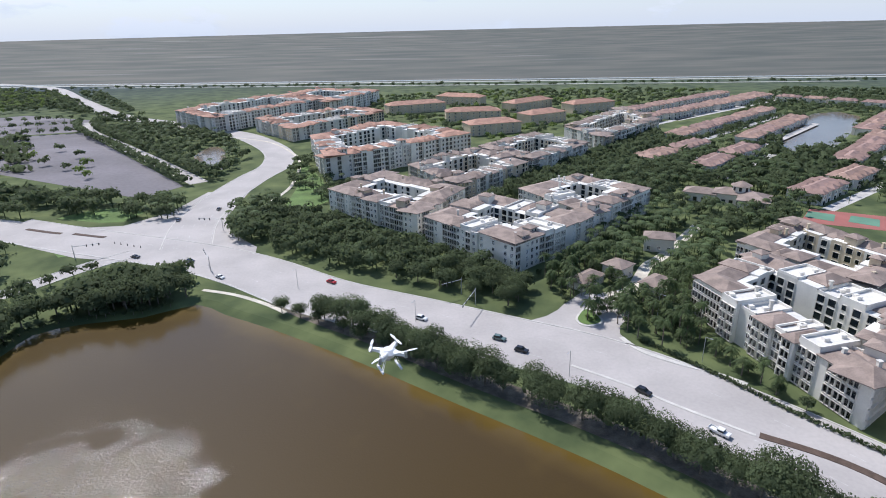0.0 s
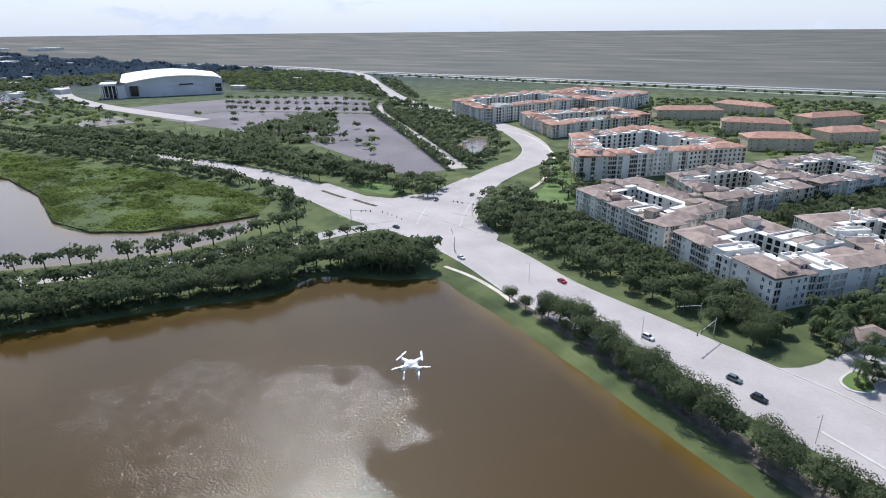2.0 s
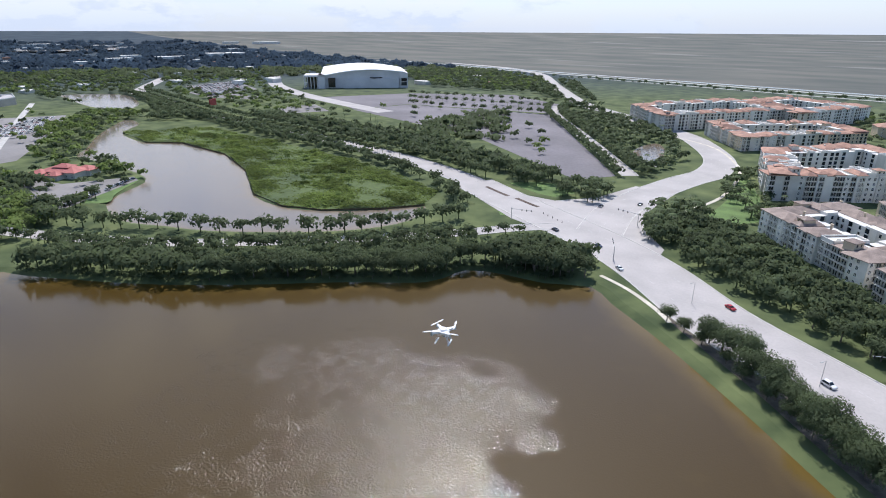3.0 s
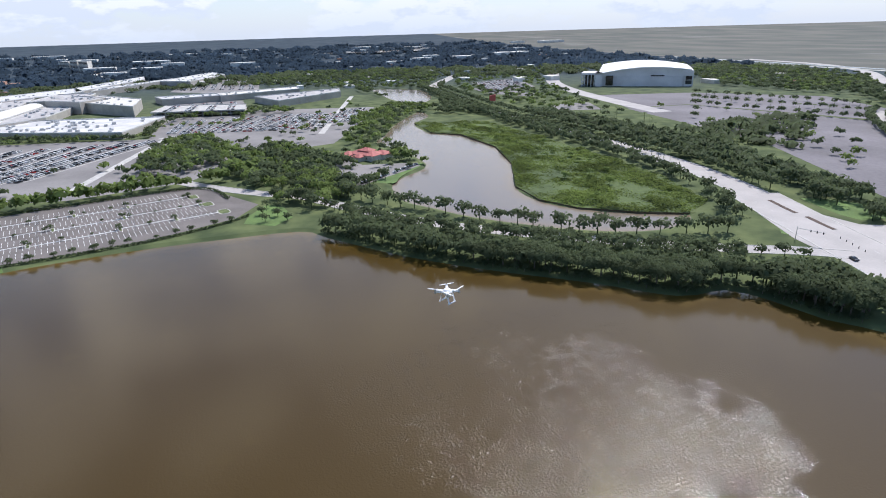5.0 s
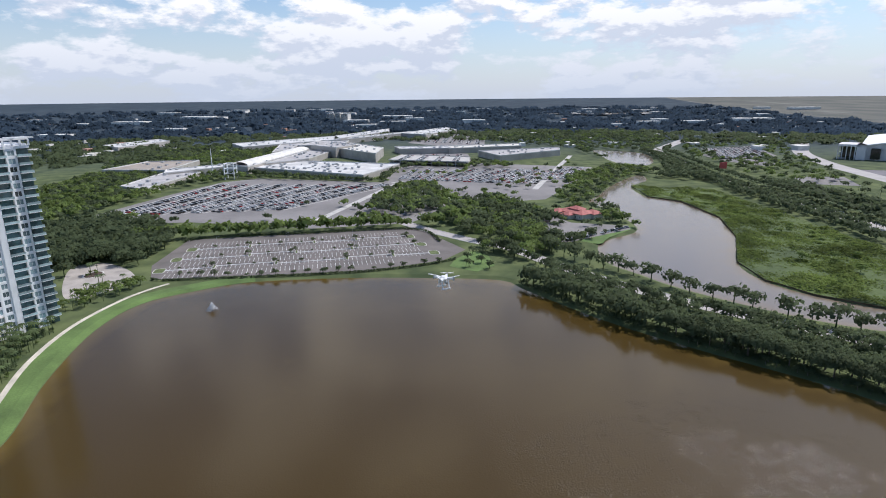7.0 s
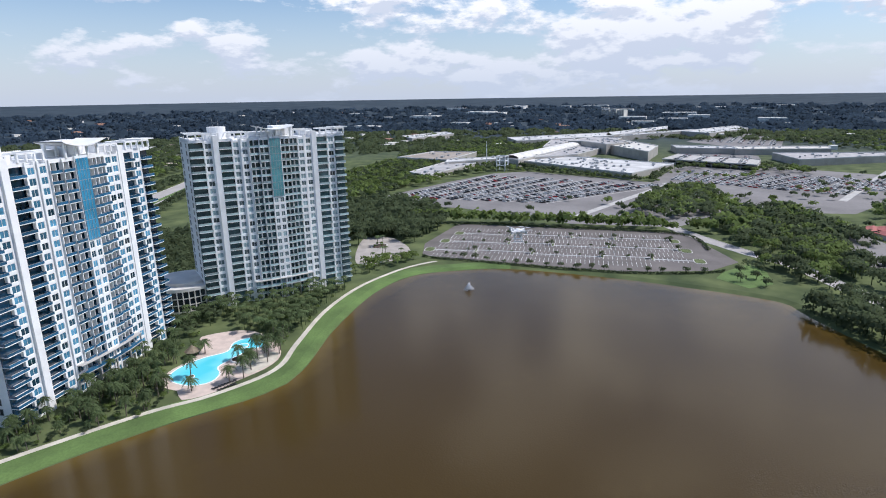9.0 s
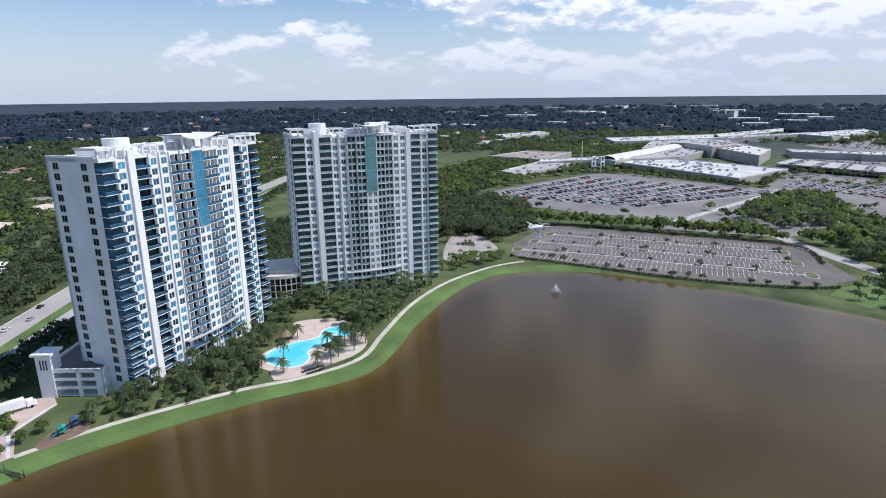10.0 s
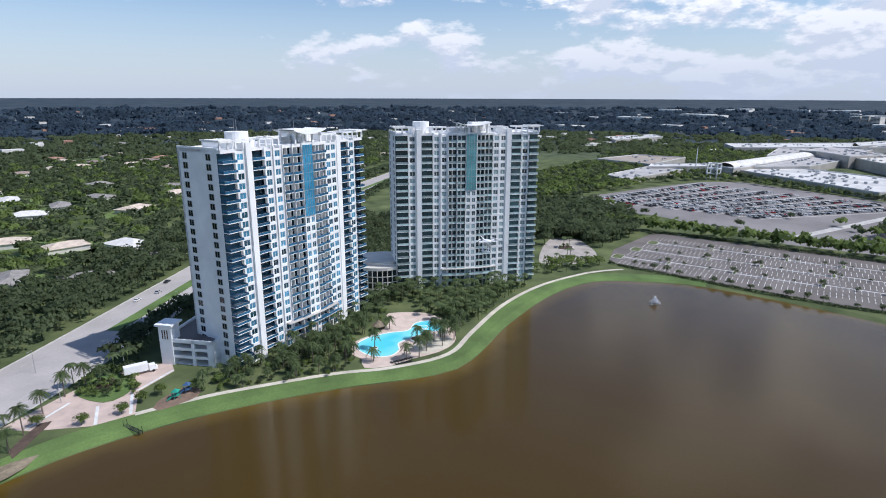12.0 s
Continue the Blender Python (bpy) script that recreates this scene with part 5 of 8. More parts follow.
strip(g, smooth_line([(40, 152), (55, 140), (65, 130), (80, 117)], 3), -0.5, 0.5, LAND + 0.16, 0.1)
whole("trim_divider", g, [KERB], "low concrete divider along the boulevard", "kerb", "structure")
slab("pavement_gate_drive", [(30, 181.5), (44, 171), (58, 163), (62.6, 163.4), (60.8, 170.9), (62.4, 176.3), (65.6, 180.5), (69.4, 186.7), (66, 198), (56, 206), (50.5, 199), (46.5, 195), (43.4, 190.4), (38.1, 185.4)], ROADTOP, "pale entrance drive between palms", "drive", LAND + 0.074)
g = Geo()
strip(g, smooth_line([(60.6, 168.5), (62.2, 163.8), (65.4, 158.4), (73, 152), (81.5, 146.4), (89, 139.4)], 2), -0.9, 0.9, LAND + 0.2, 0.2)
whole("pavement_gate_kerb", g, [KERB], "wide pale kerb curving from the gate", "kerb", "structure")
g = Geo()
strip(g, smooth_line([(-68, 205), (-45, 187.5), (-22, 171), (2, 151.5), (18, 139.5), (36, 126.5), (52, 113.5), (66, 100.5), (84, 80), (104, 52)], 5), -4.2, 3.6, LAND + 0.03)
whole("bed_tree_row", g, [material("grey_leaf_litter", (0.155, 0.13, 0.10), 0.95, 0.35, 0.35, 2.0)], "bare brown earth and leaf litter under the trees", "planting bed", "structure")
slab("pavement_plaza", smooth_line([(-280, -194), (-334, -224), (-348, -212), (-332, -188), (-312, -174), (-292, -177)], 4, True), material("tan_forecourt_paving", (0.40, 0.36, 0.32), 0.88, 0.14, 0.15, 2.0), "tan paved forecourt behind the tower", "forecourt", LAND + 0.06)
for c, r0 in (((-322, -203), 5.0), ((-300, -185), 3.2)):
    for name, mat, f, z, label in (("trim_forecourt_island", KERB, 1.0, 0.2, "pale kerb round a forecourt island"), ("bed_forecourt", MULCH, 0.85, 0.28, "planted bed in the forecourt")):
        slab(name, [(c[0] + r0 * f * 1.5 * math.cos(a), c[1] + r0 * f * math.sin(a)) for a in np.linspace(0, 2 * math.pi, 21)[:-1]], mat, label, "flower bed", LAND + z)
slab("pavement_turning_circle", [(-8, -202), (-15, -194), (-29, -184), (-41, -182), (-47, -197), (-62, -204), (-64, -212), (-52, -218), (-30, -213)], PAVER, "pinkish paved turning court with white bands", "forecourt", LAND + 0.06)
slab("lawn_island", smooth_line([(-31, -212), (-43, -219), (-49, -210), (-45, -199), (-36, -197)], 3, True), LAWN, "planted lawn island with a pale kerb", "lawn", LAND + 0.2)
slab("bed_mulch", smooth_line([(-8, -181), (-16, -190), (-21, -196), (-18, -197), (-8, -186)], 3, True), MULCH, "red mulch bed under palms", "flower bed", LAND + 0.12)
slab("bed_mulch", smooth_line([(-37, -211), (-44, -214), (-44, -209), (-38, -206)], 3, True), MULCH, "red mulch bed with shrubs", "flower bed", LAND + 0.28)
slab("beach_bank", smooth_line([(-2, -171), (-10, -174), (-14, -178), (-4, -179), (2, -175)], 3, True), material("brown_bank_sand", (0.27, 0.22, 0.15), 0.95, 0.3, 0.4, 2.0), "brown sandy bank at the water's edge", "bank", LAND + 0.05)
slab("pavement_playground", smooth_line([(-47, -179), (-60, -179), (-63, -185), (-60, -189), (-49, -185)], 3, True), material("brown_rubber_mulch", (0.22, 0.15, 0.11), 0.95, 0.2, 0.4, 3.0), "brown playground surface", "playground", LAND + 0.07)
for a, b in (((-30, -184), (-34, -196)), ((-40, -183), (-45, -197)), ((-47, -198), (-62, -205)), ((-14, -196), (-28, -205))):
    g = Geo()
    strip(g, [a, lerp(a, b, 0.5), b], -0.5, 0.5, LAND + 0.075)
    whole("trim_paver_band", g, [PAINT], "white band across the paving", "paving", "structure")
g = Geo()
strip(g, smooth_line([(-112, 300), (-108, 340), (-103, 385), (-112, 452), (-128, 498), (-165, 556), (-216, 590)], 8), -1.2, 1.2, LAND + 0.1, 0.1)
whole("pavement_sidewalk", g, [SAND], "pale curving sidewalk beside the road", "path", "structure")
g = Geo()
strip(g, smooth_line([(-100, 216), (-84, 210), (-68, 200), (-60, 193)], 4), -1.0, 1.0, LAND + 0.05, 0.04)
whole("pavement_sidewalk", g, [SAND], "pale lakeside walk under the trees", "path", "structure")
slab("lawn_verge", [(-118, 300), (-108, 290), (-94, 318), (-98, 380), (-112, 440), (-104, 448), (-84, 400), (-70, 345), (-86, 318), (-98, 286)], LAWN, "bright lawn beside the curving road", "lawn", LAND + 0.05)
slab("lawn_verge", [(-366, 25), (-345, 12), (-330, 8), (-318, 24), (-330, 36), (-354, 34)], LAWN, "bright lawn at the end of the lot", "lawn", LAND + 0.05)
slab("lawn_verge", [(-226, 322), (-196, 312), (-182, 312), (-178, 330), (-196, 344), (-214, 338)], LAWN, "lawn at the junction corner", "lawn", LAND + 0.05)
slab("lawn_verge", [(-196, 268), (-186, 258), (-176, 262), (-186, 276), (-206, 284)], LAWN, "lawn corner by the junction", "lawn", LAND + 0.05)
slab("lawn_peninsula", smooth_line([(-380, 114), (-398, 126), (-430, 156), (-436, 150), (-420, 118), (-396, 100)], 5, True), LAWN, "grassy point in the lake", "lawn", LAND + 0.03)
BLOCKED.append([(-8, -202), (-15, -194), (-29, -184), (-41, -182), (-62, -204), (-64, -212), (-30, -213)])
BLOCKED.append([(-280, -194), (-334, -224), (-348, -212), (-332, -188), (-312, -174), (-292, -177)])

# ---------------------------------------------------------------- pool court
DECK = smooth_line([(-157, -193), (-170, -181), (-168, -164), (-158, -150), (-146, -146), (-131, -149), (-122, -150), (-114, -156), (-118, -163), (-118, -171), (-127, -178), (-140, -179), (-151, -185)], 3, True)
g = Geo()
g.prism(DECK[::-1], LAND - 0.1, LAND + 0.08)
whole("pool_deck", g, [material("blush_deck_pavers", (0.62, 0.50, 0.43), 0.85, 0.1, 0.3, 3.0)], "blush paved deck around the pool", "pool deck", "structure")
BLOCKED.append(DECK)
POOL = smooth_line([(-125, -175), (-122, -169), (-123, -161), (-128, -157), (-134, -159), (-138, -164), (-146, -164), (-155, -164), (-160, -161), (-165, -165), (-165, -172), (-158, -175), (-150, -171), (-142, -175), (-133, -177)], 2, True)
build_water("water_pool", POOL, POOLWATER, "bright turquoise pool water", LAND + 0.12, 2.0)
g = Geo()
ring = POOL + [POOL[0], POOL[1]]
strip(g, ring, -0.45, 0.1, LAND + 0.16, 0.1)
whole("trim_pool_edge", g, [STUCCO], "white coping round the pool", "coping", "structure")
spa = thing("spa", "round white spa beside the pool", "spa", pose(-156.5, -168.5, LAND + 0.1))
g = Geo()
g.cone(0, 0, 0, 0.5, 2.3, 2.3, 20)
part("rim", g, [STUCCO], spa)
g = Geo()
g.cone(0, 0, 0.5, 0.52, 1.8, 1.8, 20)
part("spa_water", g, [POOLWATER], spa)
for x, y, r in ((-127.5, -166.5, 1.3), (-146, -161, 3.2)):
    isl = thing("pool_planter", "round white planter in the pool", "planter", pose(x, y, LAND + 0.08))
    g = Geo()
    g.cone(0, 0, 0, 0.45, r, r, 18)
    part("rim", g, [STUCCO], isl)
    g = Geo()
    g.cone(0, 0, 0.45, 0.5, r * 0.8, r * 0.8, 18)
    part("soil", g, [MULCH], isl)
slab("beach_sand", smooth_line([(-140, -157), (-150, -158), (-158, -152), (-150, -147), (-138, -149)], 3, True), SAND, "pale sand bed under palms", "sand", LAND + 0.13)
hut = thing("thatched_hut", "thatched hut with posts beside the pool", "hut", pose(-141, -180.5, LAND + 0.08))
g = Geo()
g.cone(0, 0, 2.4, 4.8, 3.0, 0.2, 12)
part("thatch", g, [material("dry_thatch", (0.24, 0.19, 0.13), 0.95, 0.25, 0.8, 6.0)], hut)
for i in range(5):
    g = Geo()
    g.cone(2.2 * math.cos(i * 1.257), 2.2 * math.sin(i * 1.257), 0, 2.6, 0.1, 0.1, 6)
    part("post", g, [BARK], hut)


def lounger():
    t = thing("sun_lounger", "dark sun lounger with a raised back on the deck", "lounger", pose(-124, -151.5, LAND + 0.08), "loungers by the pool")
    g = Geo()
    g.box(-0.33, 0.33, -0.95, 0.45, 0.26, 0.36)
    part("bed", g, [BLACK], t)
    g = Geo()
    g.quad((-0.33, 0.45, 0.36), (0.33, 0.45, 0.36), (0.33, 0.95, 0.8), (-0.33, 0.95, 0.8))
    g.quad((-0.33, 0.95, 0.74), (0.33, 0.95, 0.74), (0.33, 0.45, 0.28), (-0.33, 0.45, 0.28))
    part("backrest", g, [BLACK], t)
    for x in (-0.28, 0.28):
        for y in (-0.8, 0.4):
            g = Geo()
            g.box(x - 0.03, x + 0.03, y - 0.03, y + 0.03, 0, 0.26)
            part("leg", g, [METAL], t)
    return t


first = lounger()
for i in range(1, 14):
    copy_thing(first, pose(-124 - 1.15 * (i % 8) - 0.3 * (i // 8), -151.6 + 2.6 * (i // 8) + 0.35 * (i % 8), LAND + 0.08, 0, 0, 12))

# ---------------------------------------------------------------- beside the towers
garage = thing("parking_garage", "white parking garage with open levels beside the tower", "garage", placed(-61.5, -213.5, -12, 17))
g = Geo()
D = 38
g.box(0, 22, 0.6, D, 0, 0.3)
for z in (3.2, 6.4, 9.4):
    g.box(0, 22, 0.2, D, z - 0.4, z)
for x0, x1 in ((0, 4.6), (12.6, 13.8), (19.0, 22)):
    g.box(x0, x1, 0, 1.0, 0, 10.4)
g.box(0, 22, 0, 0.6, 9.2, 10.6)
g.box(4.6, 12.6, 0.1, 0.4, 3.2, 4.0)
g.box(4.6, 12.6, 0.1, 0.4, 6.4, 7.2)
g.box(13.8, 19.0, 0.1, 0.4, 3.2, 4.0)
g.box(13.8, 19.0, 0.1, 0.4, 6.4, 7.2)
g.box(0, 0.6, 0, D, 0, 10.6)
g.box(21.4, 22, 0, D, 0, 10.6)
g.box(0, 22, D - 0.6, D, 0, 10.6)
part("wall", g, [STUCCO], garage)
# solid black block in place of the shade deep inside the open levels
g = Geo()
g.box(0.6, 21.4, 6.0, D - 1, 0.3, 9.0)
part("inner_levels", g, [BLACK], garage, "black block standing in for the shade inside the levels")
g = Geo()
g.box(0.6, 21.4, 0.6, D - 0.6, 9.45, 9.6)
part("roof_deck", g, [ASPHALT], garage)
g = Geo()
g.box(-0.2, 5.0, -0.3, 5.0, 0, 15.6)
g.box(-1.1, 5.9, -1.2, 5.9, 15.6, 16.4)
part("stair_tower", g, [STUCCO], garage)
g = Geo()
for i in range(3):
    g.box(1.2 + i * 1.0, 1.6 + i * 1.0, -0.4, -0.25, 10.4, 14.0)
part("slot_window", g, [MULCH], garage)
BLOCKED.append([(-58, -216), (-75, -194), (-110, -215), (-95, -245)])

lobby = thing("lobby_pavilion", "curved glazed lobby with a pale roof between the towers", "lobby", pose(-186, -234, LAND))
g, gl = Geo(), Geo()
g.cone(0, 0, 0, 1.2, 17, 17, 40)
gl.cone(0, 0, 1.2, 11.0, 16.5, 16.5, 40)
g.cone(0, 0, 11.0, 12.6, 17.2, 17.2, 40)
g.cone(0, 0, 12.6, 14.0, 12.0, 12.0, 32)
for i in range(40):
    a = 2 * math.pi * i / 40
    g.cone(16.9 * math.cos(a), 16.9 * math.sin(a), 1.2, 11.0, 0.3, 0.3, 5)
for z in (4.2, 7.4):
    for i in range(40):
        a0, a1 = 2 * math.pi * i / 40, 2 * math.pi * (i + 1) / 40
        for r, s in ((16.95, 1),):
            p0, p1 = (r * math.cos(a0), r * math.sin(a0)), (r * math.cos(a1), r * math.sin(a1))
            g.quad((*p0, z), (*p1, z), (*p1, z + 0.5), (*p0, z + 0.5))
part("colonnade", g, [CREAM], lobby)
part("glazing", gl, [DARKGLASS], lobby)
BLOCKED.append([(-203, -217), (-169, -217), (-169, -251), (-203, -251)])


def box_truck(at):
    t = thing("box_truck", "white box truck parked on the paved court", "truck", at)
    g = Geo()
    g.box(-1.25, 1.25, -7.0, 1.0, 1.1, 3.9)
    part("cargo_box", g, [STUCCO], t)
    g = Geo()
    g.box(-1.15, 1.15, 1.3, 3.4, 0.7, 2.8)
    g.prism([(-1.1, 3.4), (1.1, 3.4), (1.1, 4.2), (-1.1, 4.2)], 0.7, 1.8)
    part("cab", g, [STUCCO], t)
    g = Geo()
    g.box(-1.05, 1.05, 3.38, 3.46, 1.85, 2.6)
    part("windscreen", g, [DARKGLASS], t)
    g = Geo()
    g.box(-1.28, -1.26, -6.6, -4.4, 1.6, 3.2)
    part("side_mark", g, [material("blue_livery", (0.10, 0.12, 0.35), 0.5, 0.1, 1.0, 4.0)], t)
    for y in (-5.5, -4.2, 2.6):
        for x in (-1.1, 1.1):
            g = Geo()
            for k in range(10):
                a0, a1 = 2 * math.pi * k / 10, 2 * math.pi * (k + 1) / 10
                p = [(x + s, y + 0.5 * math.cos(a), 0.5 + 0.5 * math.sin(a)) for s in (-0.15, 0.15) for a in (a0, a1)]
                g.quad(p[0], p[1], p[3], p[2])
                g.tri((x - 0.15, y, 0.5), p[1], p[0])
                g.tri((x + 0.15, y, 0.5), p[2], p[3])
            part("wheel", g, [BLACK], t)
    return t


box_truck(pose(-54, -210.5, LAND + 0.06, 0, 0, 80))
play = thing("play_set", "green and blue climbing frame with slides on the playground", "playground", pose(-53, -183, LAND + 0.07))
for x, y, h, m in ((-1.5, 0, 2.6, "green"), (-6, -1.5, 2.9, "blue")):
    col = material(m + "_play_plastic", (0.03, 0.30, 0.22) if m == "green" else (0.06, 0.12, 0.24), 0.5, 0.1, 1.0, 4.0)
    for a in (-1, 1):
        for b in (-1, 1):
            g = Geo()
            g.cone(x + a, y + b, 0, h, 0.08, 0.08, 6)
            part("post", g, [col], play)
    g = Geo()
    g.box(x - 1.1, x + 1.1, y - 1.1, y + 1.1, 1.2, 1.35)
    part("platform", g, [col], play)
    g = Geo()
    g.cone(x, y, h, h + 1.0, 1.7, 0.1, 4)
    part("roof", g, [col], play)
    g = Geo()
    g.quad((x + 1.1, y - 0.4, 1.3), (x + 1.1, y + 0.4, 1.3), (x + 3.2, y + 0.4, 0.2), (x + 3.2, y - 0.4, 0.2))
    g.quad((x + 1.1, y + 0.4, 1.2), (x + 1.1, y - 0.4, 1.2), (x + 3.2, y - 0.4, 0.1), (x + 3.2, y + 0.4, 0.1))
    part("slide", g, [col], play)
dock = thing("water_gauge", "dark slatted gauge stand at the lake edge", "stand", pose(-37.6, -173.5, LAND - 0.4, 0, 0, 15))
for x in (-0.6, 0.6):
    g = Geo()
    g.box(x - 0.08, x + 0.08, -4.0, 4.0, 0.3, 0.45)
    part("rail", g, [BLACK], dock)
for i in range(13):
    g = Geo()
    g.box(-0.7, 0.7, -4.0 + i * 0.66, -3.75 + i * 0.66, 0.45, 0.5)
    part("slat", g, [BLACK], dock)
for y in (-3.8, 3.8):
    for x in (-0.6, 0.6):
        g = Geo()
        g.cone(x, y, -0.9 if y > 0 else 0, 2.2, 0.09, 0.09, 6)
        part("post", g, [BLACK], dock)

fountain = thing("fountain", "white fountain spray on the lake", "fountain", pose(-262, -111, 0))
g = Geo()
g.cone(0, 0, -0.2, 0.35, 0.9, 0.7, 12)
part("float", g, [BLACK], fountain)
fr = np.random.default_rng(3)
vs, fs = [], []
for i in range(900):
    a, t = fr.uniform(0, 6.283), fr.uniform(0, 1)
    out = fr.uniform(0.3, 3.4)
    p = np.array((out * t * math.cos(a), out * t * math.sin(a), 0.2 + (4.6 - out) * 4 * t * (1 - t) * fr.uniform(0.7, 1.0)))
    d = fr.normal(size=(2, 3)) * 0.13
    k = len(vs)
    vs += [p - d[0], p - d[1], p + d[0], p + d[1]]
    fs.append((k, k + 1, k + 2, k + 3))
part("spray", array_mesh("spray", np.array(vs), np.array(fs), [DRONEWHITE]), [], fountain)

# ---------------------------------------------------------------- the hovering drone
drone = thing("drone", "white quadcopter with a camera and landing legs in the air", "drone", pose(0, 0, 98.5, 0, 0, 25))
g = Geo()
g.cone(0, 0, -0.035, 0.0, 0.06, 0.085, 14)
g.cone(0, 0, 0.0, 0.035, 0.085, 0.045, 14)
g.cone(0, 0, -0.055, -0.035, 0.045, 0.06, 14)
part("body", g, [DRONEWHITE], drone)
for i in range(4):
    a = math.radians(45 + 90 * i)
    c, s = math.cos(a), math.sin(a)
    g = Geo()
    for sd in (-1, 1):
        for z0, z1 in ((-0.014, 0.016),):
            p = [(0.05 * c - sd * 0.028 * s, 0.05 * s + sd * 0.028 * c), (0.178 * c - sd * 0.014 * s, 0.178 * s + sd * 0.014 * c)]
            q = [(0.05 * c, 0.05 * s), (0.178 * c, 0.178 * s)]
            g.quad((*p[0], z1), (*p[1], z1), (*q[1], z1 + 0.006), (*q[0], z1 + 0.006))
            g.quad((*p[0], z0), (*p[1], z0), (*q[1], z0 - 0.006), (*q[0], z0 - 0.006))
            g.quad((*p[0], z0), (*p[1], z0), (*p[1], z1), (*p[0], z1))
    arm = part("arm", g, [DRONEWHITE], drone)
    g = Geo()
    g.cone(0.178 * c, 0.178 * s, -0.03, 0.035, 0.017, 0.015, 10)
    part("motor", g, [METAL], arm)
    g = Geo()
    b = a + 0.9 + i
    for sd in (-1, 1):
        e = (math.cos(b) * sd, math.sin(b) * sd)
        o = (-e[1], e[0])
        p = (0.178 * c, 0.178 * s)
        pts = [(p[0] + e[0] * u + o[0] * w, p[1] + e[1] * u + o[1] * w) for u, w in ((0.01, -0.008), (0.06, -0.016), (0.118, -0.006), (0.118, 0.004), (0.05, 0.014), (0.01, 0.008))]
        g.prism(pts, 0.036, 0.040)
    part("propeller", g, [DRONEWHITE], arm)
for sd in (-1, 1):
    g = Geo()
    for y in (-0.06, 0.06):
        g.quad((sd * 0.045, y - 0.008, -0.03), (sd * 0.045, y + 0.008, -0.03), (sd * 0.085, y + 0.008, -0.165), (sd * 0.085, y - 0.008, -0.165))
        g.quad((sd * 0.06, y + 0.008, -0.03), (sd * 0.06, y - 0.008, -0.03), (sd * 0.1, y - 0.008, -0.165), (sd * 0.1, y + 0.008, -0.165))
    g.box(sd * 0.092 - 0.009, sd * 0.092 + 0.009, -0.085, 0.085, -0.175, -0.16)
    part("landing_leg", g, [DRONEWHITE], drone)
g = Geo()
g.box(-0.022, 0.022, 0.02, 0.07, -0.11, -0.065)
part("camera_gimbal", g, [METAL], drone)

# ---------------------------------------------------------------- vehicles
CAR_PAINTS = {"white": (0.78, 0.78, 0.77), "red": (0.42, 0.02, 0.02), "black": (0.02, 0.02, 0.025), "grey green": (0.13, 0.19, 0.18), "silver": (0.48, 0.49, 0.50), "dark blue": (0.03, 0.05, 0.10)}
CAR_MESHES = {}


def car(colour, at, suv=False, group="cars"):
    key = (colour, suv)
    if key not in CAR_MESHES:
        paint = material(colour.replace(" ", "_") + "_car_paint", CAR_PAINTS[colour], 0.25, 0.05, 1.0, 8.0, spec=0.7)
        h = 1.75 if suv else 1.45
        prof = [(-2.3, 0.35), (-2.3, 0.85), (-1.9 if suv else -1.5, 0.95), (-1.6 if suv else -1.0, h), (0.4, h), (1.0, 0.98), (2.1, 0.85), (2.3, 0.6), (2.3, 0.35)]
        g = Geo()
        n = len(prof)
        for sd in (-1, 1):
            base = len(g.v)
            g.v += [(sd * (0.9 if z < 1.0 else 0.72), y, z) for y, z in prof]
            g.f.append(tuple(range(base, base + n)) if sd > 0 else tuple(reversed(range(base, base + n))))
            g.m.append(0)
        for i in range(n):
            j = (i + 1) % n
            g.f.append((i, j, n + j, n + i))
            g.m.append(0)
        sides, front, back = Geo(), Geo(), Geo()
        z0, z1 = 1.02, h - 0.08
        y0, y1, y2, y3 = prof[2][0] + 0.12, prof[3][0] + 0.05, 0.38, 0.92
        sides.quad((0.0, y0, z0), (0.0, y3, z0), (-0.15, y2, z1), (-0.15, y1, z1))
        front.quad((-0.84, 1.02, 1.0), (0.84, 1.02, 1.0), (0.68, 0.44, h), (-0.68, 0.44, h))
        back.quad((0.84, prof[2][0] - 0.02, 0.99), (-0.84, prof[2][0] - 0.02, 0.99), (-0.68, prof[3][0] - 0.03, h), (0.68, prof[3][0] - 0.03, h))
        wl = Geo()
        for k in range(10):
            a0, a1 = 2 * math.pi * k / 10, 2 * math.pi * (k + 1) / 10
            p = [(s, 0.34 * math.cos(a), 0.34 + 0.34 * math.sin(a)) for s in (-0.11, 0.11) for a in (a0, a1)]
            wl.quad(p[0], p[1], p[3], p[2])
            wl.tri((-0.11, 0, 0.34), p[1], p[0])
            wl.tri((0.11, 0, 0.34), p[2], p[3])
        CAR_MESHES[key] = (g.mesh("body", [paint]), wl.mesh("wheel", [BLACK]), sides.mesh("side_window", [DARKGLASS]), front.mesh("windscreen", [DARKGLASS]), back.mesh("rear_window", [DARKGLASS]))
    b, wh, side_glass, front_glass, back_glass = CAR_MESHES[key]
    t = thing("car", f"{colour} {'estate car' if suv else 'saloon car'} standing on the road surface", "car", at, group)
    part("body", b, [], t)
    part("side_window", side_glass, [], t, at=pose(0.905, 0, 0))
    part("side_window", side_glass, [], t, at=pose(-0.905, 0, 0) @ Matrix.Diagonal((-1, 1, 1, 1)))
    part("windscreen", front_glass, [], t)
    part("rear_window", back_glass, [], t)
    for x in (-0.82, 0.82):
        for y in (-1.4, 1.4):
            part("wheel", wh, [], t, at=pose(x, y, 0))
    return t


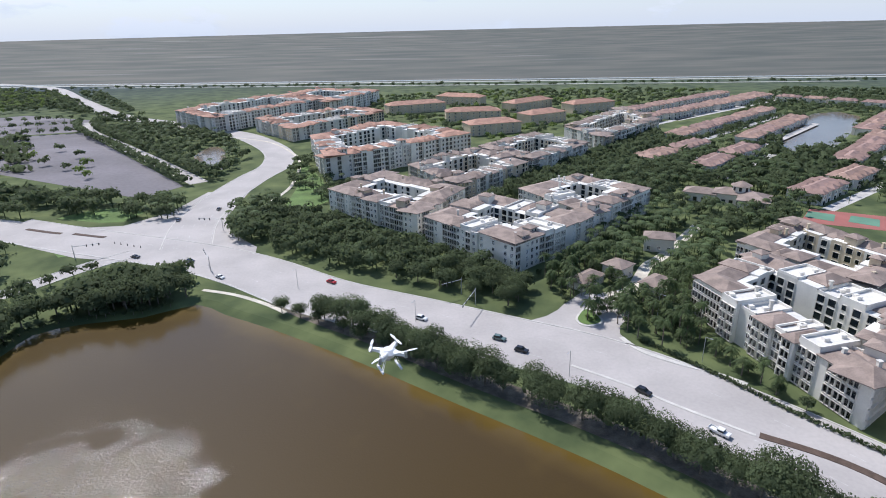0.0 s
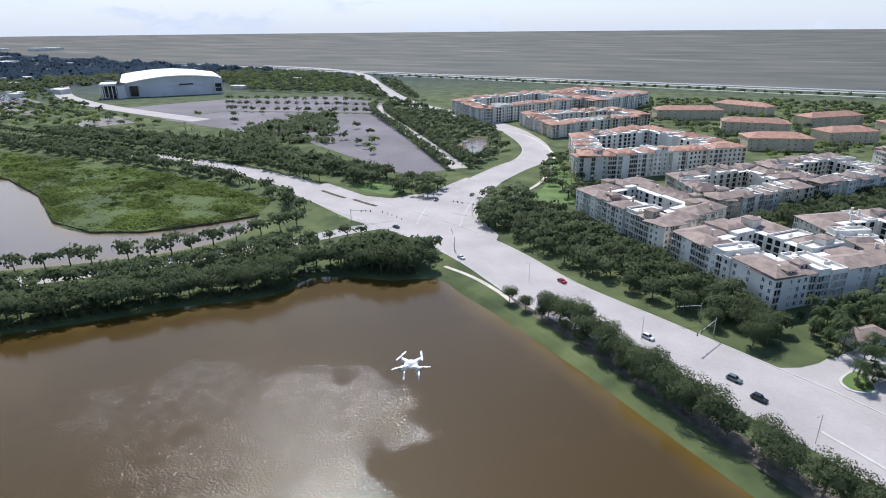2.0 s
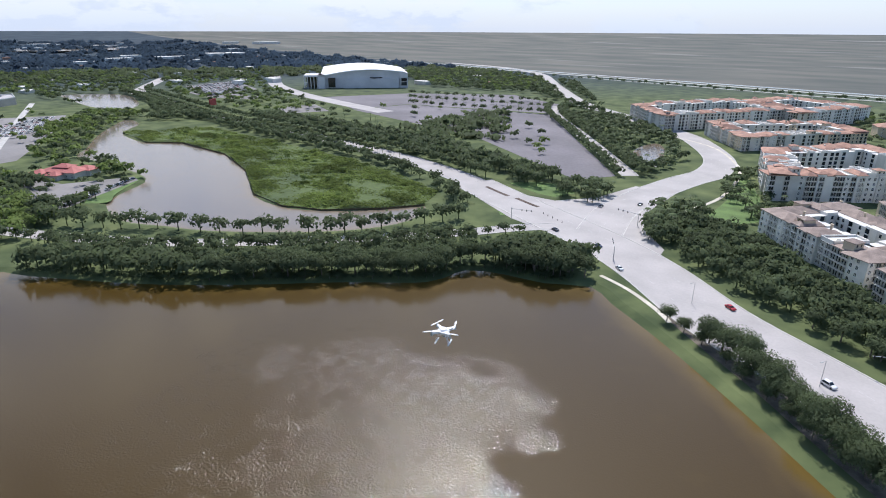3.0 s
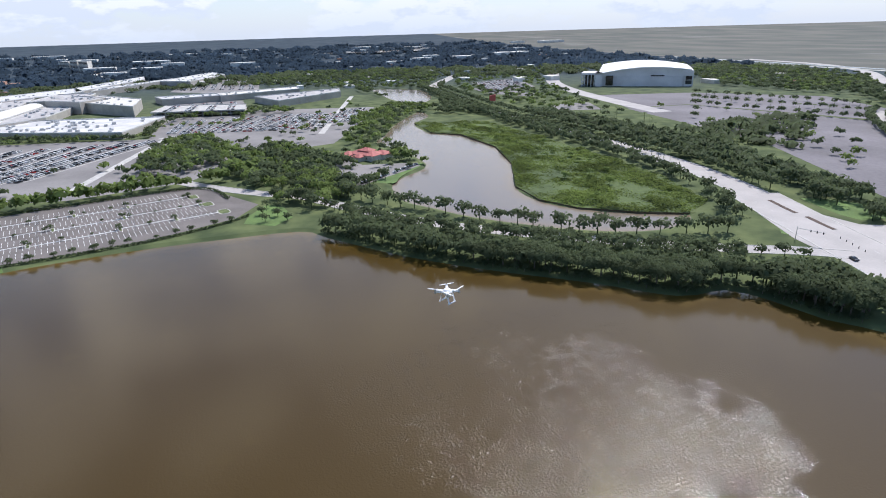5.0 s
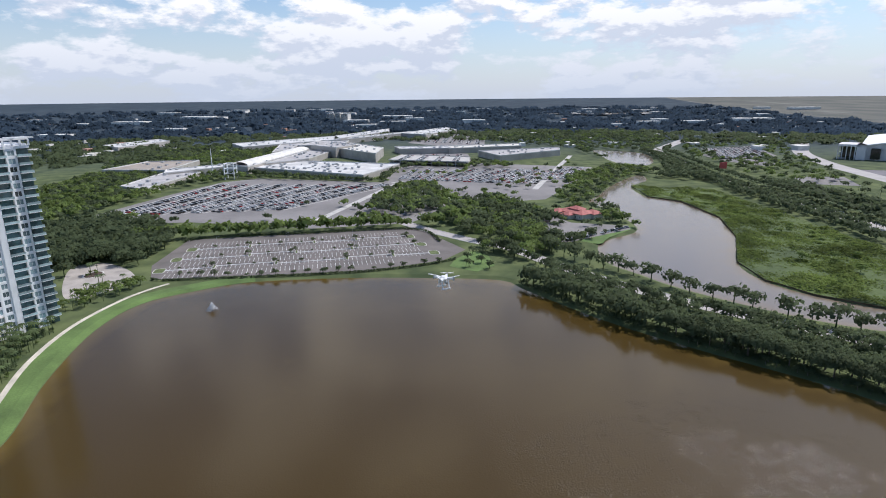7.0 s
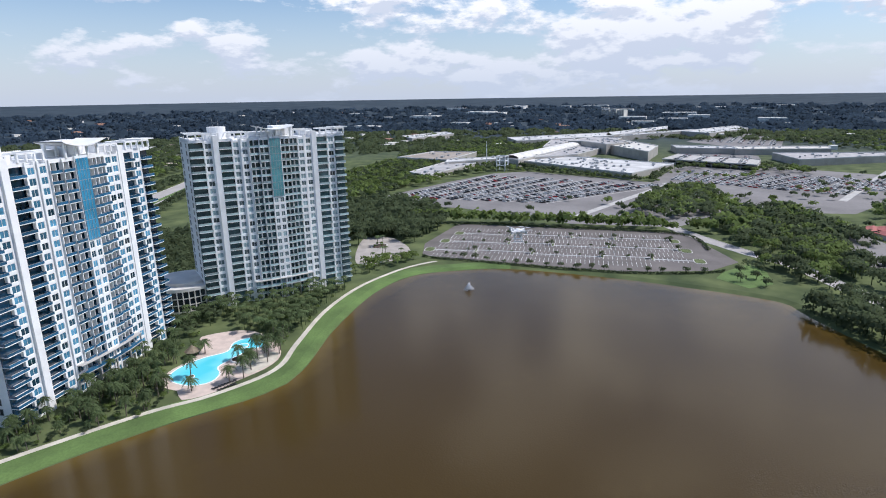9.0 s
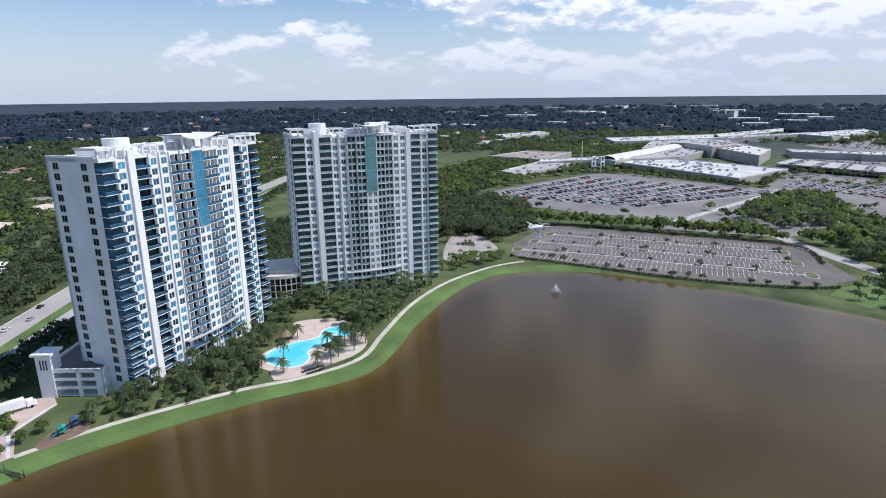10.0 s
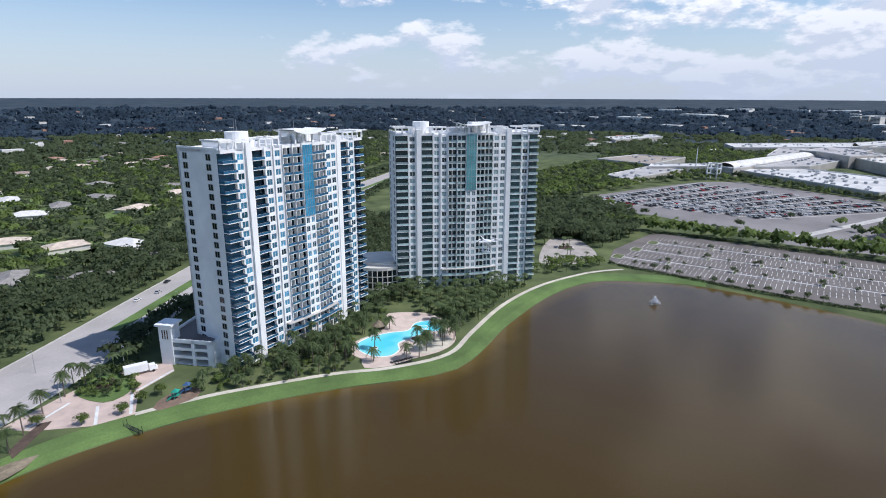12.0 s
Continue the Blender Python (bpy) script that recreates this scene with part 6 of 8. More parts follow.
def along(line, x, y):
    """The heading of a road beside a spot."""
    p = np.array(line)
    i = min(len(p) - 2, int(np.argmin(np.hypot(p[:, 0] - x, p[:, 1] - y))))
    d = p[i + 1] - p[i]
    return math.degrees(math.atan2(d[1], d[0])) - 90


for x, y, c, suv in ((-47, 220, "red", False), (-8, 185, "white", True), (19, 169, "grey green", True), (25.5, 161, "black", True), (-118, 248, "dark blue", False),
                     (-147, 255, "black", False), (57.5, 136.5, "black", True), (-97, 228, "white", False)):
    car(c, pose(x, y, LAND + 0.075, 0, 0, along(BOULEVARD, x, y)), suv, "cars on the boulevard")
for x, y, c in ((-134, 332, "black"), (-150, 312, "dark blue")):
    car(c, pose(x, y, LAND + 0.08, 0, 0, along(NORTH, x, y)), False, "cars on the boulevard")
for x, y, c in ((-79, -295, "white"), (-91, -300.5, "silver"), (-101, -315, "black")):
    car(c, pose(x, y, LAND + 0.07, 0, 0, along(SOUTHROAD, x, y)), False, "cars on the south road")
pick = thing("pickup_truck", "white pickup truck on the boulevard", "truck", pose(71, 118, LAND + 0.075, 0, 0, along(BOULEVARD, 71, 118)))
WHITEPAINT = material("white_car_paint", CAR_PAINTS["white"], 0.25, 0.05, 1.0, 8.0)
g = Geo()
g.box(-0.95, 0.95, -2.8, -0.6, 0.5, 0.75)
g.box(-0.95, -0.85, -2.8, -0.6, 0.75, 1.15)
g.box(0.85, 0.95, -2.8, -0.6, 0.75, 1.15)
g.box(-0.95, 0.95, -2.8, -2.7, 0.75, 1.15)
part("bed", g, [WHITEPAINT], pick)
g = Geo()
g.box(-0.95, 0.95, -0.6, 2.7, 0.45, 1.1)
g.prism([(-0.8, -0.5), (0.8, -0.5), (0.8, 1.2), (-0.8, 1.2)], 1.1, 1.85)
part("cab", g, [WHITEPAINT], pick)
g = Geo()
g.box(-0.83, 0.83, -0.3, 1.25, 1.15, 1.7)
part("windows", g, [DARKGLASS], pick)
for x in (-0.85, 0.85):
    for y in (-1.8, 1.7):
        part("wheel", CAR_MESHES[("black", True)][1], [], pick, at=pose(x, y, 0))

# ---------------------------------------------------------------- restaurant on the point
rest = thing("restaurant", "low restaurant with broken red tiled roofs by the lake", "restaurant", pose(-474, 120, LAND, 0, 0, 32))
REDTILE = material("red_tiles", (0.46, 0.15, 0.13), 0.8, 0.15, 0.3, 2.0, 0.2)
for x0, x1, y0, y1, h, rise in ((-15, 15, -9, 9, 4.6, 3.0), (-19, -7, -14, -2, 4.0, 2.4), (4, 18, 2, 14, 4.2, 2.6), (-4, 6, -15, -6, 3.6, 2.2), (-6, 6, -4, 5, 7.0, 2.2)):
    g = Geo()
    g.box(x0 + 0.6, x1 - 0.6, y0 + 0.6, y1 - 0.6, 0, h)
    w = part("wall", g, [CREAM], rest)
    g = Geo()
    if x1 - x0 > y1 - y0:
        g.hip((x0, (y0 + y1) / 2), (x1, (y0 + y1) / 2), (y1 - y0) / 2, h + 0.2, rise, 0.5)
    else:
        g.hip(((x0 + x1) / 2, y0), ((x0 + x1) / 2, y1), (x1 - x0) / 2, h + 0.2, rise, 0.5)
    part("roof", g, [REDTILE], w)
for i in range(6):
    part("window", WIN_A, [], rest, at=pose(-12 + i * 4.8, -8.4, 1.0))
BLOCKED.append([(-500, 100), (-455, 98), (-445, 135), (-495, 148)])
slab("pavement_restaurant_lot", [(-384, 92), (-392, 84), (-470, 84), (-500, 96), (-450, 110), (-436, 152), (-424, 150)], LOTGREY, "grey restaurant parking lot by the water", "parking lot", LAND + 0.06)
BLOCKED.append([(-384, 92), (-392, 84), (-440, 84), (-446, 112), (-436, 152), (-424, 150)])
names = list(CAR_PAINTS)
cr = random.Random(8)
for i in range(20):
    p = lerp((-389, 94), (-428, 148), i / 19)
    if i in (9, 10):
        continue
    car(cr.choice(("white", "black", "silver", "dark blue", "black")), pose(p[0], p[1], LAND + 0.065, 0, 0, 36 + cr.uniform(-3, 3)), cr.random() < 0.4, "cars by the restaurant")

# ---------------------------------------------------------------- lakeside lot: bays, islands, lamps
LOT_A, LOT_B = np.array((-324.0, -169.0)), np.array((-359.0, -2.0))
lu = (LOT_B - LOT_A) / np.linalg.norm(LOT_B - LOT_A)
lv = np.array((-lu[1], lu[0]))
lv = lv if lv[0] < 0 else -lv
PLANTING = material("dry_green_shrub", (0.12, 0.15, 0.055), 0.95, 0.35, 0.5, 3.0)
LOT_ROWS = (-10.0, 3.0, 15.0, 27.0, 39.5, 52.0, 65.0)
g = Geo()
for k, o in enumerate(LOT_ROWS):
    s0, s1 = (8, 146) if k == 0 else (4 + k * 1.5, 170 - k * 1.5)
    for i in range(int((s1 - s0) / 2.75)):
        for sd in (-1, 1):
            a = LOT_A + lu * (s0 + i * 2.75) + lv * (o + sd * 0.4)
            b = a + lv * sd * 4.3
            w = lu * 0.13
            g.quad((*(a - w), LAND + 0.062), (*(a + w), LAND + 0.062), (*(b + w), LAND + 0.062), (*(b - w), LAND + 0.062))
whole("trim_parking_bays", g, [PAINT], "white parking bay lines", "road marking", "structure")


def lot_island(c, hu, hv):
    """A rounded kerb ring with low planting inside."""
    ring = [(math.copysign(abs(math.cos(a)) ** 0.5, math.cos(a)), math.copysign(abs(math.sin(a)) ** 0.5, math.sin(a))) for a in np.linspace(0, 2 * math.pi, 17)[:-1]]
    sign = 1 if lu[0] * lv[1] - lu[1] * lv[0] > 0 else -1
    g = Geo()
    g.prism([tuple(c + lu * x * hu + lv * y * hv * sign) for x, y in ring], LAND, LAND + 0.2)
    whole("trim_lot_island", g, [KERB], "pale kerbed planting island", "kerb", "structure")
    g = Geo()
    g.prism([tuple(c + lu * x * (hu - 0.55) + lv * y * (hv - 0.55) * sign) for x, y in ring], LAND + 0.2, LAND + 0.26)
    whole("lawn_lot_island", g, [PLANTING], "dry green planting in a lot island", "planting", "structure")


ISLANDS = []
for k, o in enumerate((3.0, 27.0, 52.0)):
    s0, s1 = 3 + k * 5, 172 - k * 4
    line, c, up = [], s0, 0
    while c < s1:
        e = min(s1, c + 30 + 7 * ((k * 2 + up) % 3))
        line += [LOT_A + lu * (c + 0.01) + lv * (o + 3.4 * (up % 2)), LOT_A + lu * e + lv * (o + 3.4 * (up % 2))]
        if e < s1:
            ISLANDS.append(LOT_A + lu * e + lv * (o + 1.7))
            lot_island(ISLANDS[-1] + lu * 0.9, 1.2, 4.2)
        c, up = e, up + 1
    g = Geo()
    for a, b in zip(line[:-1], line[1:]):
        d = (b - a) / (np.linalg.norm(b - a) + 1e-9)
        n = np.array((-d[1], d[0])) * 0.42
        a, b = a - d * 0.42, b + d * 0.42
        g.prism([tuple(a - n), tuple(b - n), tuple(b + n), tuple(a + n)], LAND, LAND + 0.22)
    whole("trim_lot_kerb", g, [PAINT], "long pale kerb jogging between parking rows", "kerb", "structure")
    for e in (line[0], line[-1]):
        lot_island(e, 3.6, 5.4)


def lamp_post(at, h=9.0):
    t = thing("street_lamp", "tall grey street lamp with a curved arm", "street lamp", at, "street lamps")
    g = Geo()
    g.cone(0, 0, 0, h, 0.11, 0.07, 6)
    part("pole", g, [METAL], t)
    g = Geo()
    g.box(-0.04, 1.8, -0.04, 0.04, h - 0.1, h)
    part("arm", g, [METAL], t)
    g = Geo()
    g.box(1.4, 2.2, -0.16, 0.16, h - 0.16, h - 0.02)
    part("lamp_head", g, [METAL], t)
    return t


lamp0 = lamp_post(pose(-48, -230, LAND))
for x, y, a in ((-25, -239, 40), (-26, -207, 0), (-50, -221, 90), (78, 183, -40), (81, 152, -40), (-90, -270, 40), (-150, -335, 40), (-60, 215, -120), (-10, 183, -120), (38, 146, -130)):
    copy_thing(lamp0, pose(x, y, LAND, 0, 0, a))
for k in range(4):
    for i in range(3):
        c = LOT_A + lu * (30 + i * 46) + lv * (-4 + k * 17.5)
        copy_thing(lamp0, pose(c[0], c[1], LAND + 0.2, 0, 0, 90))


def signal_mast(at, reach, group="traffic signals"):
    t = thing("traffic_signal", "dark traffic signal mast with a long arm", "traffic light", at, group)
    g = Geo()
    g.cone(0, 0, 0, 7.2, 0.2, 0.14, 8)
    part("pole", g, [METAL], t)
    g = Geo()
    g.box(0, reach, -0.09, 0.09, 6.3, 6.5)
    part("arm", g, [METAL], t)
    for i in range(3):
        g = Geo()
        x = reach * (0.5 + 0.22 * i)
        g.box(x - 0.2, x + 0.2, -0.16, 0.16, 5.6, 6.7)
        part("signal_head", g, [BLACK], t)
    return t


signal_mast(pose(12.5, 196, LAND, 0, 0, -112), 15)
signal_mast(pose(7.5, 206, LAND, 0, 0, -150), 9)
signal_mast(pose(-118, 293, LAND, 0, 0, 170), 14)
signal_mast(pose(-176, 255, LAND, 0, 0, 20), 12)
signal_mast(pose(-104, 236, LAND, 0, 0, 120), 14)
for i in range(5):
    t = thing("bollard", "small dark marker post at the junction", "bollard", pose(-168 + i * 4.2, 276 - i * 1.8, LAND + 0.06), group="marker posts")
    g = Geo()
    g.cone(0, 0, 0, 1.1, 0.2, 0.12, 8)
    part("post", g, [BLACK], t)

# ---------------------------------------------------------------- far landmarks
sign = thing("red_sign_board", "large red sign board on posts beside the boulevard", "sign", placed(-748, 378, 60, -80))
g = Geo()
g.box(-9, 9, -0.5, 0.5, 4, 13)
part("board", g, [material("red_board", (0.33, 0.03, 0.03), 0.6, 0.15, 0.3, 1.0)], sign)
for x in (-7, 7):
    g = Geo()
    g.box(x - 0.4, x + 0.4, -0.4, 0.4, 0, 4)
    part("post", g, [METAL], sign)
mast = thing("radio_mast", "slim white radio mast beside the shopping centre", "mast", pose(-772, -297, LAND))
g = Geo()
g.cone(0, 0, 0, 36, 1.0, 0.35, 8)
part("pole", g, [STUCCO], mast)
gate = thing("steel_tower", "open white steel tower at the mall entrance", "tower", pose(-740, -262, LAND))
for x in (-6, 6):
    for y in (-6, 6):
        g = Geo()
        g.box(x - 0.6, x + 0.6, y - 0.6, y + 0.6, 0, 20)
        part("leg", g, [STUCCO], gate)
for z in (7, 13, 19.4):
    g = Geo()
    for s in (-6, 6):
        g.box(-6, 6, s - 0.4, s + 0.4, z, z + 0.8)
        g.box(s - 0.4, s + 0.4, -6, 6, z, z + 0.8)
    part("ring_beam", g, [STUCCO], gate)
hotel = thing("office_building", "distant pale multi-storey office building", "building", placed(-2290, -415, 40, 90, terrain(-2290, -415)))
for x0, x1, h in ((0, 34, 34), (38, 62, 38), (66, 96, 34)):
    g = Geo()
    g.box(x0, x1, 0, 24, 0, h)
    w = part("wall", g, [CREAM], hotel)
    for f in range(8):
        g = Geo()
        g.box(x0 + 1, x1 - 1, -0.3, 0.1, 2 + f * 4, 3.8 + f * 4)
        part("window_band", g, [DARKGLASS], w)
# levee, canal and lake strips on the plain
for pts, w, m, nm, lb in (([(-1500, 1350), (-760, 1262), (0, 1160), (800, 1052), (1700, 930)], 9, material("pale_levee_gravel", (0.40, 0.40, 0.35), 0.9, 0.15, 0.05, 0.5), "road_levee", "pale gravel levee road across the plain"),
                          ([(-1500, 1390), (-760, 1300), (0, 1198), (800, 1090), (1700, 968)], 11, LAKE2, "water_canal_far", "straight canal beside the levee"),
                          ([(-700, 1210), (-100, 1110), (700, 990)], 5, MATS["pale_levee_gravel"], "road_track", "pale track across the grass plain")):
    g = Geo()
    strip(g, smooth_line(pts, 40), -w, w, LAND + 0.3, 0.3)
    whole(nm, g, [m], lb, "water" if "canal" in nm else "track", "structure")
g = Geo()
strip(g, smooth_line([(-1187, 755), (-1030, 655), (-934, 608), (-810, 566), (-673, 535), (-560, 515)], 15), -13, 13, LAND + 0.05, 0.05)
whole("road_arena", g, [ROADTOP], "pale arena drive lined with palms", "road", "structure")
ROADS.append((smooth_line([(-1187, 755), (-1030, 655), (-934, 608), (-810, 566), (-673, 535), (-560, 515)], 15), 13))
slab("pavement_side_lot", [(-1090, 503), (-1127, 622), (-940, 562), (-895, 442)], LOTGREY, "parking lot full of cars beside the arena drive", "parking lot", LAND + 0.05)
BLOCKED.append([(-1080, 508), (-1115, 612), (-945, 556), (-905, 450)])
for q in ([(-985, 452), (-940, 490), (-830, 500), (-810, 470), (-880, 440)], [(-700, 440), (-640, 420), (-620, 470), (-690, 500)]):
    slab("pavement_side_lot", q, LOTGREY, "pale side parking lot among trees", "parking lot", LAND + 0.05)
# far water glint strips
slab("water_far", [(-2771, 509), (-2903, 907), (-2954, 1162), (-2654, 1045), (-2551, 798)], LAKE2, "distant pale lake", "water", terrain(-2900, 900) + 1.5)


def parked_rows(name, quad, rows, fillrate, seed, up=0.0):
    """Rows of parked cars across a four-cornered lot, each a low body with a cabin."""
    q = random.Random(seed)
    g = Geo()
    a, b, c, d = [np.array(p, float) for p in quad]
    for k in range(rows):
        t = (k + 0.5) / rows
        p0, p1 = a + (d - a) * t, b + (c - b) * t
        ln = np.linalg.norm(p1 - p0)
        u = (p1 - p0) / ln
        v = np.array((-u[1], u[0]))
        for sd in (-1, 1):
            s = 3.0
            while s < ln - 3:
                if q.random() < fillrate:
                    m = p0 + u * s + v * sd * 2.9
                    col = q.choice((0, 0, 0, 0, 0, 0, 0, 1, 1, 1, 1, 1, 1, 2, 2, 2, 2, 2, 2, 3))
                    for hw, hl, z0, z1, cc in ((0.9, 2.2, 0.3, 0.95, col), (0.78, 1.2, 0.95, 1.5, 4)):
                        g.prism([tuple(m + u * x + v * y) for x, y in ((-hw, -hl), (hw, -hl), (hw, hl), (-hw, hl))], LAND + up + z0, LAND + up + z1, cc, col, False)
                s += 2.75
    whole(name, g, [material("white_car_paint", (0.78, 0.78, 0.77)), material("black_car_paint", CAR_PAINTS["black"], 0.25, 0.05, 1.0, 8.0), material("silver_car_paint", CAR_PAINTS["silver"], 0.25, 0.05, 1.0, 8.0),
                    material("red_car_paint", CAR_PAINTS["red"], 0.25, 0.05, 1.0, 8.0), DARKGLASS], "rows of parked cars in the shopping centre lot", "cars", "stuff")


parked_rows("parked_cars_front", [(-496, -296), (-690, -262), (-672, -45), (-520, -140)], 9, 0.86, 1)
parked_rows("parked_cars_side", [(-712, -48), (-826, -36), (-797, 156), (-672, 70)], 9, 0.75, 2)
parked_rows("parked_cars_rear", [(-690, 130), (-806, 172), (-818, 214), (-706, 170)], 3, 0.8, 3)
parked_rows("parked_cars_far", [(-965, -58), (-1035, -52), (-1020, 54), (-915, 54)], 5, 0.85, 4)
parked_rows("parked_cars_deck", [(-882, -64), (-955, -50), (-907, 50), (-842, 44)], 4, 0.85, 7, 7.0)
parked_rows("parked_cars_shops", [(-660, 120), (-780, 165), (-800, 110), (-680, 70)], 4, 0.8, 8)
parked_rows("parked_cars_west", [(-1320, -45), (-1560, -25), (-1600, 135), (-1240, 100)], 8, 0.7, 5)
parked_rows("parked_cars_arena", [(-1080, 510), (-905, 452), (-948, 552), (-1112, 608)], 6, 0.7, 6)
g = Geo()
for k in range(10):
    t = k / 9
    p0, p1 = lerp((-496, -296), (-520, -140), t), lerp((-690, -262), (-672, -45), t)
    strip(g, [p0, lerp(p0, p1, 0.5), p1], -0.8, 0.8, LAND + 0.08)
for p0, p1 in (((-624, 110), (-765, 157)), ((-765, 157), (-985, 232)), ((-540, 30), (-690, -50)), ((-470, -100), (-700, -40))):
    strip(g, [p0, lerp(p0, p1, 0.5), p1], -3.5, 3.5, LAND + 0.09)
whole("trim_lot_aisles", g, [CONCRETE], "pale lanes and strips between parking rows", "kerb", "structure")


def hedge(name, line, w, h, label):
    """A clipped hedge with a leafy, uneven surface."""
    r = np.random.default_rng(6)
    vs, fs = [], []
    for x, y in smooth_line(line, 0.35):
        for _ in range(5):
            p = np.array((x + r.uniform(-w, w), y + r.uniform(-w, w), LAND + h * math.sqrt(r.uniform())))
            u, v = r.normal(size=3) * 0.28, r.normal(size=3) * 0.28
            k = len(vs)
            vs += [p - u, p - v, p + u, p + v]
            fs.append((k, k + 1, k + 2, k + 3))
    tagged(new(name, array_mesh(name, np.array(vs), np.array(fs), [LEAF])), label, "hedge", kind="stuff")


hedge("hedge_lot", [(-311, -163), (-308, -156), (-311, -120), (-317, -60), (-324, -28), (-336, 0), (-345, 12)], 0.8, 1.3, "dark clipped hedge along the lot")
hedge("hedge_lot_back", [(-400, -181), (-414, -163), (-421, -100), (-431, -18), (-392, 3)], 1.0, 1.7, "dark hedge behind the lot")
hedge("hedge_drive", [(66, 166), (74, 156), (84, 142), (96, 124), (110, 106)], 0.7, 1.0, "dark clipped hedge beside the road")

# ---------------------------------------------------------------- plants
def lump(rng, n, rx, rz, zc, size, lobes=5):
    """Leaf sprays spread over a few rounded lobes: corners and four-sided faces."""
    cs = [np.array((0, 0, zc))] + [np.array((rx * 0.55 * math.cos(a), rx * 0.55 * math.sin(a), zc + rz * rng.uniform(-0.35, 0.35))) for a in rng.uniform(0, 6.283, lobes)]
    v, f, nv = [], [], []
    for i in range(n):
        c = cs[rng.integers(len(cs))]
        d = rng.normal(size=3)
        d /= np.linalg.norm(d)
        if d[2] < -0.35:
            d[2] = -d[2] * 0.6
        p = c + d * np.array((rx * 0.62, rx * 0.62, rz * 0.7)) * rng.uniform(0.75, 1.1)
        nrm = d + rng.normal(size=3) * 0.38
        nrm /= np.linalg.norm(nrm)
        u = np.cross(nrm, rng.normal(size=3))
        u /= np.linalg.norm(u)
        w = np.cross(nrm, u)
        s = size * rng.uniform(0.6, 1.3)
        k = len(v)
        v += [p - u * s, p - w * s * 0.7, p + u * s + nrm * s * 0.25, p + w * s * 0.7]
        up = d * 0.8 + (p - np.array((0, 0, zc * 0.6))) / rx * 0.5 + np.array((0, 0, 0.45)) + rng.normal(size=3) * 0.12
        nv += [up / np.linalg.norm(up)] * 4
        front = np.dot(np.cross(v[k + 1] - v[k], v[k + 2] - v[k]), up) > 0
        f.append((k, k + 1, k + 2, k + 3) if front else (k, k + 3, k + 2, k + 1))
    return np.array(v), np.array(f), np.array(nv)


def trunk_mesh(seed, h, r):
    rng = random.Random(seed)
    g = Geo()
    g.cone(0, 0, -0.2, h * 0.5, r, r * 0.6, 7)
    for i in range(4):
        a = i * 1.6 + rng.uniform(-0.4, 0.4)
        x0, z0, x1, z1 = 0.0, h * 0.4, h * 0.24, h * 0.78
        c, s = math.cos(a), math.sin(a)
        for k in range(4):
            a0, a1 = k * math.pi / 2, (k + 1) * math.pi / 2
            q = [(x * c + rr * math.cos(t), x * s + rr * math.sin(t), z) for x, z, rr, t in ((x0, z0, r * 0.5, a0), (x0, z0, r * 0.5, a1), (x1, z1, r * 0.2, a1), (x1, z1, r * 0.2, a0))]
            g.quad(*q)
    return g.mesh("trunk", [BARK])


def palm_meshes(seed, h):
    rng = random.Random(seed)
    g = Geo()
    z, x, r = -0.2, 0.0, 0.24
    lean = rng.uniform(-0.03, 0.03)
    for i in range(4):
        z1 = z + h / 4
        g.cone(x, 0, z, z1, r, r * 0.88, 7, cap=False)
        x, z, r = x + lean * h / 4, z1, r * 0.88
    trunk = g.mesh("trunk", [BARK])
    g = Geo()
    n = 28
    for i in range(n):
        a = 2 * math.pi * i / n + rng.uniform(-0.2, 0.2)
        up = rng.uniform(-0.45, 1.05)
        ln = rng.uniform(2.6, 3.5)
        c, s = math.cos(a), math.sin(a)
        pts = []
        for k in range(6):
            t = k / 5
            d = ln * t * math.cos(up * (1 - t * 0.3))
            pts.append((x + d * c, d * s, h + ln * t * math.sin(up) - 1.5 * t * t * ln * 0.55, 0.30 * math.sin(math.pi * min(1, 0.12 + 0.86 * t)) + 0.04))
        for k in range(5):
            (x0, y0, z0, w0), (x1, y1, z1, w1) = pts[k], pts[k + 1]
            for half in (0.0, 0.5):
                xa, ya, za, wa = [p + (q - p) * half for p, q in zip(pts[k], pts[k + 1])]
                xb, yb, zb, wb = [p + (q - p) * (half + 0.45) for p, q in zip(pts[k], pts[k + 1])]
                reach = 1.9 * wa + 0.15
                for sd in (-1, 1):
                    tip = (xb + c * 0.22 - s * reach * sd, yb + s * 0.22 + c * reach * sd, zb - reach * 0.55)
                    g.tri((xa, ya, za), (xb, yb, zb), tip) if sd > 0 else g.tri((xb, yb, zb), (xa, ya, za), tip)
    return trunk, g.mesh("crown", [PALMLEAF])


rng = np.random.default_rng(5)
FINE = []
for i in range(3):
    v, f, nv = lump(rng, 3000, 4.6, 3.4, 5.4, 0.215, 11)
    v2, f2, nv2 = lump(rng, 110, 3.3, 2.6, 4.8, 0.9, 6)
    v, f, nv = np.vstack([v, v2]), np.vstack([f, f2 + len(v)]), np.vstack([nv, nv2])
    FINE.append((trunk_mesh(i + 9, 9.0, 0.28), array_mesh("crown", v, f, [LEAF], nv)))
OAKS = []
for i in range(5):
    h = 9.0
    v, f, nv = lump(rng, 1000, 4.6, 3.4, 5.6, 0.38, 9)
    v2, f2, nv2 = lump(rng, 80, 3.0, 2.4, 5.0, 1.1, 5)
    v, f, nv = np.vstack([v, v2]), np.vstack([f, f2 + len(v)]), np.vstack([nv, nv2])
    OAKS.append((trunk_mesh(i, h, 0.28), array_mesh("crown", v, f, [LEAF], nv), array_mesh("crown", v, f, [LEAF2], nv)))
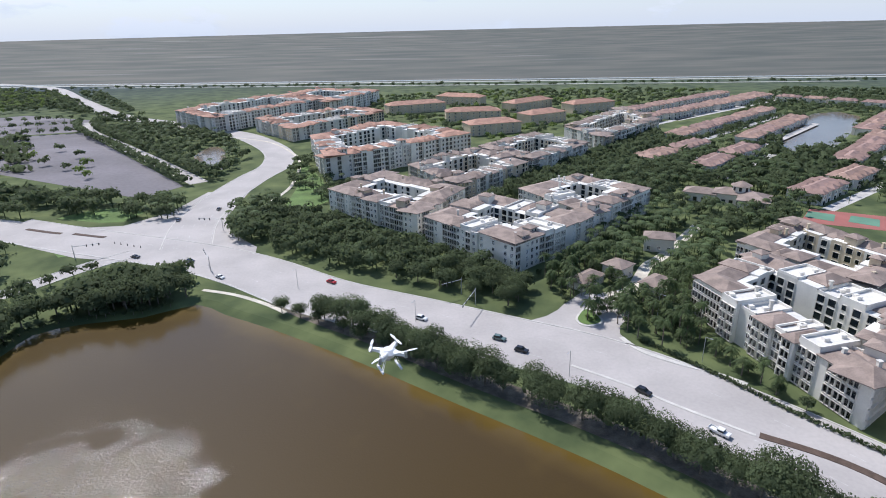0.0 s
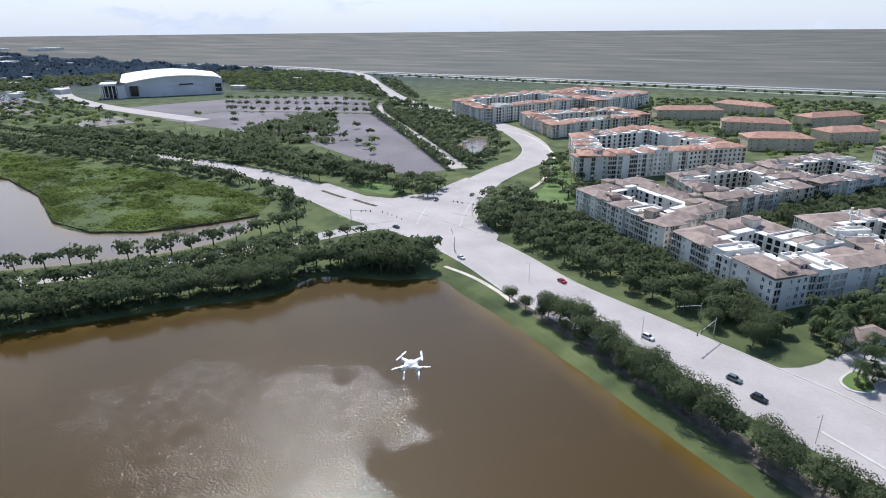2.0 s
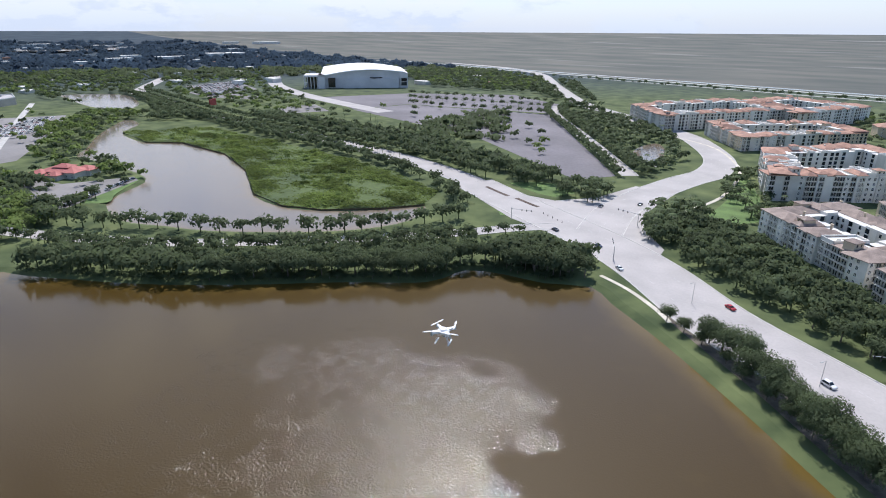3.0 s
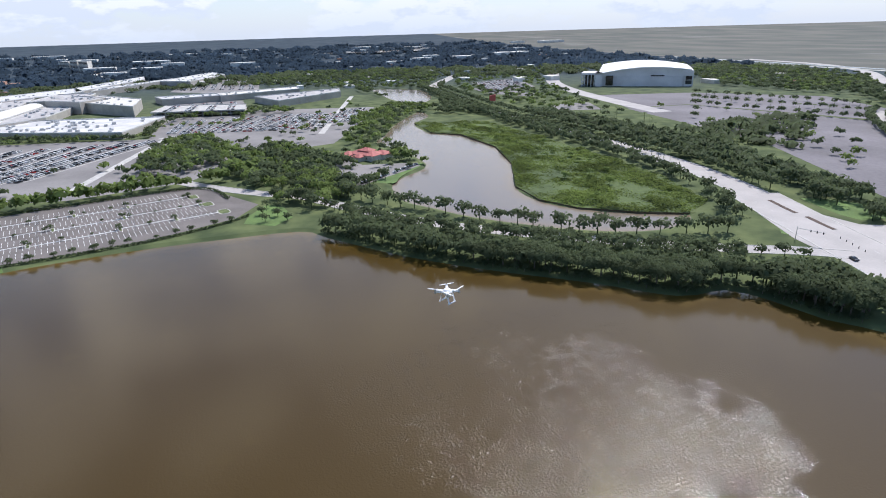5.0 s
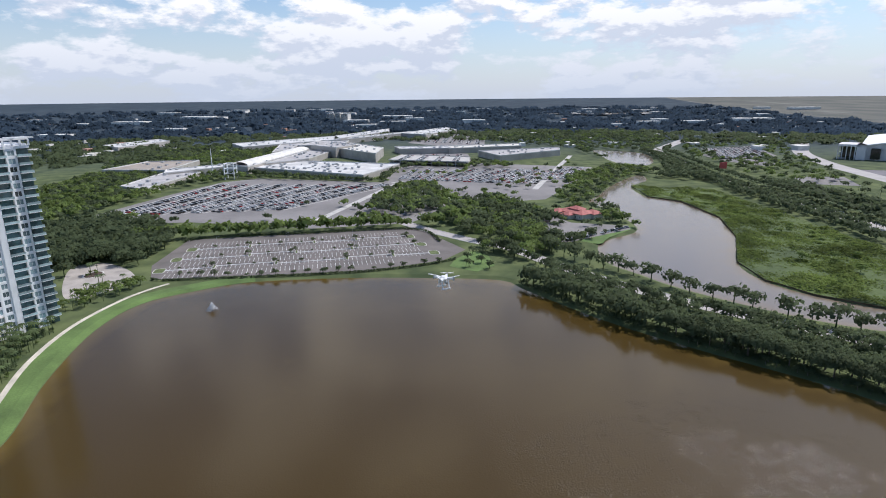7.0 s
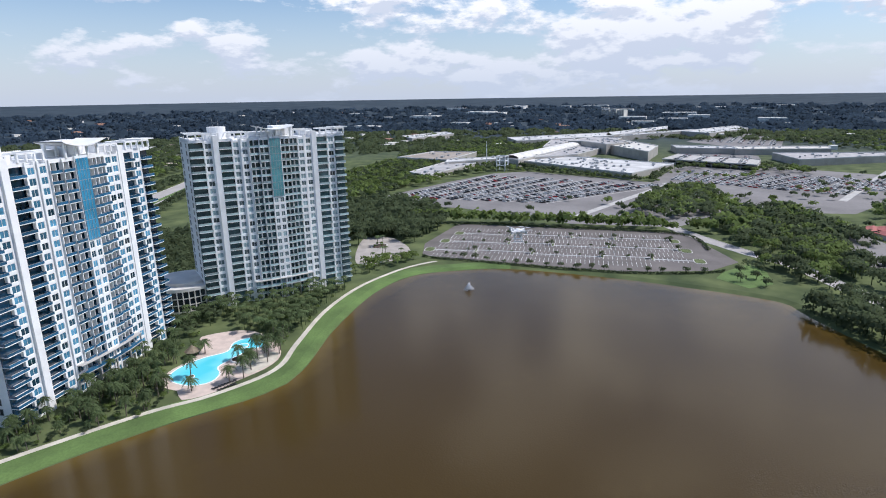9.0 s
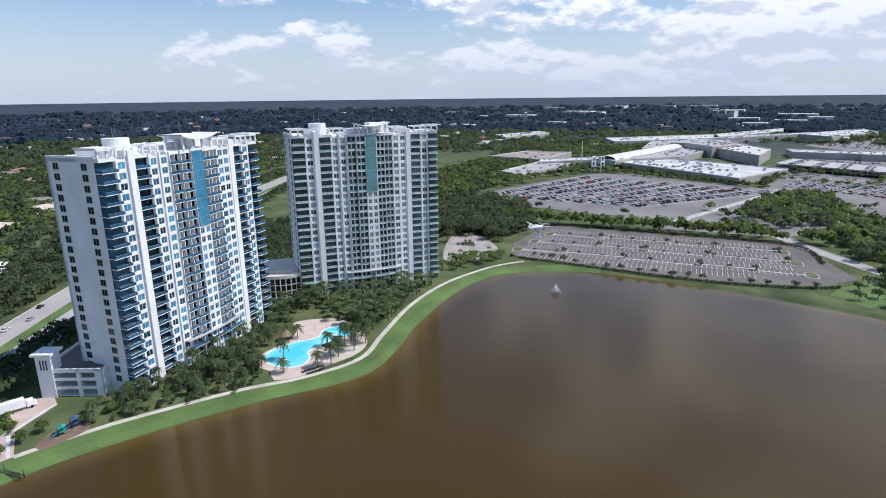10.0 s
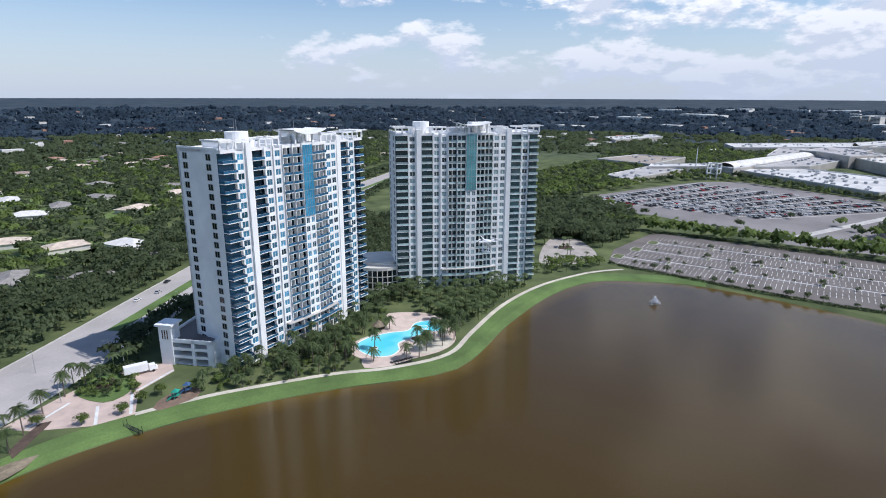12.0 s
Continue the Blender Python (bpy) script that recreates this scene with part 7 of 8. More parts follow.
PALMS = [palm_meshes(i, hh) for i, hh in enumerate((7.5, 9.0, 6.0, 10.5))]


def trunked(v, f, nv, r=0.3, top=5.0):
    """Adds a four-sided trunk below a joined crown."""
    k = len(v)
    ring = [(r * math.cos(a), r * math.sin(a)) for a in np.linspace(0, 2 * math.pi, 5)[:-1]]
    tv = np.array([(x, y, -0.2) for x, y in ring] + [(x * 0.6, y * 0.6, top) for x, y in ring])
    tf = np.array([(k + i, k + (i + 1) % 4, k + 4 + (i + 1) % 4, k + 4 + i) for i in range(4)])
    tn = np.array([(x / r, y / r, 0.1) for x, y in ring] * 2)
    return np.vstack([v, tv]), np.vstack([f, tf]), np.vstack([nv, tn])


FAR_OAKS = [trunked(*lump(rng, 150, 4.6, 3.6, 5.4, 0.9, 8)) for _ in range(5)]
DISTANT_OAKS = [lump(rng, 46, 4.6, 3.4, 5.0, 1.6, 6) for _ in range(5)]
FAR_PALM = []
for i in range(3):
    v, f, nv = [], [], []
    for k in range(11):
        a = 2 * math.pi * k / 11 + i
        c, d = math.cos(a), math.sin(a)
        j = len(v)
        v += [(0, 0, 8.6), (1.6 * c + 0.5 * d, 1.6 * d - 0.5 * c, 8.9), (3.2 * c, 3.2 * d, 7.4), (1.6 * c - 0.5 * d, 1.6 * d + 0.5 * c, 8.9)]
        nv += [(c * 0.4, d * 0.4, 0.82)] * 4
        f.append((j, j + 1, j + 2, j + 3))
    for k in range(4):
        a0, a1 = k * math.pi / 2, (k + 1) * math.pi / 2
        j = len(v)
        v += [(0.2 * math.cos(a0), 0.2 * math.sin(a0), 0), (0.2 * math.cos(a1), 0.2 * math.sin(a1), 0), (0.15 * math.cos(a1), 0.15 * math.sin(a1), 8.6), (0.15 * math.cos(a0), 0.15 * math.sin(a0), 8.6)]
        nv += [(math.cos(a0 + 0.785), math.sin(a0 + 0.785), 0)] * 4
        f.append((j, j + 1, j + 2, j + 3))
    FAR_PALM.append((np.array(v), np.array(f), np.array(nv)))


def road_gap(x, y):
    """How far a spot is from the nearest carriageway."""
    best = 1e9
    for line, half in ROAD_ARRAYS:
        best = min(best, float(np.min(np.hypot(line[:, 0] - x, line[:, 1] - y))) - half)
    return best


ROAD_ARRAYS = [(np.array(l), h) for l, h in ROADS]
WATER_BOXES = [(np.array(w), w) for w in WATERS]
SPOTS = {"oak": [], "bright": [], "palm": []}


def free(x, y, gap=1.0):
    if road_gap(x, y) < gap:
        return False
    for arr, w in WATER_BOXES:
        if arr[:, 0].min() < x < arr[:, 0].max() and arr[:, 1].min() < y < arr[:, 1].max() and inside(x, y, w):
            return False
    return not any(inside(x, y, b) for b in BLOCKED)


def row(kind, line, spacing, size=(0.85, 1.15), jitter=1.0, gap=1.0, off=0.0, seed=0):
    r = random.Random(seed + len(SPOTS[kind]))
    pts = smooth_line(line, spacing)
    if off:
        pts = side_line(pts, off)
    for x, y in pts:
        x, y = x + r.uniform(-jitter, jitter), y + r.uniform(-jitter, jitter)
        if free(x, y, gap):
            SPOTS[kind].append((x, y, r.uniform(*size)))


def fill(kinds, poly, spacing, size=(0.8, 1.2), gap=1.5, keep=1.0, seed=0):
    """Trees over an area on a shaken grid; kinds is a text such as 'oak oak palm'."""
    r = random.Random(seed + int(abs(poly[0][0])))
    ks = kinds.split()
    q = np.array(poly)
    y = q[:, 1].min()
    while y < q[:, 1].max():
        x = q[:, 0].min()
        while x < q[:, 0].max():
            a, b = x + r.uniform(-0.45, 0.45) * spacing, y + r.uniform(-0.45, 0.45) * spacing
            if r.random() < keep and inside(a, b, poly) and free(a, b, gap):
                SPOTS[r.choice(ks)].append((a, b, r.uniform(*size)))
            x += spacing
        y += spacing * 0.87


# beside the boulevard and the lake
row("oak", [(-70, 206), (-45, 187), (-22, 171), (2, 151), (18, 139), (36, 126), (52, 113), (66, 100), (84, 80), (104, 52)], 6.2, (1.0, 1.35), 1.3, 0.2)
row("oak", [(-60, 194), (-36, 177), (-14, 160), (8, 144)], 8.5, (0.6, 0.85), 1.2)
fill("oak", [(-146, 190), (-120, 198), (-103, 209), (-112, 226), (-130, 226), (-148, 212)], 6.0, (1.1, 1.4))
BANK = [(-150, 178), (-157, 163), (-172, 142), (-188, 116), (-205, 95), (-228, 74), (-249, 53), (-265, 42), (-300, 44)]
shore = smooth_line(LAKE_EDGE, 3.0, True)
for k, (x, y) in enumerate(shore):
    x2, y2 = shore[(k + 1) % len(shore)]
    if not (x < -104 and y > 44 and x > -320):
        continue
    ln = math.hypot(x2 - x, y2 - y) or 1.0
    nx, ny = -(y2 - y) / ln, (x2 - x) / ln
    if inside(x + nx * 3, y + ny * 3, LAKE_EDGE):
        nx, ny = -nx, -ny
    SPOTS["oak"].append((x + nx * 1.6, y + ny * 1.6, 0.34 + 0.14 * math.sin(k * 1.7)))
    if k % 2 == 0:
        SPOTS["oak"].append((x + nx * 5.0, y + ny * 5.0, 1.18 + 0.14 * math.sin(k * 2.3)))
    else:
        SPOTS["oak"].append((x + nx * 11.5, y + ny * 11.5, 1.15 + 0.15 * math.sin(k * 1.1)))
fill("oak", [(-160, 190), (-165, 172), (-235, 92), (-300, 58), (-330, 70), (-268, 118), (-205, 188), (-172, 226)], 7.5, (0.7, 1.0), 1.0, 0.9)
row("oak", [(-362, 72), (-329, 93), (-306, 113), (-284, 125), (-266, 139), (-251, 152), (-239, 162), (-227, 176), (-216, 192), (-206, 214), (-198, 236)], 9.0, (1.0, 1.25), 0.8, 0.3)
row("oak", CAUSEWAY[3:40], 9.0, (0.6, 0.85), 1.2, 0.5, 8.5)
fill("oak", [(-112, 280), (-76, 256), (-33, 231), (3, 209), (26, 190), (36, 198), (36, 214), (10, 238), (-12, 260), (-40, 284), (-72, 312), (-92, 318), (-112, 300)], 6.8, (0.75, 1.1))
fill("oak palm", [(-116, 288), (-98, 292), (-92, 330), (-108, 345), (-120, 320)], 6.5, (0.9, 1.2))
fill("oak palm", [(-176, 312), (-156, 316), (-158, 345), (-182, 352), (-196, 332)], 6.5, (0.8, 1.1))
fill("palm", [(46, 196), (66, 178), (80, 160), (90, 170), (92, 196), (122, 228), (142, 268), (120, 300), (92, 300), (76, 262), (40, 222)], 4.9, (0.7, 1.05), 1.5)
fill("oak", [(46, 196), (66, 178), (80, 160), (90, 170), (92, 196), (122, 228), (142, 268), (120, 300), (92, 300), (76, 262), (40, 222)], 4.6, (0.2, 0.4), 1.0, 0.8, 7)
fill("palm oak", [(112, 310), (128, 262), (168, 262), (205, 300), (262, 392), (200, 450), (136, 410), (104, 372)], 7.6, (0.7, 1.1), 1.0)
row("palm", [(78, 176), (88, 150), (99, 124), (112, 104), (126, 78)], 5.0, (0.75, 1.0), 1.0, 0.5)
row("oak", [(80, 182), (92, 145), (104, 116), (124, 78)], 9.0, (0.35, 0.5), 1.5, 0.5)
fill("oak oak palm", [(-30, 392), (-90, 400), (-108, 480), (-120, 470), (-104, 380), (-72, 335), (-40, 372)], 8.5, (0.6, 0.9))
fill("oak", [(120, 455), (60, 385), (20, 325), (85, 352), (130, 330), (220, 450), (200, 545)], 8.0, (0.8, 1.1))
fill("oak", [(195, 340), (280, 450), (400, 620), (440, 620), (300, 440), (330, 420), (250, 330)], 9, (0.8, 1.15), 1.0, 0.85)
fill("oak oak palm", [(150, 420), (520, 900), (720, 800), (420, 330), (240, 300)], 8.6, (0.5, 0.9), 1.0, 0.8)
fill("oak", [(0, 560), (200, 640), (160, 830), (-60, 840), (-100, 700)], 20, (0.6, 0.9), 1.0, 0.6)
# west side
row("oak", [p for p in BOULEVARD_WEST[30:] if p[0] < -410], 9.5, (0.85, 1.15), 1.2, 0.3, -14.5)
row("oak", [p for p in BOULEVARD_WEST[30:] if p[0] < -300], 9.0, (0.8, 1.1), 1.5, 0.5, -24)
row("oak", BOULEVARD_WEST[30:], 8.5, (0.9, 1.2), 1.2, 0.3, 14.5)
row("oak", BOULEVARD_WEST[40:-16], 16.0, (0.5, 0.75), 0.6, -12, 0)
row("palm", BOULEVARD_WEST[40:-12], 14.0, (0.8, 1.0), 0.5, -12, 0)
fill("oak", [(-640, 366), (-440, 358), (-330, 350), (-262, 338), (-205, 325), (-202, 352), (-290, 374), (-373, 415), (-440, 396), (-620, 398)], 8.2, (0.95, 1.3), 2, 0.85)
fill("palm oak", [(-620, 400), (-440, 398), (-395, 425), (-500, 450), (-610, 480)], 14, (0.7, 1.0), 2, 0.5)
for k in range(5):
    a, b = lerp((-590, 590), (-690, 690), k / 4), lerp((-398, 640), (-470, 745), k / 4)
    row("palm" if k % 2 else "oak", [a, lerp(a, b, 0.5), b], 13.0, (0.75, 1.0), 2.0, 1.0)
row("oak", AVENUE, 5.5, (0.8, 1.0), 0.8, 0.3, 9)
row("oak", AVENUE, 5.5, (0.8, 1.0), 0.8, 0.3, -9)
row("oak", AVENUE, 6.5, (0.8, 1.0), 0.8, 0.3, -15)
fill("oak oak palm", [(-160, 415), (-230, 500), (-300, 572), (-380, 660), (-330, 680), (-240, 612), (-190, 545), (-158, 470)], 8.5, (0.7, 1.1))
fill("bright oak", [(-600, 505), (-362, 455), (-215, 375), (-395, 630), (-590, 580)], 36, (0.7, 1.0), 1, 0.6)
fill("oak", [(-400, 690), (-330, 690), (-420, 810), (-600, 1060), (-720, 1100), (-560, 850), (-440, 760)], 11, (0.9, 1.3), 2, 0.8)
fill("oak oak bright", [(-740, 800), (-560, 830), (-620, 1000), (-800, 1150), (-1000, 1200), (-1100, 1000), (-900, 900)], 13, (0.8, 1.2), 2, 0.9)
fill("oak bright", [(-1250, 520), (-960, 420), (-640, 380), (-640, 480), (-780, 540), (-1000, 640), (-1300, 800)], 17, (0.7, 1.1), 2, 0.75)
fill("oak bright bright", [(-420, 172), (-500, 170), (-560, 168), (-600, 200), (-690, 250), (-760, 300), (-830, 260), (-700, 160), (-560, 120), (-460, 130)], 11, (0.8, 1.15), 2, 0.8)
fill("oak oak bright", [(-440, 12), (-385, 24), (-335, 46), (-352, 78), (-385, 104), (-400, 125), (-420, 120), (-480, 90), (-560, 60), (-520, -10)], 8.5, (0.9, 1.25), 2, 0.85)
fill("oak", [(-700, 268), (-740, 300), (-830, 330), (-900, 380), (-780, 350), (-660, 330)], 10, (0.8, 1.1), 2)
fill("oak", [(-620, 310), (-400, 304), (-260, 285), (-215, 268), (-205, 250), (-228, 262), (-300, 300), (-400, 310), (-600, 322)], 9, (0.8, 1.1), 1)
# round the restaurant
for i, (x, y) in enumerate(((-392, 100), (-400, 112), (-409, 126), (-419, 140), (-430, 156), (-440, 146), (-446, 140), (-452, 146), (-462, 150), (-474, 152), (-486, 148), (-496, 138), (-504, 124), (-500, 108), (-490, 98), (-478, 92), (-466, 88), (-452, 92), (-440, 100), (-428, 92), (-414, 88), (-402, 90), (-436, 118), (-430, 128), (-452, 104), (-442, 130))):
    SPOTS["bright" if i % 4 == 0 else "oak"].append((x, y, 0.62 + 0.2 * math.sin(i * 2.1)))
SPOTS["oak"] += [(x, y, 0.6) for x, y in ((-352, 30), (-344, 20), (-336, 28), (-328, 20), (-358, 24), (-324, 32))]
# marsh shrubs
fill("bright", [(-590, 235), (-460, 250), (-380, 240), (-300, 205), (-260, 225), (-300, 275), (-450, 285), (-580, 285)], 15, (0.3, 0.7), 2, 0.55)
# lakeside lot, shopping centre side
row("bright", [(-470, 30), (-447, 0), (-436, -60), (-424, -120), (-416, -170), (-404, -215)], 10.5, (1.25, 1.5), 1.2, 0.5)
row("oak", [(-690, -78), (-730, -160), (-775, -245)], 9.0, (0.7, 1.0), 2.0)
row("oak", [(-700, -62), (-770, -58), (-835, -34)], 8.0, (0.8, 1.1), 3.0)
row("oak", [p for p in SOUTHROAD if p[0] < 40], 8.0, (0.9, 1.25), 1.5, 2.0, 23)
row("oak", [p for p in SOUTHROAD if p[0] < 40], 8.5, (0.8, 1.2), 2.5, 2.0, 31)
row("oak", [p for p in SOUTHROAD if p[0] < -110], 9.0, (0.8, 1.15), 2.0, 2.0, -24)
fill("oak", [(-318, -182), (-338, -200), (-344, -236), (-318, -244), (-280, -226), (-262, -200), (-240, -240), (-300, -290), (-380, -260), (-372, -190)], 8.0, (0.8, 1.15), 1.0, 0.9)
row("bright", [(-446, 0), (-436, -60), (-424, -120), (-412, -186)], 8.5, (0.9, 1.15), 1.5)
row("oak", [(-452, -10), (-440, -80), (-428, -150)], 10, (0.8, 1.1), 2)
fill("oak", [(-322, -184), (-400, -188), (-440, -215), (-470, -270), (-440, -330), (-380, -330), (-330, -265), (-312, -215)], 8.0, (1.0, 1.35), 2, 0.92)
fill("bright oak", [(-470, -170), (-460, -30), (-560, 40), (-600, 0), (-560, -120), (-520, -180)], 26, (0.7, 1.0), 2, 0.6)
fill("bright oak", [(-560, 60), (-640, 140), (-860, 235), (-900, 200), (-700, 90), (-600, 20)], 28, (0.6, 0.9), 2, 0.7)
fill("bright oak", [(-480, -330), (-640, -310), (-700, -270), (-840, -260), (-860, -340), (-700, -400), (-500, -420)], 13, (0.7, 1.1), 2, 0.85)
row("oak", [(-318, -150), (-314, -110), (-322, -50), (-330, -20), (-338, 2)], 8.0, (0.3, 0.5), 1.0, 0.3)
fill("bright oak oak", [(-640, -335), (-700, -430), (-1000, -540), (-1350, -420), (-1300, -250), (-1110, -260), (-970, -385), (-820, -385)], 14, (0.8, 1.2), 2, 0.85)
fill("oak bright oak", [(-900, 262), (-1120, 262), (-1300, 100), (-1700, 150), (-1650, 520), (-1250, 520), (-1050, 400)], 16, (0.8, 1.2), 2, 0.8)
fill("bright oak", [(-450, -170), (-470, -300), (-560, -330), (-700, -275), (-760, -240), (-740, -270), (-620, -320), (-500, -310)], 10, (0.7, 1.1), 2, 0.8)
row("bright", [(-770, -95), (-765, -30), (-755, 30), (-850, 50)], 9, (0.5, 0.8), 2)
# tower gardens
fill("palm", [(-66, -184), (-80, -180), (-106, -168), (-122, -160), (-124, -178), (-152, -198), (-148, -203), (-100, -189)], 4.6, (0.55, 0.85), 0.5)
fill("palm", [(-171, -186), (-166, -176), (-168, -158), (-178, -156), (-205, -166), (-238, -171), (-244, -174), (-196, -206), (-182, -204)], 4.6, (0.55, 0.9), 0.5)
fill("palm bright", [(-250, -176), (-275, -170), (-300, -162), (-312, -176), (-290, -186), (-262, -186)], 6.0, (0.5, 0.8), 0.5)
row("palm", [(-2, -182), (4, -188), (12, -192)], 5.0, (0.6, 0.8), 1.0)
row("palm", [(-10, -203), (-22, -206), (-34, -204), (-44, -206)], 6.0, (0.6, 0.8), 1.0)
fill("oak", [(-98, -262), (-120, -290), (-210, -362), (-280, -420), (-300, -340), (-262, -250), (-180, -240), (-110, -226), (-92, -240)], 8.0, (0.9, 1.2), 2, 0.85)
fill("oak", [(40, -235), (-40, -292), (-110, -345), (-200, -412), (-360, -525), (-440, -580), (-460, -620), (-340, -570), (-180, -450), (-60, -360), (60, -290)], 8.5, (0.8, 1.2), 3, 0.9)


fill("oak oak bright", [(60, 520), (260, 700), (420, 900), (100, 960), (-120, 900), (-60, 700)], 13, (0.6, 0.95), 1.0, 0.75)
fill("oak", [(420, 640), (700, 900), (900, 880), (620, 560)], 18, (0.7, 1.0), 1.0, 0.7)
row("oak", [(-900, 1185), (-500, 1140), (-100, 1088), (300, 1030), (700, 975), (1000, 930)], 15, (0.6, 1.1), 6.0)
fill("bright oak bright", [(-430, -330), (-480, -318), (-620, -292), (-620, -310), (-660, -360), (-780, -360), (-780, -460), (-500, -420)], 10.5, (0.8, 1.15), 1.5, 0.9)
fill("bright oak bright", [(-830, -300), (-1060, -262), (-1100, -360), (-1000, -460), (-900, -440), (-910, -360)], 12, (0.8, 1.15), 1.5, 0.9)
fill("oak bright", [(-690, -50), (-712, -58), (-700, -80), (-800, -280), (-730, -250)], 8.0, (0.5, 0.8), 0.5, 0.8)
fill("oak bright", [(-590, -60), (-500, -60), (-480, -20), (-560, 20), (-640, 0), (-660, -30)], 9.5, (0.9, 1.2), 1.0, 0.9)
fill("oak bright", [(-840, -40), (-905, -60), (-890, 50), (-880, 100), (-810, 120)], 10, (0.7, 1.0), 1.0, 0.75)
for c in ISLANDS:
    SPOTS["oak"].append((c[0], c[1], 0.42))
for k, o in enumerate((3.0, 27.0, 52.0)):
    for i in range(10):
        c = LOT_A + lu * (14 + k * 7 + i * 14.5) + lv * (o + 1.0)
        SPOTS["oak"].append((c[0], c[1], 0.2 + 0.1 * ((i * 7 + k) % 3) / 2))
SPOTS["palm"] += [(x, y, 0.95) for x, y in ((52, 181), (55, 184), (57, 186), (54, 188), (64, 173), (66, 168), (62, 178), (70, 190), (72, 162), (60, 206))]
SPOTS["bright"] += [(x, y, 0.2) for x, y in ((52.5, 183), (55, 181), (57, 184), (55, 187), (53, 180))]
# courtyards
for cx, cy in COURTS:
    SPOTS["bright"] += [(cx + dx, cy + dy, 0.42) for dx, dy in ((-3, 1), (1, -3), (3, 2), (-1, 4))]
# round the roundabout and the pool
SPOTS["palm"] += [(x, y, 1.0) for x, y in ((-28, -211), (-13, -193), (-32, -216), (-35, -213), (-39, -210), (-45, -215), (-50, -216), (-20, -203), (-4, -180), (-8, -185))]
SPOTS["palm"] += [(x, y, 0.95) for x, y in ((-127.5, -166.5), (-141, -150), (-135, -148), (-152, -157), (-147, -156), (-160, -152), (-155, -156), (-120, -158), (-168, -170), (-169, -178), (-145, -178), (-146, -161), (-150, -155), (-153, -152), (-143, -152), (-130, -150), (-157, -150), (-149, -149), (-162, -156))]
SPOTS["palm"] += [(x, y, 0.8) for x, y in ((-320, -203), (-325, -202), (-323, -205), (-300, -185), (-298, -186))]
SPOTS["bright"] += [(x, y, 0.25) for x, y in ((-318, -204), (-322, -201), (-326, -204), (-324, -206), (-301, -184), (-298, -185))]
SPOTS["bright"] += [(x, y, 0.45) for x, y in ((-38, -185), (-27, -187), (-45, -188), (-61, -185), (-70, -184), (-52, -189), (-17, -196))]
r = random.Random(31)
for _ in range(70):
    x, y = r.uniform(-52, -31), r.uniform(-226, -196)
    if inside(x, y, [(-31, -204), (-38, -199), (-46, -196), (-50, -199), (-52, -217), (-47, -226), (-38, -224), (-32, -216)]):
        SPOTS[r.choice(("oak", "bright", "bright"))].append((x, y, r.uniform(0.16, 0.34)))
for poly, n in (([(-61, -180), (-77, -172), (-98, -161), (-112, -155), (-119, -162), (-119, -172), (-126, -179), (-114, -185), (-97, -184), (-82, -182), (-80, -189), (-70, -192)], 190),
                ([(-160, -149), (-187, -159), (-221, -169), (-240, -173), (-217, -183), (-178, -181), (-171, -176), (-170, -162)], 150),
                ([(-118, -186), (-128, -180), (-141, -181), (-152, -188), (-158, -196), (-146, -204), (-128, -196)], 60)):
    q = np.array(poly)
    for _ in range(n):
        x, y = r.uniform(q[:, 0].min(), q[:, 0].max()), r.uniform(q[:, 1].min(), q[:, 1].max())
        if inside(x, y, poly):
            k = r.random()
            SPOTS["palm" if k < 0.42 else "bright" if k < 0.85 else "oak"].append((x, y, r.uniform(0.5, 0.8) if k < 0.42 else r.uniform(0.14, 0.27)))
fill("oak", [(-46, -221), (-57, -223), (-62, -240), (-83, -264), (-100, -262), (-60, -254), (-45, -236)], 5.5, (0.8, 1.05), 0.5)
fill("oak", [(-52, -222), (-60, -250), (-95, -268), (-100, -262), (-70, -240)], 7.0, (0.9, 1.15), 1.0)
fill("oak palm palm", [(-66, -182), (-80, -178), (-106, -166), (-122, -158), (-124, -180), (-152, -200), (-148, -205), (-100, -191)], 3.6, (0.16, 0.3), 0.5, 0.8, 3)
fill("oak palm palm", [(-171, -186), (-166, -176), (-168, -158), (-178, -156), (-205, -166), (-238, -171), (-244, -174), (-196, -206), (-182, -204)], 3.8, (0.16, 0.3), 0.5, 0.8, 4)


fill("palm palm oak", [(-146, -199), (-186, -198), (-194, -212), (-178, -220), (-160, -212)], 4.2, (0.5, 0.9), 0.5, 0.9, 11)
fill("oak oak palm", [(-158, -226), (-186, -226), (-215, -262), (-200, -330), (-150, -300), (-130, -250)], 7.5, (0.8, 1.1), 1.0, 0.9, 12)


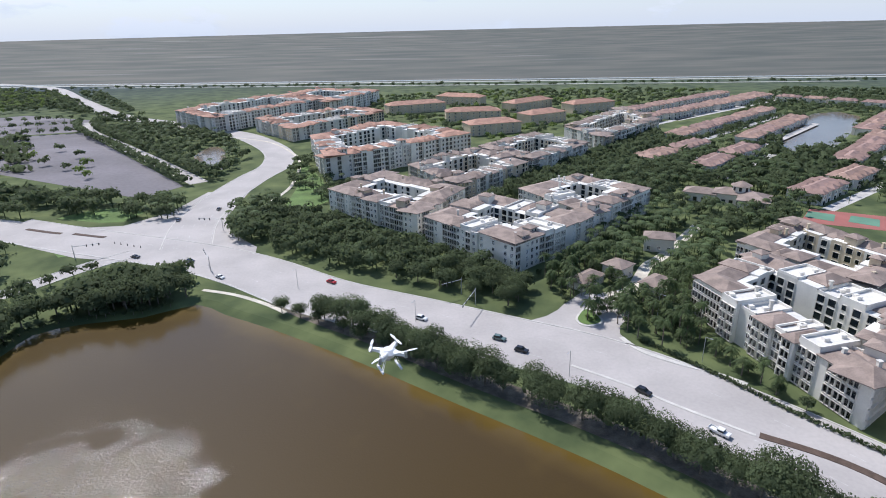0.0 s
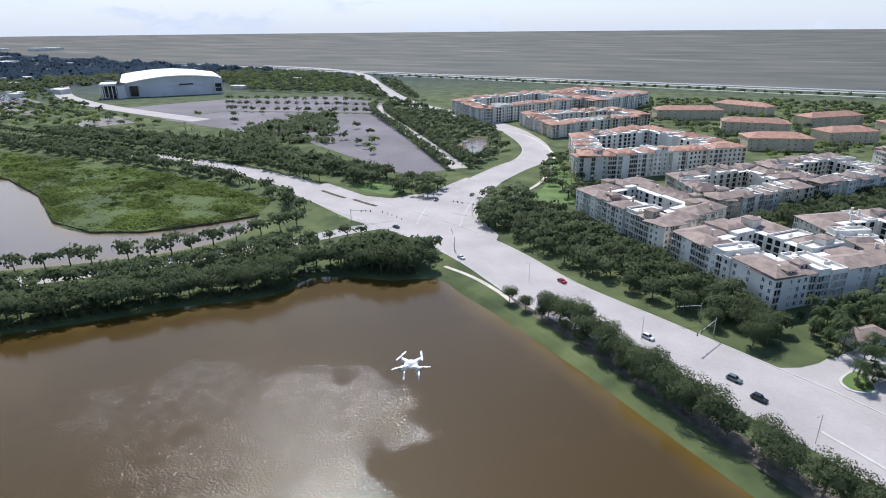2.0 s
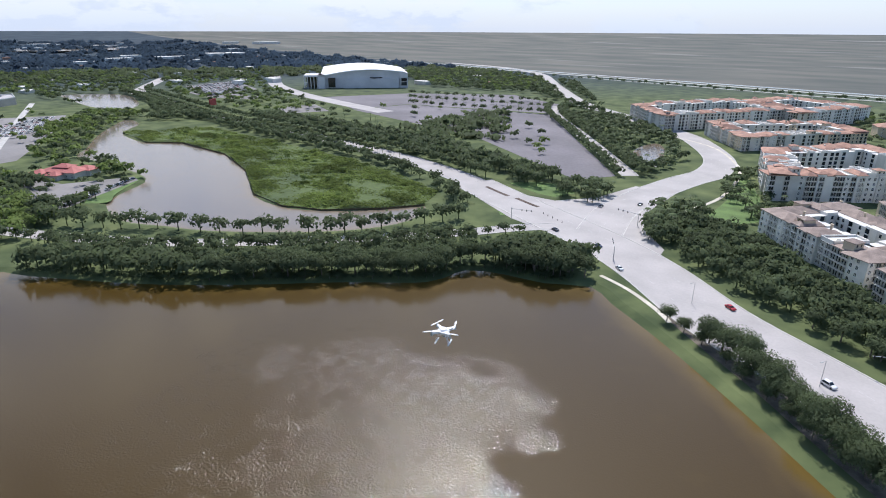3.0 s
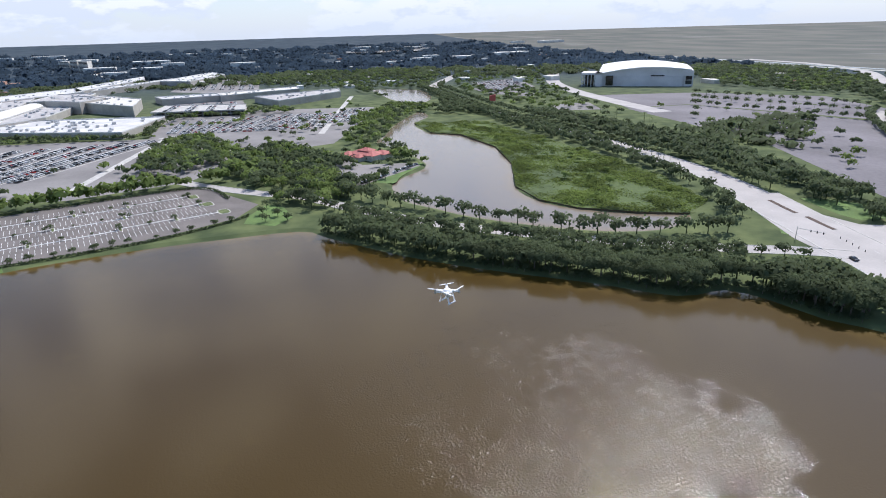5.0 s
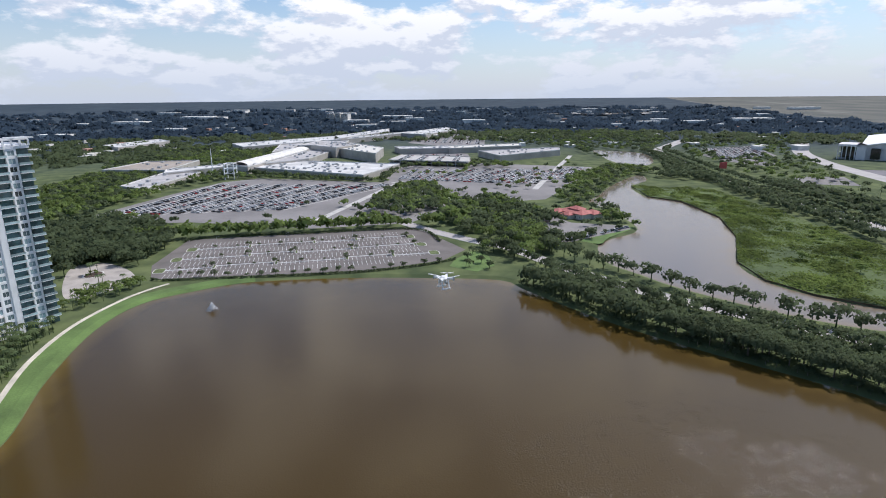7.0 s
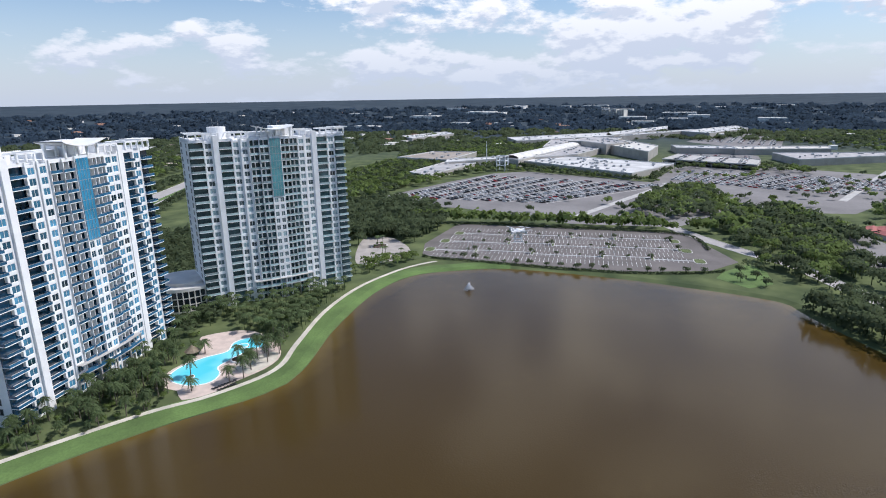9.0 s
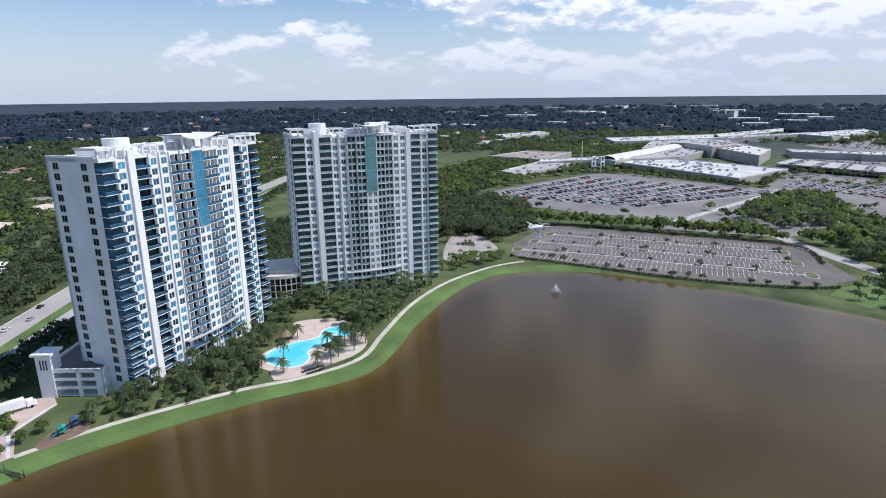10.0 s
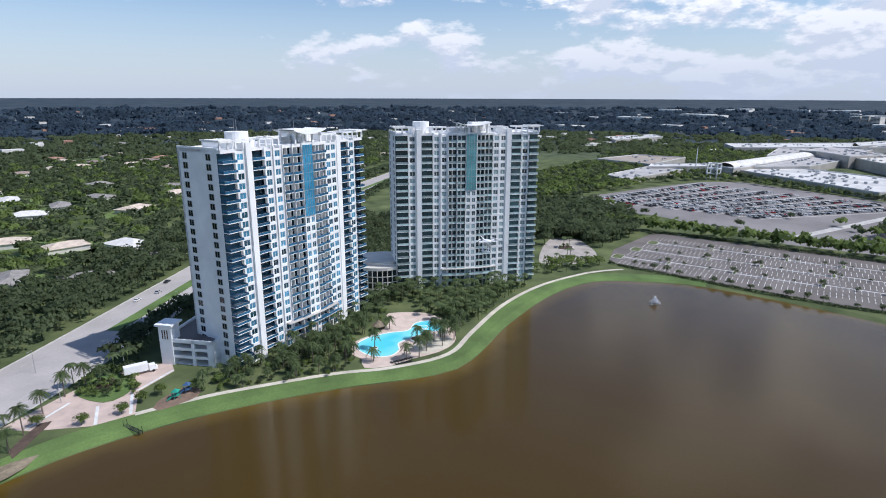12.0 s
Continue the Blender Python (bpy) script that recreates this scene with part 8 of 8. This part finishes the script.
def plant_all():
    """The nearest trees become things of their own; the rest of each kind is one mesh."""
    left = {"oak": [], "bright": [], "palm": []}
    eye = (-30, 20)
    for kind, limit in (("oak", 225), ("bright", 75), ("palm", 300)):
        spots = sorted(SPOTS[kind], key=lambda s: math.hypot(s[0] - eye[0], s[1] - eye[1]))
        for i, (x, y, s) in enumerate(spots):
            if i >= limit:
                left[kind].append((x, y, s))
                continue
            turn = (x * 37.3 + y * 17.1) % 360
            at = pose(x, y, LAND, 0, 0, turn) @ Matrix.Diagonal((s, s, s * (0.9 + 0.2 * ((x * 7.7) % 1)), 1))
            if kind == "palm":
                t = thing("palm_tree", "tall palm with a grey trunk and drooping fronds", "palm tree", at, "palms")
                tr, cr = PALMS[i % len(PALMS)]
            else:
                t = thing("tree", "dark green broadleaf tree with a dense uneven crown" if kind == "oak" else "light green broadleaf tree with a spreading crown", "tree", at, "lakeside trees")
                o = OAKS[i % len(OAKS)]
                tr, cr = o[0], o[1] if kind == "oak" else o[2]
                if kind == "oak" and i < 85 and s > 0.5:
                    tr, cr = FINE[i % 3]
            part("trunk", tr, [], t)
            part("crown", cr, [], t)
    for kind, mats, name, label in (("oak", LEAF, "woodland", "dark green roadside and parkland trees"), ("bright", LEAF2, "young_woodland", "light green trees around the parking lots"), ("palm", PALMLEAF, "palm_grove", "distant palms among the houses")):
        vs, fs, ns, n = [], [], [], 0
        for i, (x, y, s) in enumerate(left[kind]):
            v, f, nv = (FAR_PALM if kind == "palm" else FAR_OAKS if math.hypot(x, y) < 430 else DISTANT_OAKS)[i % (3 if kind == "palm" else 5)]
            a = x * 3.1 + y
            c, d = math.cos(a) * s, math.sin(a) * s
            vs.append(np.stack([x + v[:, 0] * c - v[:, 1] * d, y + v[:, 0] * d + v[:, 1] * c, LAND + v[:, 2] * s], 1))
            fs.append(f + n)
            ns.append(np.stack([nv[:, 0] * math.cos(a) - nv[:, 1] * math.sin(a), nv[:, 0] * math.sin(a) + nv[:, 1] * math.cos(a), nv[:, 2]], 1))
            n += len(v)
        if vs:
            tagged(new(name, array_mesh(name, np.vstack(vs), np.vstack(fs), [mats], np.vstack(ns))), label, "trees", kind="stuff")


def marsh_reeds():
    """Tufts of reeds and low bushes over the marsh, thicker in drifts."""
    r = np.random.default_rng(12)
    poly = MARSH_AREA
    vs, fs, ns = [], [], []
    while len(fs) < 42000:
        x, y = r.uniform(-645, -230), r.uniform(183, 300)
        dense = noise.noise(Vector((x * 0.03, y * 0.05, 0))) + 0.5 * noise.noise(Vector((x * 0.11, y * 0.13, 5)))
        if r.uniform() > 0.55 + dense or not inside(x, y, poly):
            continue
        p = np.array((x, y, LAND + 0.15 + max(0.0, dense + 0.1) * 3.2 * r.uniform(0.5, 1.2)))
        nrm = np.array((r.normal() * 0.45, r.normal() * 0.45, 1.0))
        nrm /= np.linalg.norm(nrm)
        a, w = r.uniform(0, 6.28), r.uniform(0.4, 1.0)
        u = np.cross(nrm, (math.cos(a), math.sin(a), 0.2))
        u /= np.linalg.norm(u)
        q = np.cross(nrm, u)
        k = len(vs)
        vs += [p - u * w, p - q * w * 0.7, p + u * w, p + q * w * 0.7]
        ns += [nrm * (1, 1, 1.2)] * 4
        fs.append((k, k + 1, k + 2, k + 3))
    ns = np.array(ns)
    ns /= np.linalg.norm(ns, axis=1)[:, None]
    tagged(new("marsh_reeds", array_mesh("marsh_reeds", np.array(vs), np.array(fs), [material("reed_blades", (0.18, 0.235, 0.065), 0.9, 0.4, 0.03, 0.6, island=0.2, spec=0.1, leafy=0.5)], ns)), "tall green marsh reeds in drifts", "reeds", kind="stuff")


marsh_reeds()

# ---------------------------------------------------------------- suburb beyond the south road
rnd = random.Random(77)
ROOFS = [material("cream_house_roof", (0.62, 0.52, 0.42), 0.85, 0.15, 0.3, 2.0, 0.2), material("grey_house_roof", (0.30, 0.28, 0.26), 0.85, 0.2, 0.3, 2.0, 0.2), TERRA, ORANGE, material("white_house_roof", (0.72, 0.70, 0.66), 0.8, 0.1, 0.3, 2.0)]
HOUSES = [(-159, -542), (-115, -600), (-88, -667), (-80, -432), (-112, -410), (-118, -374), (-52, -470), (-40, -370), (-70, -345), (-218, -600), (-154, -628), (-211, -926), (-175, -912), (-341, -1551), (-135, -885),
          (-308, -940), (-272, -898), (-260, -1102), (-219, -1445), (-375, -1299), (-211, -1006), (-242, -962), (-278, -1034), (-236, -652), (-10, -520), (60, -470), (-180, -720), (-80, -740), (20, -640), (110, -560)]
while len(HOUSES) < 95:
    x, y = rnd.uniform(-900, 300), rnd.uniform(-1100, -420)
    if y < -370 + 0.525 * min(0, x) and all(math.hypot(x - a, y - b) > 34 for a, b in HOUSES):
        HOUSES.append((x, y))
YARD = material("watered_lawn", (0.135, 0.20, 0.055), 0.95, 0.25, 0.05, 1.2)
for i, (x, y) in enumerate(HOUSES):
    if road_gap(x, y) > 8 and (i < 30 or free(x, y, 8)):
        ring = [(x + 33 * math.cos(a) * (0.8 + 0.3 * math.sin(3 * a + i)), y + 27 * math.sin(a) * (0.8 + 0.3 * math.cos(2 * a + i))) for a in np.linspace(0, 2 * math.pi, 19)[:-1]]
        if i < 40:
            slab("lawn_yard", ring, YARD, "bright watered lawn round a house", "lawn", LAND + 0.03)
        hip_house("house", "single-storey suburban house with a hipped roof among trees", "house", pose(x, y, LAND, 0, 0, rnd.uniform(0, 180)), rnd.uniform(22, 31), rnd.uniform(14, 19), 3.4, CREAM, ROOFS[(0, 1, 4, 0, 4, 1, 0, 1, 1, 0, 1, 0)[i] if i < 12 else rnd.choice((0, 1, 1, 2, 3, 4))], rnd.uniform(2.2, 3.2), 0, "suburban houses")
fill("oak oak bright", [(200, -300), (40, -330), (-110, -375), (-360, -560), (-700, -760), (-1000, -1000), (300, -1000), (400, -500)], 10.0, (0.55, 1.25), 3, 0.85)
plant_all()


def far_woods():
    """Lumpy canopy out to the horizon, thinning where houses stand."""
    r = np.random.default_rng(9)
    close = [lump(np.random.default_rng(2 + i), 48, 9.0, 3.4, 2.6, 2.5, 5) for i in range(3)]
    dim = [lump(np.random.default_rng(7 + i), 20, 11.0, 2.6, 2.4, 4.6, 3) for i in range(3)]
    heaps = {"near": ([], [], []), "far": ([], [], [])}
    for _ in range(10500):
        az = r.uniform(math.radians(36), math.radians(185))
        d = 560 * (3600 / 560) ** (r.uniform() ** 0.8)
        x, y = -math.sin(az) * d, math.cos(az) * d
        if 0.13 * x + 0.99 * y > 1120 or (d < 1350 and (x < -450 and y > -420)) or (d < 1050 and y < -420 and x > -1000):
            continue
        if any(inside(x, y, b) for b in BLOCKED[-20:]):
            continue
        s = r.uniform(0.6, 1.3) * (1 + d / 4000)
        a = r.uniform(0, 6.28)
        c, k = math.cos(a) * s, math.sin(a) * s
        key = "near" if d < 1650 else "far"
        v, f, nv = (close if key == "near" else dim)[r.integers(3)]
        nv = nv * 0.35 + np.array((0, 0, 0.7))
        vs, fs, ns = heaps[key]
        ns.append(np.stack([nv[:, 0] * c - nv[:, 1] * k, nv[:, 0] * k + nv[:, 1] * c, nv[:, 2] * s], 1))
        fs.append(f)
        vs.append(np.stack([x + v[:, 0] * c - v[:, 1] * k, y + v[:, 0] * k + v[:, 1] * c, terrain(x, y) + v[:, 2] * s * r.uniform(0.8, 1.2)], 1))
    # far canopy: blue haze and cloud shade are mixed into its base colour
    for key, name, mat, label in (("near", "woods", LEAF, "dark green woods between the houses"), ("far", "far_woods", material("haze_tinted_foliage", (0.064, 0.096, 0.135), 0.95, 0.25, 0.003, 0.05, island=0.06, spec=0.05, leafy=0.5), "distant woods running to the horizon, haze and cloud shade in their colour")):
        vs, fs, ns = heaps[key]
        start = np.cumsum([0] + [len(q) for q in vs[:-1]])
        nn = np.vstack(ns)
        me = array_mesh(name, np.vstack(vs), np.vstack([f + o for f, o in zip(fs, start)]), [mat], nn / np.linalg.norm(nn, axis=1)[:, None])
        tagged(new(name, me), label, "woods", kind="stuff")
    g = Geo()
    q = random.Random(4)
    for _ in range(300):
        az, d = q.uniform(0.62, 3.1), 1150 * 2.9 ** q.random()
        x, y = -math.sin(az) * d, math.cos(az) * d
        if 0.13 * x + 0.99 * y > 1080:
            continue
        w, h, z = q.uniform(7, 16), q.uniform(4, 8), terrain(x, y)
        g.box(x - w, x + w, y - w * 0.6, y + w * 0.6, z, z + h, q.choice((0, 1, 1, 2)))
    for _ in range(36):
        az, d = q.uniform(1.0, 2.2), q.uniform(1900, 3600)
        x, y = -math.sin(az) * d, math.cos(az) * d
        w, z = q.uniform(25, 70), terrain(x, y)
        g.box(x - w * 0.5, x + w * 0.5, y - w, y + w, z, z + q.uniform(8, 14), 1)
    whole("far_houses", g, [CREAM, ROOFWHITE, ORANGE], "distant pale roofs scattered through the woods", "houses", "stuff")


far_woods()
